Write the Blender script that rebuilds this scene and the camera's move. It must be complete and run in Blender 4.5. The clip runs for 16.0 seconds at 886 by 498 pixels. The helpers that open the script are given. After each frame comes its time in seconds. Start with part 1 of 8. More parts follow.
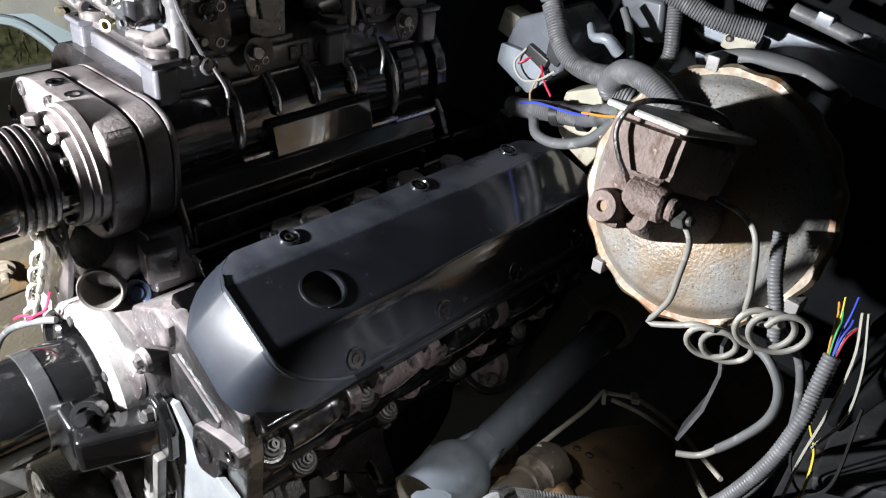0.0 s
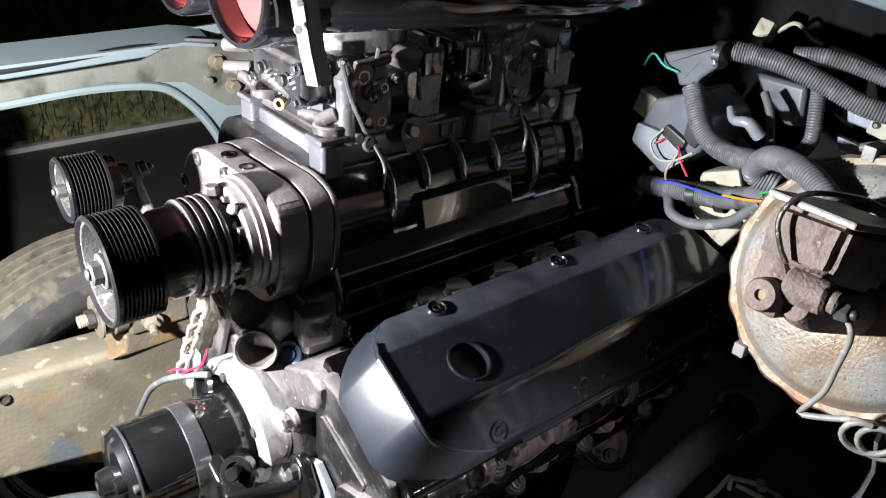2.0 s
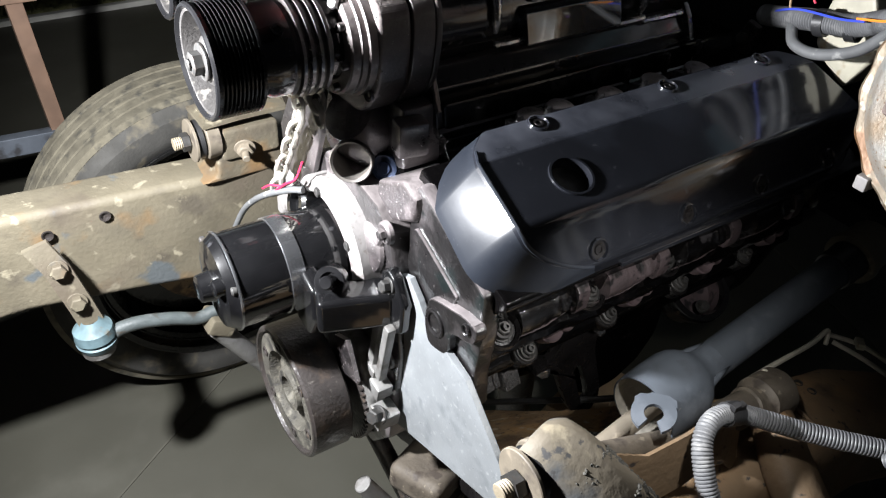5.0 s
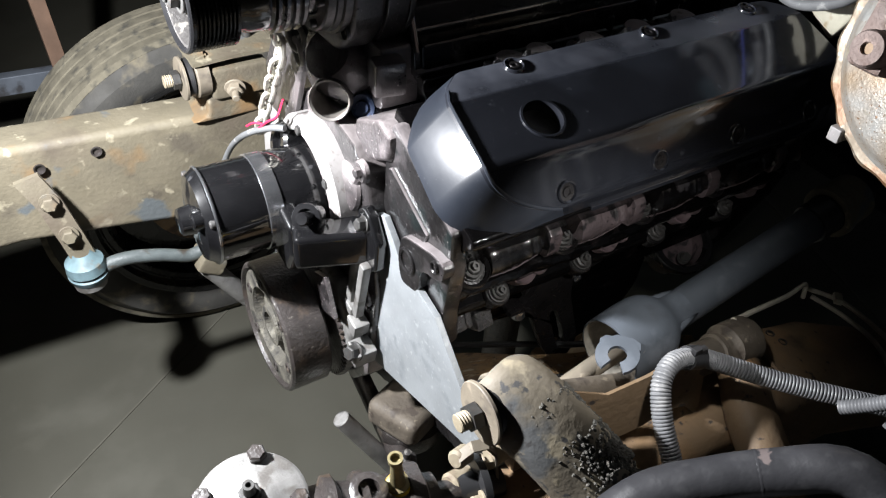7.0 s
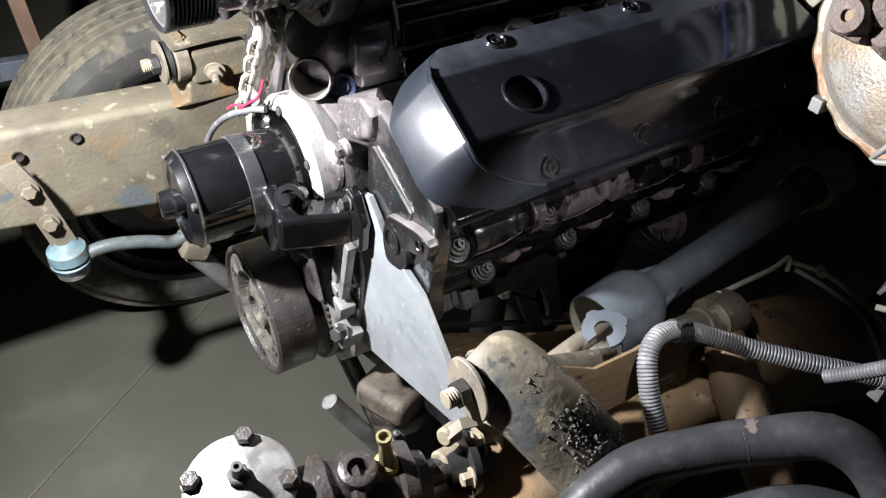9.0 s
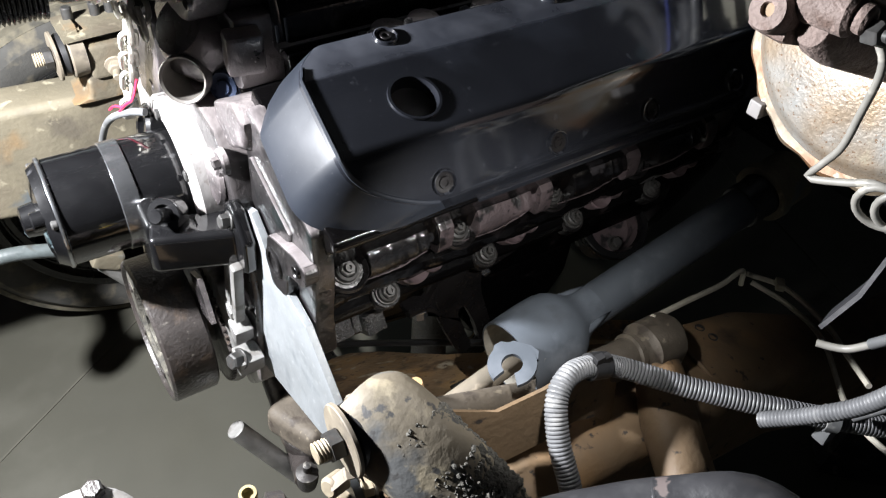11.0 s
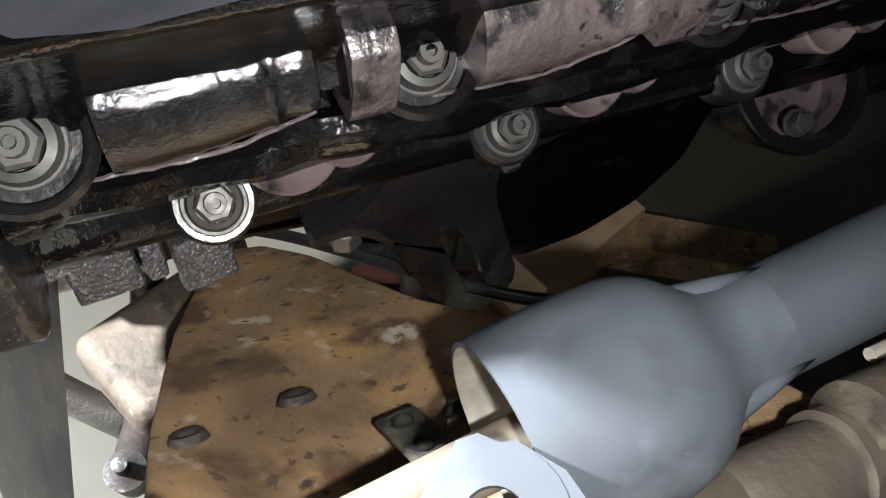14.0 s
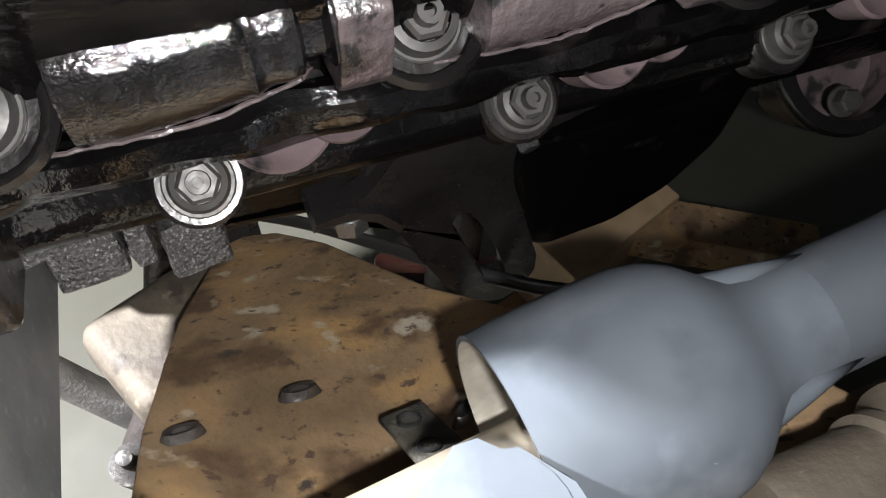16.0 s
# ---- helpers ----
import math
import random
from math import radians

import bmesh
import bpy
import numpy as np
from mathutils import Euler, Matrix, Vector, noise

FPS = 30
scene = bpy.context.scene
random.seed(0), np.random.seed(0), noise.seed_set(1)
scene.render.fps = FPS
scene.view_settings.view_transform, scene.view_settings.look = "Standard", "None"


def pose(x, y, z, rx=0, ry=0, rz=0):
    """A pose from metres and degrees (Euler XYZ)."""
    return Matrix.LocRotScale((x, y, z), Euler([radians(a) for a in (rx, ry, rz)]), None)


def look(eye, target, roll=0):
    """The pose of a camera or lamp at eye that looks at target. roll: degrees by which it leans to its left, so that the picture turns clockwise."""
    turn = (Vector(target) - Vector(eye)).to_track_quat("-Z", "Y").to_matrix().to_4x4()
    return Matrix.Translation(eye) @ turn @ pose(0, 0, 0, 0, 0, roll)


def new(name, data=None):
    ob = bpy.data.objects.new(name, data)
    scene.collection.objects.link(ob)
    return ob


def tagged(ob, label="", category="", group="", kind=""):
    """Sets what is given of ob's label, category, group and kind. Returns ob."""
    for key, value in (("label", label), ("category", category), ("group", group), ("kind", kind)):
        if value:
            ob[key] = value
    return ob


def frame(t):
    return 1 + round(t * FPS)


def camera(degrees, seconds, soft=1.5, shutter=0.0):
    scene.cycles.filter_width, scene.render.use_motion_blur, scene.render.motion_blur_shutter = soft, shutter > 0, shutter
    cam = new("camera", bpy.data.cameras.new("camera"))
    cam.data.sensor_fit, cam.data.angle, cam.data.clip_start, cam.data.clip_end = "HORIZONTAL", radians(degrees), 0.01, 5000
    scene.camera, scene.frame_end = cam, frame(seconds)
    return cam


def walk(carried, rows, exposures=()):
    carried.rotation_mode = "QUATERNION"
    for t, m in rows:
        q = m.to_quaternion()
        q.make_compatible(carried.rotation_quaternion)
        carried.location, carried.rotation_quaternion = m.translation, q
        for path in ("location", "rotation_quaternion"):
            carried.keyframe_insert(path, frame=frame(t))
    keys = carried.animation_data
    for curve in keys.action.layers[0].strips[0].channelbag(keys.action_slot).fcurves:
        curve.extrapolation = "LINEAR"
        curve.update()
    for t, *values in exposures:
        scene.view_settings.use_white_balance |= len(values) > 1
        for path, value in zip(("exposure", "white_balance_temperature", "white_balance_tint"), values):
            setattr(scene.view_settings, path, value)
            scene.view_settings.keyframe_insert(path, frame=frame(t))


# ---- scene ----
cam = camera(57.6, 16.0, soft=1.2)
METRES = 1.06
BASE = pose(-0.1827, -0.7186, 1.4152, -32.701, -4.779, -45.371)
ROWS = [
    (0.0, 0.0, 0.0, 0.0, 0.0, 0.0, -0.0),
    (0.5, -0.0017, -0.0044, -0.0007, 0.29, 0.6, 0.01),
    (1.0, -0.0089, -0.0188, 0.0107, 1.22, 2.24, -0.3),
    (1.5, -0.0465, -0.0293, 0.0164, 4.52, 3.77, -1.59),
    (2.0, -0.0608, -0.0246, 0.0145, 5.82, 4.01, -2.67),
    (2.5, -0.0755, -0.0235, 0.0152, 6.66, 4.09, -3.76),
    (3.0, -0.0931, -0.0266, 0.0116, 7.14, 3.99, -4.4),
    (3.5, -0.0966, -0.0284, 0.01, 7.57, 3.82, -4.4),
    (4.0, -0.1034, -0.0301, 0.0004, 8.58, 3.11, -4.41),
    (4.5, -0.1064, -0.0232, -0.0263, 9.78, 0.08, -4.37),
    (5.0, -0.0833, -0.001, -0.0617, 11.08, -4.1, -5.11),
    (7.5, -0.0374, -0.0079, -0.0748, 12.21, -7.47, -6.69),
    (8.0, -0.0381, -0.0073, -0.0788, 11.7, -7.69, -6.34),
    (10.5, -0.0204, 0.0101, -0.0788, 10.97, -8.57, -5.52),
    (11.0, 0.0412, 0.111, -0.0492, 11.37, -9.4, -5.54),
    (11.5, 0.0953, 0.2424, -0.0099, 12.94, -12.35, -7.25),
    (12.0, 0.0899, 0.3531, -0.0039, 14.8, -16.51, -8.77),
    (12.5, 0.0497, 0.4621, -0.0221, 15.65, -18.73, -9.45),
    (13.0, 0.0351, 0.5368, -0.0657, 17.07, -22.29, -10.89),
    (13.5, 0.0129, 0.5867, -0.0847, 18.15, -23.86, -11.92),
    (14.0, -0.0031, 0.6099, -0.1007, 19.24, -24.67, -12.69),
    (14.5, -0.0037, 0.6203, -0.1021, 19.83, -24.59, -12.71),
    (15.0, -0.0018, 0.6277, -0.1024, 20.35, -24.8, -12.45),
    (15.5, 0.0007, 0.6329, -0.106, 21.01, -25.39, -11.96),
    (16.0, 0.0012, 0.6354, -0.1109, 21.59, -25.84, -11.81),
]
EXPOSURES = [(0.0, 0.35), (4.0, 0.35), (5.2, 0.22), (7.5, 0.2), (8.2, 0.2), (10.3, 0.4), (11.0, 0.55), (12.0, 1.15), (13.0, 1.5), (14.0, 1.62), (16.0, 1.62)]
walk(cam, [(t, BASE @ pose(METRES * x, METRES * y, METRES * z, 90 + pitch, roll, yaw)) for t, x, y, z, yaw, pitch, roll in ROWS], EXPOSURES)

# ---- world and light ----
world = bpy.data.worlds.new("night")
scene.world = world
world.use_nodes = True
bg = world.node_tree.nodes["Background"]
bg.inputs[0].default_value = (0.55, 0.6, 0.75, 1)
bg.inputs[1].default_value = 0.007


def lamp(name, where, target, watts, size, cone, blend, color):
    data = bpy.data.lights.new(name, "SPOT")
    data.energy, data.shadow_soft_size = watts, size
    data.spot_size, data.spot_blend, data.color = radians(cone), blend, color
    ob = new(name, data)
    ob.matrix_world = look(where, target)
    return ob


# the work lamp before the front of the engine, and a small torch added over the engine's near side, fixed in place of
# one carried with the camera
lamp("work_lamp", (-0.3835, 0.014, 1.146), (0.30, -0.02, 0.90), 94, 0.022, 172, 0.3, (0.965, 0.98, 1.02))
lamp("torch", (0.215, -0.428, 0.968), (0.285, -0.215, 0.66), 2.8, 0.006, 98, 0.7, (1.0, 0.985, 0.97))


# ---- materials ----


def material(name, color, rough=0.5, metal=0.0, coat=0.0, spots=(), bump=0.0, bump_scale=200.0, vary=0.15, scale=12.0, rough_vary=0.1, spec=0.5, coat_ior=1.5, coat_rough=0.05, dust=None):
    """A surface with mottled tone, patches of other colours (colour, scale, threshold, softness) and fine relief."""
    m = bpy.data.materials.new(name)
    m.use_nodes = True
    nt = m.node_tree
    N, L = nt.nodes, nt.links
    b = N["Principled BSDF"]
    tc = N.new("ShaderNodeTexCoord")

    def noise_tex(s, detail=6.0, off=0.0):
        mp = N.new("ShaderNodeMapping")
        mp.inputs["Location"].default_value = (off, off * 1.7, off * 0.6)
        L.new(tc.outputs["Object"], mp.inputs["Vector"])
        t = N.new("ShaderNodeTexNoise")
        t.inputs["Scale"].default_value, t.inputs["Detail"].default_value = s, detail
        L.new(mp.outputs[0], t.inputs["Vector"])
        return t.outputs["Fac"]

    def ramp(src, lo, hi):
        r = N.new("ShaderNodeMapRange")
        r.inputs[1].default_value, r.inputs[2].default_value = lo, hi
        L.new(src, r.inputs[0])
        return r.outputs[0]

    base = N.new("ShaderNodeMix")
    base.data_type = "RGBA"
    c = list(color)
    base.inputs["A"].default_value = [v * (1 - vary) for v in c] + [1]
    base.inputs["B"].default_value = [min(1, v * (1 + vary)) for v in c] + [1]
    L.new(ramp(noise_tex(scale), 0.3, 0.7), base.inputs["Factor"])
    out = base.outputs["Result"]
    for k, (col, s, thr, soft) in enumerate(spots):
        mx = N.new("ShaderNodeMix")
        mx.data_type = "RGBA"
        L.new(out, mx.inputs["A"])
        mx.inputs["B"].default_value = list(col) + [1]
        L.new(ramp(noise_tex(s, 8.0, 3.1 * k + 1.3), thr, thr + soft), mx.inputs["Factor"])
        out = mx.outputs["Result"]
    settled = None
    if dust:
        # powder lying on what faces up, with tone lifted there for light: colour, lowest and highest upward share,
        # cover at most
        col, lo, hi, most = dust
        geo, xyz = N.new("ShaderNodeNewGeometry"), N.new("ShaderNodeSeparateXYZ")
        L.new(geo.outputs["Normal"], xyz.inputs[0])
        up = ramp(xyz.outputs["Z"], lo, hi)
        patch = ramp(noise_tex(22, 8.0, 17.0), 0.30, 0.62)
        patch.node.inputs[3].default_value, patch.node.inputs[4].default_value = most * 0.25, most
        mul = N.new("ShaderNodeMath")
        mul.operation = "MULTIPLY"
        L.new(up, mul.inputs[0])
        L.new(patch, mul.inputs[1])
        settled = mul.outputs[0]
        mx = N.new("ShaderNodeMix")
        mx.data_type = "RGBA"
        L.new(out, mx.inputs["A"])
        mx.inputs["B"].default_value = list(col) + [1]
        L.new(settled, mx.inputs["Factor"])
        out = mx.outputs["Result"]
    L.new(out, b.inputs["Base Color"])
    b.inputs["Metallic"].default_value = metal
    rv = ramp(noise_tex(scale * 2.3, 5.0, 7.7), 0.3, 0.7)
    rm = rv.node
    rm.inputs[3].default_value, rm.inputs[4].default_value = max(0.02, rough - rough_vary), min(1, rough + rough_vary)
    L.new(rv, b.inputs["Roughness"])
    b.inputs["Specular IOR Level"].default_value = spec
    b.inputs["Coat Weight"].default_value = coat
    b.inputs["Coat Roughness"].default_value = coat_rough
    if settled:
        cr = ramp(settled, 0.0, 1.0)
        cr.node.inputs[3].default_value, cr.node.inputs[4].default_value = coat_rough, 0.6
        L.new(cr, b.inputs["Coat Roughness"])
    b.inputs["Coat IOR"].default_value = coat_ior
    if bump:
        bp = N.new("ShaderNodeBump")
        bp.inputs["Strength"].default_value = min(1.0, bump)
        bp.inputs["Distance"].default_value = 0.004
        L.new(noise_tex(bump_scale, 4.0, 11.0), bp.inputs["Height"])
        L.new(bp.outputs[0], b.inputs["Normal"])
        L.new(bp.outputs[0], b.inputs["Coat Normal"])
    return m


M = dict(
    # the top plane alone is toned lighter and bluer than the panels below
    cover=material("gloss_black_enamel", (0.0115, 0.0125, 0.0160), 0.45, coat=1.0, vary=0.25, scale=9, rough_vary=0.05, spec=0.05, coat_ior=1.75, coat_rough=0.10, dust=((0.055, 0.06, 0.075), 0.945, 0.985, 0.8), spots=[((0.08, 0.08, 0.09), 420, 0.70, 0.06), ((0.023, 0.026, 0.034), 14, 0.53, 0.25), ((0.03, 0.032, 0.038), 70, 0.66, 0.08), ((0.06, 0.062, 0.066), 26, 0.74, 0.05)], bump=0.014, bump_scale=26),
    cover_end=material("dust_filmed_black_enamel", (0.0125, 0.015, 0.0205), 0.6, coat=0.35, vary=0.25, scale=12, rough_vary=0.08, spec=0.12, coat_ior=1.5, coat_rough=0.26, spots=[((0.022, 0.025, 0.032), 10, 0.52, 0.2), ((0.10, 0.10, 0.11), 420, 0.70, 0.06)], bump=0.02, bump_scale=60),
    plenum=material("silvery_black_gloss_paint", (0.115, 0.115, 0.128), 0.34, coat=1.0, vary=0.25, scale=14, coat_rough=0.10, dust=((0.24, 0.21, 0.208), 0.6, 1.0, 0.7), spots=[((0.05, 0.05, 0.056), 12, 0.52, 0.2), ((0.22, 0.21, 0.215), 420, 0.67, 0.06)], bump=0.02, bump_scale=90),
    pad_worn=material("primer_worn_black_casting", (0.075, 0.058, 0.060), 0.42, coat=0.7, vary=0.3, scale=30, coat_ior=1.6, coat_rough=0.12, spots=[((0.010, 0.009, 0.0095), 40, 0.57, 0.06), ((0.012, 0.010, 0.011), 160, 0.62, 0.05)], bump=0.3, bump_scale=300),
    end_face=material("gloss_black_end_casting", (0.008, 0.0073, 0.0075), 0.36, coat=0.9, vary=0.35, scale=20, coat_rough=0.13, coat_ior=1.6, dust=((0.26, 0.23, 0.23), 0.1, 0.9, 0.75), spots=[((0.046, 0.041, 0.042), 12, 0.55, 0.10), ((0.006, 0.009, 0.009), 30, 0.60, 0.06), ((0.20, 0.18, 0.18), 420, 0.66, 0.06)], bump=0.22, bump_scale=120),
    neck=material("primer_dusted_neck", (0.11, 0.10, 0.09), 0.5, vary=0.3, scale=30, coat=0.4, coat_rough=0.2, spots=[((0.25, 0.22, 0.19), 30, 0.54, 0.1), ((0.02, 0.018, 0.018), 24, 0.58, 0.06)], bump=0.1, bump_scale=200),
    crust=material("crusted_grey_tan_iron", (0.065, 0.060, 0.048), 0.75, vary=0.35, scale=40, spots=[((0.13, 0.12, 0.095), 60, 0.54, 0.1), ((0.025, 0.023, 0.02), 50, 0.56, 0.06)], bump=0.6, bump_scale=260),
    gloss=material("mirror_black_paint", (0.005, 0.0048, 0.005), 0.3, coat=1.0, vary=0.3, scale=15, spec=0.3, coat_ior=1.9, coat_rough=0.05, bump=0.012, bump_scale=30),
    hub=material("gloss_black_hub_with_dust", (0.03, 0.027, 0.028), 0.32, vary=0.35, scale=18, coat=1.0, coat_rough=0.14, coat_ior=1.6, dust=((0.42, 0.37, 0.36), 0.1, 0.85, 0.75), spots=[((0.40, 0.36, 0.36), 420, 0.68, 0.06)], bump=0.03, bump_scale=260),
    can=material("gloss_black_motor_can", (0.005, 0.005, 0.0055), 0.4, coat=1.0, vary=0.3, scale=20, spec=0.1, coat_ior=1.8, coat_rough=0.07, spots=[((0.10, 0.10, 0.105), 500, 0.72, 0.04), ((0.03, 0.03, 0.032), 60, 0.68, 0.06)], bump=0.02, bump_scale=90),
    block=material("gloss_black_engine_paint", (0.0018, 0.0016, 0.0017), 0.4, coat=0.8, vary=0.3, scale=20, spec=0.04, coat_ior=1.5, coat_rough=0.07, spots=[((0.016, 0.0125, 0.013), 26, 0.64, 0.10), ((0.10, 0.09, 0.09), 700, 0.74, 0.04)], bump=0.14, bump_scale=170),
    primer=material("dull_pink_primer", (0.105, 0.077, 0.081), 0.5, vary=0.3, scale=40, coat=0.3, spots=[((0.012, 0.011, 0.012), 50, 0.56, 0.08), ((0.22, 0.18, 0.18), 500, 0.70, 0.05)], bump=0.15, bump_scale=260),
    # dust tone raised and spread to the sides to stand in for lamp light
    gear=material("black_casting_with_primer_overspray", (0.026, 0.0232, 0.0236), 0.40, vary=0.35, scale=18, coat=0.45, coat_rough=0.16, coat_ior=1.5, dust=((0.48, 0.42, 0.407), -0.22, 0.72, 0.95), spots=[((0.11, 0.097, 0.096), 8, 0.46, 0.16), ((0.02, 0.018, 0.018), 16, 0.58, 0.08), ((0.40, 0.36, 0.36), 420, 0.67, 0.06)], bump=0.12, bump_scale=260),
    # pale specks in the colour stand in for glints on black casting
    fin=material("glint_specked_casting", (0.045, 0.044, 0.045), 0.35, coat=1.0, vary=0.4, scale=60, coat_rough=0.12, spots=[((0.22, 0.215, 0.215), 900, 0.58, 0.08)], bump=0.9, bump_scale=500),
    pad=material("wet_look_black_casting", (0.003, 0.0026, 0.0028), 0.4, coat=1.0, vary=0.3, scale=30, spec=0.1, coat_ior=1.8, coat_rough=0.08, spots=[((0.009, 0.0075, 0.008), 9, 0.50, 0.12), ((0.055, 0.051, 0.054), 17, 0.60, 0.04), ((0.010, 0.009, 0.009), 70, 0.60, 0.1)], bump=0.17, bump_scale=560),
    # bright metal on gloss black ribs and ledges, standing in for their highlights
    rib=material("highlight_toned_rib", (0.58, 0.56, 0.545), 0.22, metal=0.9, vary=0.3, scale=40, spots=[((0.16, 0.15, 0.15), 60, 0.60, 0.1)], bump=0.04, bump_scale=200),
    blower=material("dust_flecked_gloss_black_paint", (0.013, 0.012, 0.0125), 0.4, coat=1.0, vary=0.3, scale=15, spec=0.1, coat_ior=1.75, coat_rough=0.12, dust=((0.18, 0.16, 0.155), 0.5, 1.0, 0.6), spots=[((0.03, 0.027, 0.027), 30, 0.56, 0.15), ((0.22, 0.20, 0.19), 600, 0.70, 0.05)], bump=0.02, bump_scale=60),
    black=material("black_anodised_metal", (0.012, 0.012, 0.013), 0.25, metal=0.3, vary=0.2, spots=[((0.15, 0.14, 0.14), 700, 0.72, 0.05)]),
    steel=material("bright_machined_steel", (0.60, 0.59, 0.57), 0.36, metal=0.85, vary=0.2, scale=80, bump=0.03),
    nut=material("zinc_plated_steel", (0.055, 0.054, 0.052), 0.5, metal=0.45, vary=0.25, scale=120, spots=[((0.06, 0.052, 0.047), 180, 0.56, 0.1)]),
    chrome=material("polished_chrome", (0.50, 0.51, 0.53), 0.2, metal=0.95, vary=0.1, rough_vary=0.06),
    alu=material("bare_aluminium_plate", (0.25, 0.265, 0.275), 0.45, metal=0.3, vary=0.12, scale=16, spots=[((0.18, 0.195, 0.205), 30, 0.56, 0.14), ((0.33, 0.345, 0.355), 130, 0.60, 0.12), ((0.12, 0.125, 0.13), 300, 0.70, 0.05)], bump=0.06, bump_scale=300),
    cast=material("cast_aluminium", (0.25, 0.245, 0.235), 0.5, metal=0.5, vary=0.25, scale=40, spots=[((0.17, 0.16, 0.148), 44, 0.54, 0.1)], bump=0.15, bump_scale=400),
    white=material("pale_primer_coat", (0.245, 0.233, 0.226), 0.5, vary=0.15, scale=40, spots=[((0.14, 0.125, 0.12), 60, 0.60, 0.06), ((0.20, 0.18, 0.17), 160, 0.62, 0.06)], bump=0.1),
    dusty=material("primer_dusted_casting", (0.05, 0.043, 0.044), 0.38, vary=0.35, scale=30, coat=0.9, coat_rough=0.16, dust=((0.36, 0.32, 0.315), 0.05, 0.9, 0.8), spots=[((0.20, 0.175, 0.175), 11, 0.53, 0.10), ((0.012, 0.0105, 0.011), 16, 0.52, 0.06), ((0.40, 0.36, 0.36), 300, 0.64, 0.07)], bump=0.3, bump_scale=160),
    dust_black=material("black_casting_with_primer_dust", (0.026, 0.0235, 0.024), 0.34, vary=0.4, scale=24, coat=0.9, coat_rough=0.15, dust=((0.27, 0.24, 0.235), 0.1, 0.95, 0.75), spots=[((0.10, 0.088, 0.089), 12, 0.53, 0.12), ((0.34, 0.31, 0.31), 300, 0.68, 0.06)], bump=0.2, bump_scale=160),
    sleeve=material("dull_tan_pivot_sleeve", (0.165, 0.14, 0.105), 0.65, vary=0.2, scale=24, spots=[((0.09, 0.075, 0.06), 30, 0.58, 0.1), ((0.26, 0.22, 0.165), 50, 0.62, 0.1)], bump=0.1, bump_scale=150),
    bush_old=material("brown_dusted_bush_steel", (0.075, 0.062, 0.047), 0.7, vary=0.3, scale=24, spots=[((0.12, 0.10, 0.076), 22, 0.53, 0.12), ((0.045, 0.035, 0.027), 40, 0.57, 0.08), ((0.16, 0.135, 0.10), 90, 0.63, 0.06)], bump=0.25, bump_scale=160),
    rail=material("mud_tan_rusty_steel", (0.125, 0.108, 0.074), 0.75, vary=0.25, scale=10, spots=[((0.19, 0.115, 0.05), 9, 0.57, 0.12), ((0.085, 0.072, 0.052), 14, 0.55, 0.12), ((0.085, 0.095, 0.098), 10, 0.62, 0.04), ((0.27, 0.24, 0.17), 40, 0.61, 0.08), ((0.09, 0.072, 0.052), 5, 0.58, 0.12)], bump=0.25, bump_scale=140),
    rust=material("rust_brown_steel", (0.26, 0.175, 0.10), 0.6, vary=0.4, scale=14, spots=[((0.38, 0.235, 0.105), 19, 0.50, 0.14), ((0.11, 0.068, 0.04), 24, 0.535, 0.10), ((0.44, 0.39, 0.31), 42, 0.60, 0.08), ((0.09, 0.058, 0.04), 120, 0.61, 0.06), ((0.05, 0.04, 0.034), 36, 0.655, 0.05)], bump=0.35, bump_scale=150),
    rail_brown=material("dull_brown_rail_paint", (0.16, 0.108, 0.062), 0.65, vary=0.3, scale=9, spots=[((0.24, 0.145, 0.07), 8, 0.53, 0.15), ((0.055, 0.04, 0.028), 13, 0.58, 0.1), ((0.035, 0.028, 0.024), 60, 0.64, 0.05)], bump=0.25, bump_scale=120),
    crud=material("grime_caked_tan_steel", (0.150, 0.128, 0.094), 0.7, vary=0.3, scale=14, spots=[((0.070, 0.072, 0.072), 13, 0.52, 0.08), ((0.25, 0.215, 0.15), 30, 0.58, 0.08), ((0.045, 0.044, 0.043), 70, 0.60, 0.05), ((0.36, 0.17, 0.03), 15, 0.635, 0.04)], bump=0.25, bump_scale=110),
    clod=material("dry_grey_grime", (0.070, 0.067, 0.058), 0.9, vary=0.3, scale=60, spots=[((0.12, 0.112, 0.095), 50, 0.55, 0.15)], bump=1.0, bump_scale=190),
    scuttle=material("dark_teal_scuttle", (0.045, 0.075, 0.085), 0.5, vary=0.2, scale=9),
    tan=material("pale_tan_dusty_steel", (0.26, 0.22, 0.155), 0.65, vary=0.2, scale=20, spots=[((0.14, 0.105, 0.07), 28, 0.58, 0.1), ((0.36, 0.32, 0.24), 50, 0.63, 0.1)], bump=0.2, bump_scale=150),
    dark_iron=material("oily_dark_iron", (0.034, 0.029, 0.027), 0.38, vary=0.4, scale=25, coat=0.3, spots=[((0.065, 0.048, 0.036), 40, 0.58, 0.1), ((0.10, 0.092, 0.08), 110, 0.64, 0.08)], bump=0.3, bump_scale=220),
    column=material("grey_column_enamel", (0.062, 0.071, 0.083), 0.6, vary=0.2, scale=14, spec=0.12, spots=[((0.095, 0.106, 0.122), 20, 0.53, 0.12), ((0.052, 0.058, 0.067), 28, 0.56, 0.12), ((0.3, 0.28, 0.24), 130, 0.73, 0.03)], bump=0.06, bump_scale=60),
    # the cup's enamel with chips, darkened for the shade along the tube
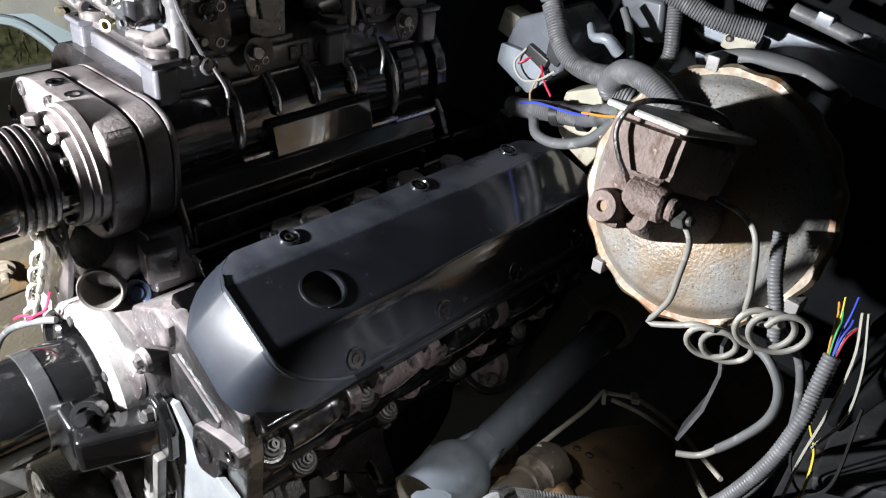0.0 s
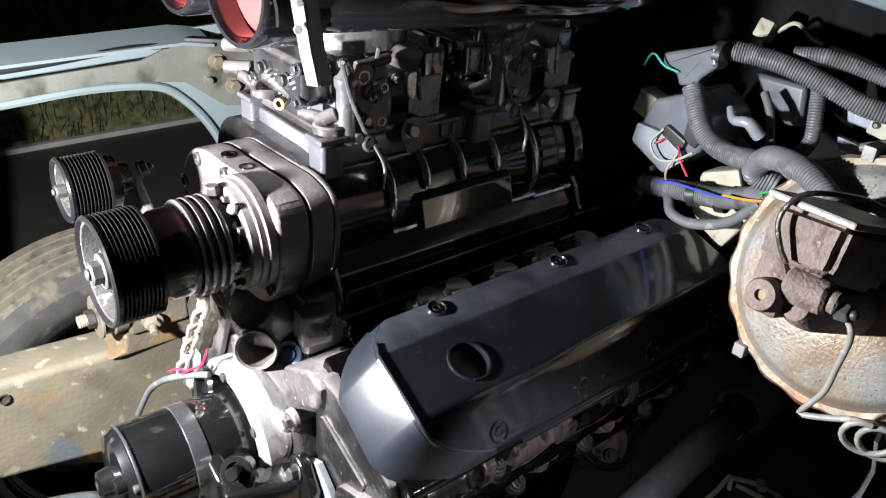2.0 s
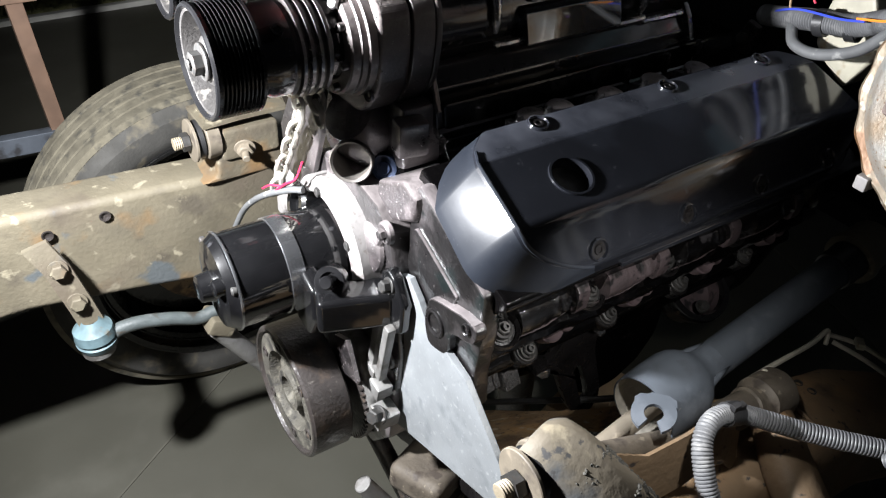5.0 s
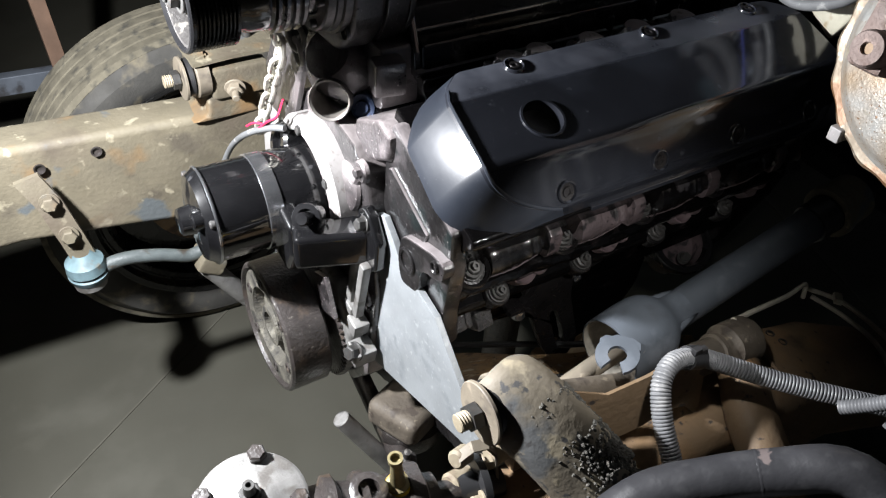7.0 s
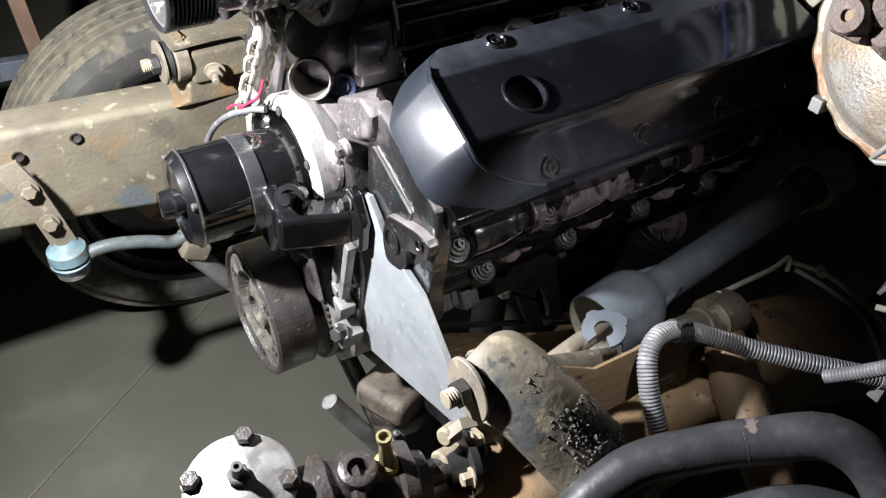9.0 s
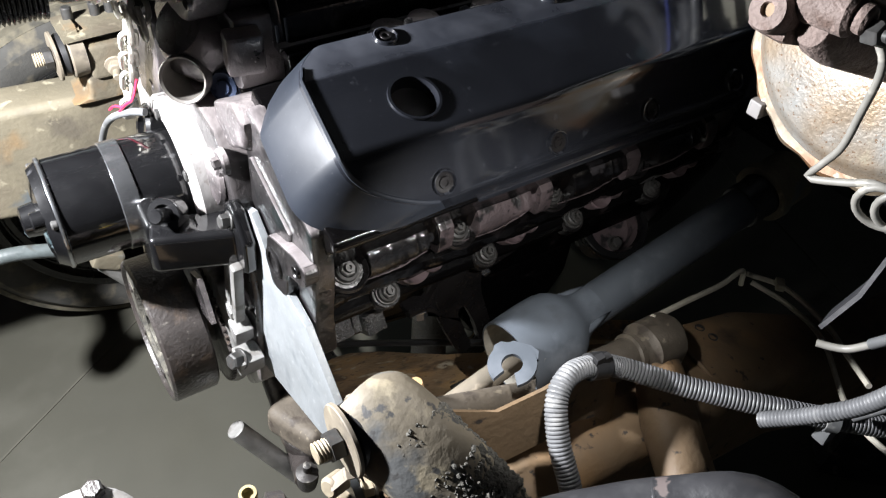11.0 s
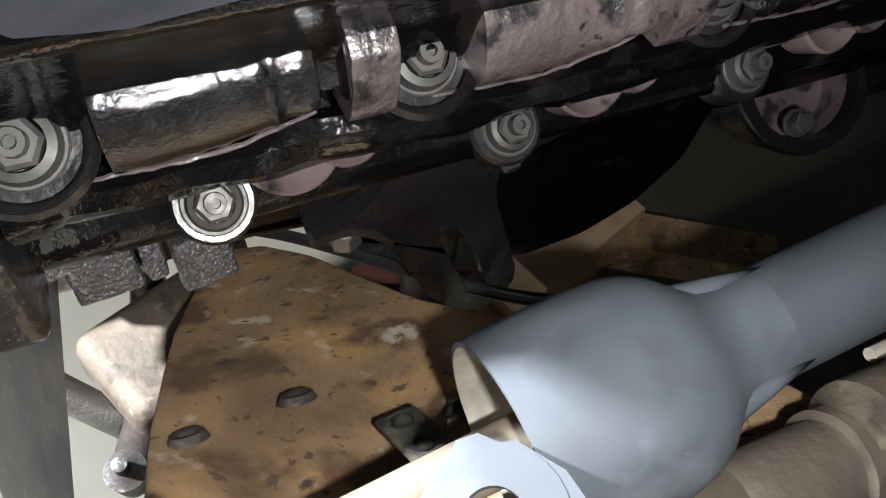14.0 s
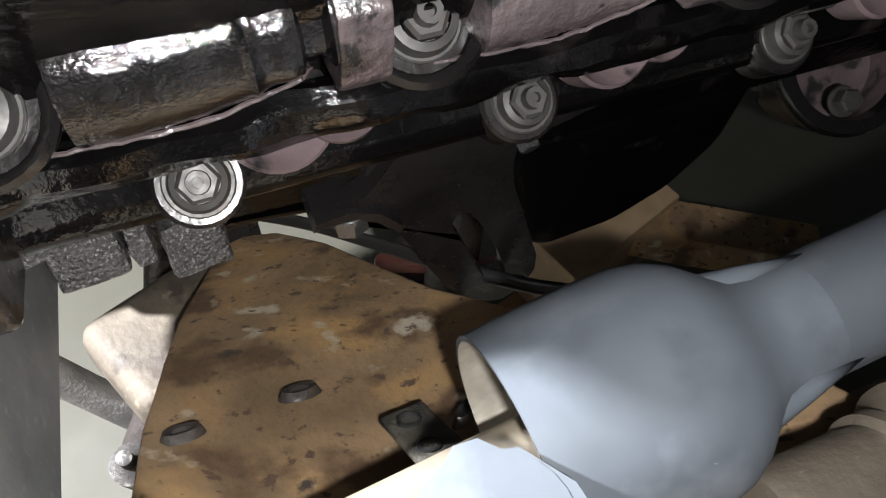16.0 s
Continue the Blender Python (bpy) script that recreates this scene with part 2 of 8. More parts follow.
    tube=material("shaded_chipped_column_enamel", (0.048, 0.055, 0.064), 0.45, vary=0.2, scale=12, spec=0.2, spots=[((0.072, 0.08, 0.09), 30, 0.56, 0.15), ((0.40, 0.36, 0.28), 11, 0.67, 0.015)], bump=0.05, bump_scale=60),
    column_in=material("dull_bare_steel", (0.28, 0.26, 0.22), 0.6, metal=0.4, vary=0.3, scale=60, bump=0.2),
    rubber=material("worn_tyre_rubber", (0.05, 0.048, 0.043), 0.85, vary=0.25, scale=20, spots=[((0.15, 0.13, 0.09), 26, 0.52, 0.2)], bump=0.2, bump_scale=200),
    tread=material("dusty_tyre_tread", (0.14, 0.125, 0.09), 0.9, vary=0.3, scale=30, spots=[((0.06, 0.056, 0.045), 40, 0.54, 0.15)], bump=0.3, bump_scale=150),
    rim=material("gloss_black_steel_rim", (0.02, 0.02, 0.02), 0.25, vary=0.3, metal=0.3, coat=0.5),
    plastic=material("dusty_ribbed_grey_plastic", (0.115, 0.117, 0.122), 0.50, vary=0.2, scale=40, spots=[((0.20, 0.20, 0.20), 60, 0.55, 0.15), ((0.07, 0.07, 0.073), 30, 0.58, 0.1)], bump=0.05, bump_scale=300),
    plastic_grey=material("grey_rubber_hose", (0.105, 0.108, 0.11), 0.55, vary=0.15, scale=40, spots=[((0.28, 0.28, 0.27), 60, 0.62, 0.1)]),
    clip=material("black_nylon", (0.02, 0.02, 0.021), 0.4, vary=0.2),
    brake_line=material("grey_coated_brake_line", (0.22, 0.212, 0.19), 0.5, vary=0.15, scale=60, spots=[((0.42, 0.40, 0.34), 50, 0.6, 0.1)]),
    mc=material("rusty_cast_iron", (0.150, 0.112, 0.098), 0.75, vary=0.25, scale=28, spots=[((0.08, 0.048, 0.036), 50, 0.56, 0.12), ((0.30, 0.22, 0.19), 110, 0.62, 0.1)], bump=0.5, bump_scale=300),
    booster=material("zinc_plate_with_rust", (0.30, 0.30, 0.285), 0.42, metal=0.4, vary=0.15, scale=14, spots=[((0.25, 0.18, 0.11), 7, 0.53, 0.14), ((0.36, 0.32, 0.24), 36, 0.62, 0.10), ((0.17, 0.10, 0.055), 340, 0.61, 0.06), ((0.11, 0.058, 0.032), 520, 0.66, 0.05)], bump=0.2, bump_scale=260),
    booster_rim=material("yellow_zinc_rim", (0.165, 0.130, 0.088), 0.5, metal=0.3, vary=0.25, scale=20, spots=[((0.16, 0.085, 0.04), 30, 0.52, 0.08), ((0.38, 0.35, 0.29), 45, 0.62, 0.08)], bump=0.15),
    heater=material("pale_grey_moulded_plastic", (0.23, 0.255, 0.285), 0.3, vary=0.2, scale=12, coat=0.3, spots=[((0.40, 0.42, 0.45), 26, 0.6, 0.15), ((0.10, 0.11, 0.12), 14, 0.62, 0.12)]),
    heater_dark=material("slate_grey_moulded_plastic", (0.10, 0.108, 0.122), 0.3, vary=0.2, scale=14),
    cream=material("cream_plug_plastic", (0.36, 0.34, 0.265), 0.5, vary=0.15, scale=40, spots=[((0.24, 0.19, 0.12), 60, 0.62, 0.1)]),
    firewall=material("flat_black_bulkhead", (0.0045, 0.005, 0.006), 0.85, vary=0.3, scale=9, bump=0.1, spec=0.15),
    cowl=material("grey_blue_steel", (0.16, 0.18, 0.21), 0.45, metal=0.3, vary=0.2, scale=18, spots=[((0.08, 0.08, 0.085), 24, 0.56, 0.12)]),
    paint=material("light_blue_car_paint", (0.29, 0.35, 0.36), 0.35, vary=0.06, scale=10, coat=0.4, spots=[((0.34, 0.35, 0.31), 20, 0.68, 0.08)]),
    apron=material("grimy_inner_fender", (0.20, 0.20, 0.17), 0.7, vary=0.2, scale=9, spots=[((0.08, 0.075, 0.06), 14, 0.54, 0.15), ((0.3, 0.19, 0.09), 24, 0.68, 0.06)], bump=0.2),
    red=material("red_foam_filter", (0.33, 0.045, 0.042), 0.85, vary=0.12, scale=60, spots=[((0.5, 0.16, 0.14), 500, 0.66, 0.05)], bump=0.6, bump_scale=700),
    scoop=material("gloss_black_scoop", (0.013, 0.013, 0.015), 0.14, coat=0.8, vary=0.2, scale=8, spots=[((0.08, 0.08, 0.08), 600, 0.75, 0.04)]),
    header=material("flaking_black_pipe", (0.035, 0.035, 0.038), 0.42, vary=0.3, scale=16, spots=[((0.14, 0.115, 0.11), 22, 0.66, 0.02), ((0.06, 0.06, 0.062), 40, 0.55, 0.2)], bump=0.12, bump_scale=120),
    brass=material("dull_brass", (0.26, 0.22, 0.12), 0.5, metal=0.7, vary=0.25, scale=80),
    yellow=material("yellow_paint_mark", (0.62, 0.42, 0.03), 0.6, vary=0.2, scale=60),
    blue_bush=material("blue_grey_polyurethane", (0.095, 0.145, 0.16), 0.6, vary=0.3, scale=50, spots=[((0.10, 0.085, 0.06), 40, 0.6, 0.1)]),
    arm=material("teal_grey_forging", (0.075, 0.088, 0.088), 0.55, vary=0.3, scale=30, spots=[((0.13, 0.14, 0.137), 50, 0.6, 0.1), ((0.05, 0.042, 0.033), 40, 0.58, 0.08)], bump=0.2),
    concrete=material("smooth_concrete", (0.080, 0.077, 0.060), 0.6, vary=0.10, scale=3, spots=[((0.062, 0.059, 0.045), 1.6, 0.5, 0.25), ((0.10, 0.096, 0.077), 7, 0.58, 0.2), ((0.05, 0.047, 0.04), 90, 0.77, 0.02)], bump=0.04, bump_scale=90),
    blue_plug=material("blue_anodised_plug", (0.025, 0.035, 0.065), 0.3, metal=0.5, vary=0.3, scale=60),
    joint=material("dark_joint", (0.10, 0.095, 0.075), 0.8),
    grass=material("dry_dark_grass", (0.24, 0.24, 0.11), 0.8, vary=0.5, scale=30, spots=[((0.40, 0.36, 0.20), 14, 0.55, 0.15), ((0.08, 0.09, 0.045), 20, 0.55, 0.1)]),
    kerb=material("pale_kerb", (0.75, 0.74, 0.68), 0.8, vary=0.12, scale=12),
    shed=material("dark_shed_cladding", (0.035, 0.037, 0.04), 0.7, vary=0.2, scale=4),
    brown=material("brown_painted_steel", (0.20, 0.125, 0.085), 0.6, vary=0.2, scale=20),
    timber=material("pale_sawn_timber", (0.36, 0.26, 0.16), 0.7, vary=0.25, scale=24),
    red_paint=material("red_jack_paint", (0.17, 0.055, 0.042), 0.5, vary=0.3, scale=20),
    chain=material("galvanised_chain", (0.45, 0.43, 0.38), 0.5, metal=0.6, vary=0.25, scale=80, bump=0.2),
    face=material("dull_cast_pulley_face", (0.050, 0.047, 0.045), 0.5, metal=0.4, vary=0.3, scale=50, spots=[((0.16, 0.15, 0.135), 90, 0.58, 0.08), ((0.04, 0.038, 0.036), 40, 0.58, 0.1), ((0.20, 0.15, 0.07), 50, 0.68, 0.05)], bump=0.2, bump_scale=400),
    mount=material("satin_black_bracket", (0.009, 0.0082, 0.0084), 0.30, vary=0.3, scale=30, spec=0.5, spots=[((0.02, 0.018, 0.018), 90, 0.64, 0.1)], bump=0.1, bump_scale=200),
    rope_grey=material("pale_cable", (0.46, 0.43, 0.36), 0.6, vary=0.15, scale=60),
)
for key, col in dict(wire_red=(0.5, 0.02, 0.06), wire_blue=(0.04, 0.07, 0.5), wire_orange=(0.75, 0.24, 0.03), wire_green=(0.03, 0.32, 0.08), wire_yellow=(0.62, 0.5, 0.05), wire_white=(0.32, 0.31, 0.27), wire_black=(0.015, 0.015, 0.015), wire_purple=(0.2, 0.08, 0.4), wire_teal=(0.05, 0.35, 0.26), wire_brown=(0.3, 0.2, 0.1)).items():
    M[key] = material(key + "_insulation", col, 0.45, vary=0.1)

M["shiny"] = material("dusted_polished_metal", (0.30, 0.295, 0.30), 0.24, metal=0.7, vary=0.3, scale=30, dust=((0.46, 0.41, 0.40), 0.15, 0.9, 0.8), spots=[((0.12, 0.112, 0.112), 60, 0.56, 0.1), ((0.5, 0.47, 0.46), 320, 0.66, 0.05)], bump=0.05, bump_scale=200)
M["bowl"] = material("black_mirror_bowl", (0.035, 0.034, 0.037), 0.2, metal=0.3, vary=0.3, scale=30, coat=1.0, coat_ior=1.9, coat_rough=0.06, dust=((0.46, 0.41, 0.40), 0.3, 0.95, 0.75), spots=[((0.10, 0.095, 0.097), 40, 0.58, 0.1)], bump=0.06, bump_scale=90)
M["linkage"] = material("dust_coated_linkage", (0.075, 0.067, 0.065), 0.42, metal=0.2, vary=0.35, scale=40, dust=((0.26, 0.23, 0.22), 0.0, 0.9, 0.8), spots=[((0.15, 0.135, 0.13), 90, 0.56, 0.08), ((0.03, 0.027, 0.027), 70, 0.60, 0.06)], bump=0.08, bump_scale=200)
M["lever"] = material("dull_grey_lever_plate", (0.085, 0.077, 0.075), 0.36, metal=0.4, vary=0.3, scale=40, spots=[((0.13, 0.118, 0.115), 70, 0.56, 0.08), ((0.4, 0.37, 0.36), 420, 0.68, 0.05)], bump=0.05, bump_scale=200)

# ---- building helpers ----


def ring_basis(axis):
    a = Vector(axis).normalized()
    h = Vector((0, 0, 1)) if abs(a.z) < 0.9 else Vector((1, 0, 0))
    s = a.cross(h).normalized()
    return a, s, s.cross(a).normalized()


def lathe(bm, origin, axis, profile, seg=32):
    """A body of revolution: profile is (distance along the axis, radius)."""
    a, s, u = ring_basis(axis)
    o = Vector(origin)
    rings = []
    for d, r in profile:
        if r < 1e-6:
            rings.append([bm.verts.new(o + a * d)])
        else:
            rings.append([bm.verts.new(o + a * d + (s * math.cos(2 * math.pi * k / seg) + u * math.sin(2 * math.pi * k / seg)) * r) for k in range(seg)])
    for A, B in zip(rings, rings[1:]):
        for k in range(seg):
            j = (k + 1) % seg
            if len(A) == 1 and len(B) == 1:
                continue
            if len(A) == 1:
                bm.faces.new((A[0], B[k], B[j]))
            elif len(B) == 1:
                bm.faces.new((A[k], B[0], A[j]))
            else:
                bm.faces.new((A[k], B[k], B[j], A[j]))
    return bm


def cyl(bm, p0, p1, r0, r1=None, seg=24, cap=0.0015):
    """A capped cylinder or cone with a small chamfer."""
    r1 = r0 if r1 is None else r1
    p0, p1 = Vector(p0), Vector(p1)
    n = (p1 - p0).length
    c = min(cap, r0 * 0.3, r1 * 0.3, n * 0.3)
    return lathe(bm, p0, p1 - p0, [(0, 0), (0, r0 - c), (c, r0), (n - c, r1), (n, r1 - c), (n, 0)], seg)


def pipe(bm, p0, p1, r, inner, seg=32):
    """An open tube with wall thickness."""
    n = (Vector(p1) - Vector(p0)).length
    return lathe(bm, p0, Vector(p1) - Vector(p0), [(0, inner), (0, r), (n, r), (n, inner), (0, inner)], seg)


def box(bm, centre, size, rot=(0, 0, 0), bevel=0.002, seg=2):
    m = pose(*centre, *rot) @ Matrix.Diagonal((*size, 1))
    got = bmesh.ops.create_cube(bm, size=1, matrix=m)
    if bevel:
        edges = list({e for v in got["verts"] for e in v.link_edges})
        bmesh.ops.bevel(bm, geom=edges, offset=min(bevel, min(size) * 0.45), segments=seg, profile=0.5, affect="EDGES")
    return bm


def prism(bm, outline, axis, lo, hi, bevel=0.0, seg=2):
    """A polygon drawn in the two other axes (in the order y z, x z or x y) drawn out along one axis."""
    def put(p, d):
        return {"x": (d, p[0], p[1]), "y": (p[0], d, p[1]), "z": (p[0], p[1], d)}[axis]
    A = [bm.verts.new(put(p, lo)) for p in outline]
    B = [bm.verts.new(put(p, hi)) for p in outline]
    fs = [bm.faces.new(A), bm.faces.new(B[::-1])]
    k = len(A)
    for i in range(k):
        fs.append(bm.faces.new((A[i], B[i], B[(i + 1) % k], A[(i + 1) % k])))
    bmesh.ops.recalc_face_normals(bm, faces=fs)
    if bevel:
        bmesh.ops.bevel(bm, geom=list({e for f in fs for e in f.edges}), offset=bevel, segments=seg, profile=0.5, affect="EDGES")
    return bm


def round_poly(points, r, n=5):
    """A polygon with its corners rounded."""
    P = [Vector((*p, 0)) for p in points]
    out = []
    for k, p in enumerate(P):
        a, b = P[k - 1] - p, P[(k + 1) % len(P)] - p
        d = min(r, a.length * 0.49, b.length * 0.49)
        p0, p1 = p + a.normalized() * d, p + b.normalized() * d
        for i in range(n + 1):
            q = i / n
            w = p0 * (1 - q) ** 2 + p * 2 * q * (1 - q) + p1 * q * q
            out.append((w.x, w.y))
    return out


def smooth_path(points, step):
    """Even points along a rounded line through the given ones."""
    P = [Vector(p) for p in points]
    if len(P) == 2:
        P = [P[0], (P[0] + P[1]) / 2, P[1]]
    Q = [P[0] * 2 - P[1], *P, P[-1] * 2 - P[-2]]
    fine = []
    for i in range(1, len(Q) - 2):
        for k in range(24):
            t = k / 24
            a, b, c, d = Q[i - 1:i + 3]
            fine.append(0.5 * (2 * b + (c - a) * t + (2 * a - 5 * b + 4 * c - d) * t * t + (3 * b - a - 3 * c + d) * t ** 3))
    fine.append(P[-1])
    out, left = [fine[0]], step
    for a, b in zip(fine, fine[1:]):
        n = (b - a).length
        pos = 0.0
        while n - pos >= left:
            pos += left
            out.append(a.lerp(b, pos / n))
            left = step
        left -= n - pos
    out.append(fine[-1])
    return out


def sweep(bm, points, radius, step=0.006, seg=10):
    """A round bar or hose along a rounded line; radius may be a function of the ring's number and the share of the way."""
    P = smooth_path(points, step)
    side = None
    rings = []
    for i, p in enumerate(P):
        d = (P[min(i + 1, len(P) - 1)] - P[max(i - 1, 0)])
        if d.length < 1e-9:
            continue
        d.normalize()
        if side is None:
            side = ring_basis(d)[1]
        side = (side - d * side.dot(d)).normalized()
        up = d.cross(side)
        r = radius(i, i / max(1, len(P) - 1)) if callable(radius) else radius
        rings.append([bm.verts.new(p + (side * math.cos(2 * math.pi * k / seg) + up * math.sin(2 * math.pi * k / seg)) * r) for k in range(seg)])
    for A, B in zip(rings, rings[1:]):
        for k in range(seg):
            bm.faces.new((A[k], A[(k + 1) % seg], B[(k + 1) % seg], B[k]))
    bm.faces.new(rings[0][::-1])
    bm.faces.new(rings[-1])
    return bm


def ribbed(r, depth=0.11):
    return lambda i, s: r * (1 - depth * (i % 3 == 0))


def loft(bm, sections, close=True):
    """A skin over rings of equally many points."""
    rings = [[bm.verts.new(p) for p in sec] for sec in sections]
    n = len(rings[0])
    for A, B in zip(rings, rings[1:]):
        for k in range(n):
            bm.faces.new((A[k], A[(k + 1) % n], B[(k + 1) % n], B[k]))
    if close:
        bm.faces.new(rings[0][::-1])
        bm.faces.new(rings[-1])
    bmesh.ops.recalc_face_normals(bm, faces=bm.faces[:])
    return bm


def bent_plate(bm, spine, width_dir, width, thick_dir, thick):
    """A strip of sheet along a line of points."""
    w, t = Vector(width_dir).normalized() * width / 2, Vector(thick_dir).normalized() * thick / 2
    return loft(bm, [[Vector(p) - w - t, Vector(p) + w - t, Vector(p) + w + t, Vector(p) - w + t] for p in spine])


def crumple(bm, amount, scale, seed=0.0):
    for v in bm.verts:
        q = v.co * scale + Vector((seed, seed * 2, -seed))
        v.co += Vector((noise.noise(q), noise.noise(q + Vector((7, 3, 1))), noise.noise(q + Vector((1, 9, 5))))) * amount
    return bm


def fresh():
    return bmesh.new()


def mesh_of(name, bm, mat, smooth=38):
    bmesh.ops.recalc_face_normals(bm, faces=bm.faces[:])
    me = bpy.data.meshes.new(name)
    bm.to_mesh(me)
    bm.free()
    if smooth:
        me.shade_smooth()
        me.set_sharp_from_angle(angle=radians(smooth))
    me.materials.append(mat)
    return me


def firm(ob):
    """Let broad faces rule the shading, so that only the rounded edges turn."""
    wn = ob.modifiers.new("shading", "WEIGHTED_NORMAL")
    wn.mode, wn.weight, wn.keep_sharp = "FACE_AREA", 70, True


def thing(name, base, label, category, group="", kind=""):
    ob = new(name)
    ob.empty_display_size = 0.05
    ob.matrix_world = base if isinstance(base, Matrix) else Matrix.Translation(base)
    return tagged(ob, label, category, group, kind)


def world_of(ob):
    m = ob.matrix_basis.copy()
    while ob.parent:
        ob = ob.parent
        m = ob.matrix_basis @ m
    return m


def part(name, bm, mat, parent, label="", smooth=38):
    """One mesh under a thing or a part; bm is drawn in world metres."""
    m = world_of(parent)
    bmesh.ops.transform(bm, matrix=m.inverted(), verts=bm.verts[:])
    ob = new(name, mesh_of(name, bm, mat, smooth))
    firm(ob)
    ob.parent = parent
    return tagged(ob, label)


def solo(name, bm, mat, label, category, base=(0, 0, 0), group="", kind="", smooth=38):
    """A thing that is a single mesh; bm is drawn in world metres."""
    bmesh.ops.transform(bm, matrix=Matrix.Translation(base).inverted(), verts=bm.verts[:])
    ob = new(name, mesh_of(name, bm, mat, smooth))
    firm(ob)
    ob.location = base
    return tagged(ob, label, category, group, kind)


def hexagon(bm, p, axis, r, h, washer=0.0, stud=0.0, socket=False):
    """A nut or bolt head, with a washer under it and a stud out of it."""
    a = Vector(axis).normalized()
    p = Vector(p)
    if washer:
        cyl(bm, p, p + a * 0.003, washer, seg=24, cap=0.0006)
        p = p + a * 0.003
    lathe(bm, p, a, [(0, 0), (0, r), (h * 0.85, r), (h, r * 0.82), (h, 0)], 6)
    if stud:
        if socket:
            lathe(bm, p + a * h, a, [(0, 0), (0, r * 0.55), (stud, r * 0.5), (stud, r * 0.25), (stud * 0.4, r * 0.25), (stud * 0.4, 0)], 12)
        else:
            cyl(bm, p + a * h, p + a * (h + stud), r * 0.5, seg=12)
    return bm


def coil_spring(bm, p0, p1, r, wire, turns):
    a, s, u = ring_basis(Vector(p1) - Vector(p0))
    n = (Vector(p1) - Vector(p0)).length
    pts = [Vector(p0) + a * n * k / (turns * 8) + (s * math.cos(k * math.pi / 4) + u * math.sin(k * math.pi / 4)) * r for k in range(turns * 8 + 1)]
    return sweep(bm, pts, wire, 0.002, 6)

# ---- the ground and the surroundings ----
bm = fresh()
box(bm, (4, 4, -0.05), (60, 60, 0.1), bevel=0)
floor = solo("floor", bm, M["concrete"], "smooth beige concrete slab with a saw-cut joint", "floor", kind="structure")
bm = fresh()
box(bm, (-0.20, 0.42, 0.0012), (5.0, 0.004, 0.0024), rot=(0, 0, 34.7), bevel=0)
box(bm, (1.5, -0.1, 0.0012), (0.004, 4.0, 0.0024), rot=(0, 0, -16), bevel=0)
part("joint", bm, M["joint"], floor)


def verge():
    """The grass bank past the slab, with its pale kerb."""
    bm = fresh()
    rnd = random.Random(4)
    pts = [(0, 2.95, 0.02), (0, 3.3, 0.35), (0, 3.9, 0.75), (0, 6, 1.0), (0, 6, -0.05), (0, 2.95, -0.05)]
    loft(bm, [[Vector((x, p[1] + 0.06 * noise.noise(Vector((x, i, 0))), p[2] + 0.05 * noise.noise(Vector((x * 2, i, 5))))) for i, p in enumerate(pts)] for x in [-3 + 0.15 * k for k in range(60)]])
    bank = solo("grass_bank", bm, M["grass"], "dark rough grass bank behind a kerb", "grass bank", kind="structure")
    bm = fresh()
    for _ in range(5200):
        x = rnd.uniform(-1.2, 3.2)
        k = rnd.random()
        y, z = 2.95 + k * 0.95, 0.02 + k * 0.73
        h, a = rnd.uniform(0.04, 0.12), rnd.uniform(0, 6.28)
        d = Vector((math.cos(a), math.sin(a), 0)) * 0.008
        tip = Vector((x, y, z + h)) + Vector((rnd.uniform(-0.05, 0.05), rnd.uniform(-0.06, 0.02), 0))
        p = Vector((x, y, z - 0.03))
        bm.faces.new([bm.verts.new(p - d), bm.verts.new(p + d), bm.verts.new(tip)])
    solo("grass", bm, M["grass"], "dry tufted grass on the bank", "grass", kind="stuff", smooth=0)
    bm = fresh()
    box(bm, (0.9, 2.92, 0.008), (9, 0.035, 0.03), bevel=0.006)
    solo("kerb", bm, M["kerb"], "pale concrete kerb along the grass bank", "kerb", kind="structure")


verge()
bm = fresh()
box(bm, (-1.55, 2.4, 1.3), (0.12, 3.4, 2.6), bevel=0)
solo("wall_front", bm, M["shed"], "dark shed wall in front of the car", "wall", kind="structure")
bm = fresh()
box(bm, (2.6, 7.2, 1.9), (12, 0.15, 3.8), bevel=0)
solo("wall_far", bm, M["shed"], "dark wall behind the grass bank", "wall", kind="structure")
bm = fresh()
box(bm, (0.5, 1.0, 2.75), (6.0, 6.0, 0.1), bevel=0)
solo("ceiling", bm, M["shed"], "dark carport roof", "roof", kind="structure")


def trestle():
    """The brown steel trestle by the tyre."""
    t = thing("trestle", (-0.2, 1.2, 0), "brown painted steel trestle standing on the slab", "trestle")
    for x0, x1, y0, y1 in ((-0.085, -0.03, 1.15, 1.17), (-0.40, -0.46, 1.15, 1.17)):
        bm = fresh()
        box(bm, ((x0 + x1) / 2, (y0 + y1) / 2, 0.36), (0.034, 0.034, 0.73), rot=(0, -4.5 if x0 > -0.2 else 4.5, 0), bevel=0.003)
        part("leg", bm, M["brown"], t)
    bm = fresh()
    box(bm, (-0.24, 1.15, 0.74), (0.40, 0.06, 0.05), bevel=0.004)
    part("top_rail", bm, M["brown"], t)
    bm = fresh()
    box(bm, (-0.23, 1.15, 0.395), (0.40, 0.03, 0.045), rot=(0, 2, 0), bevel=0.003)
    part("brace", bm, M["cowl"], t)


trestle()

# ---- the body and chassis ----


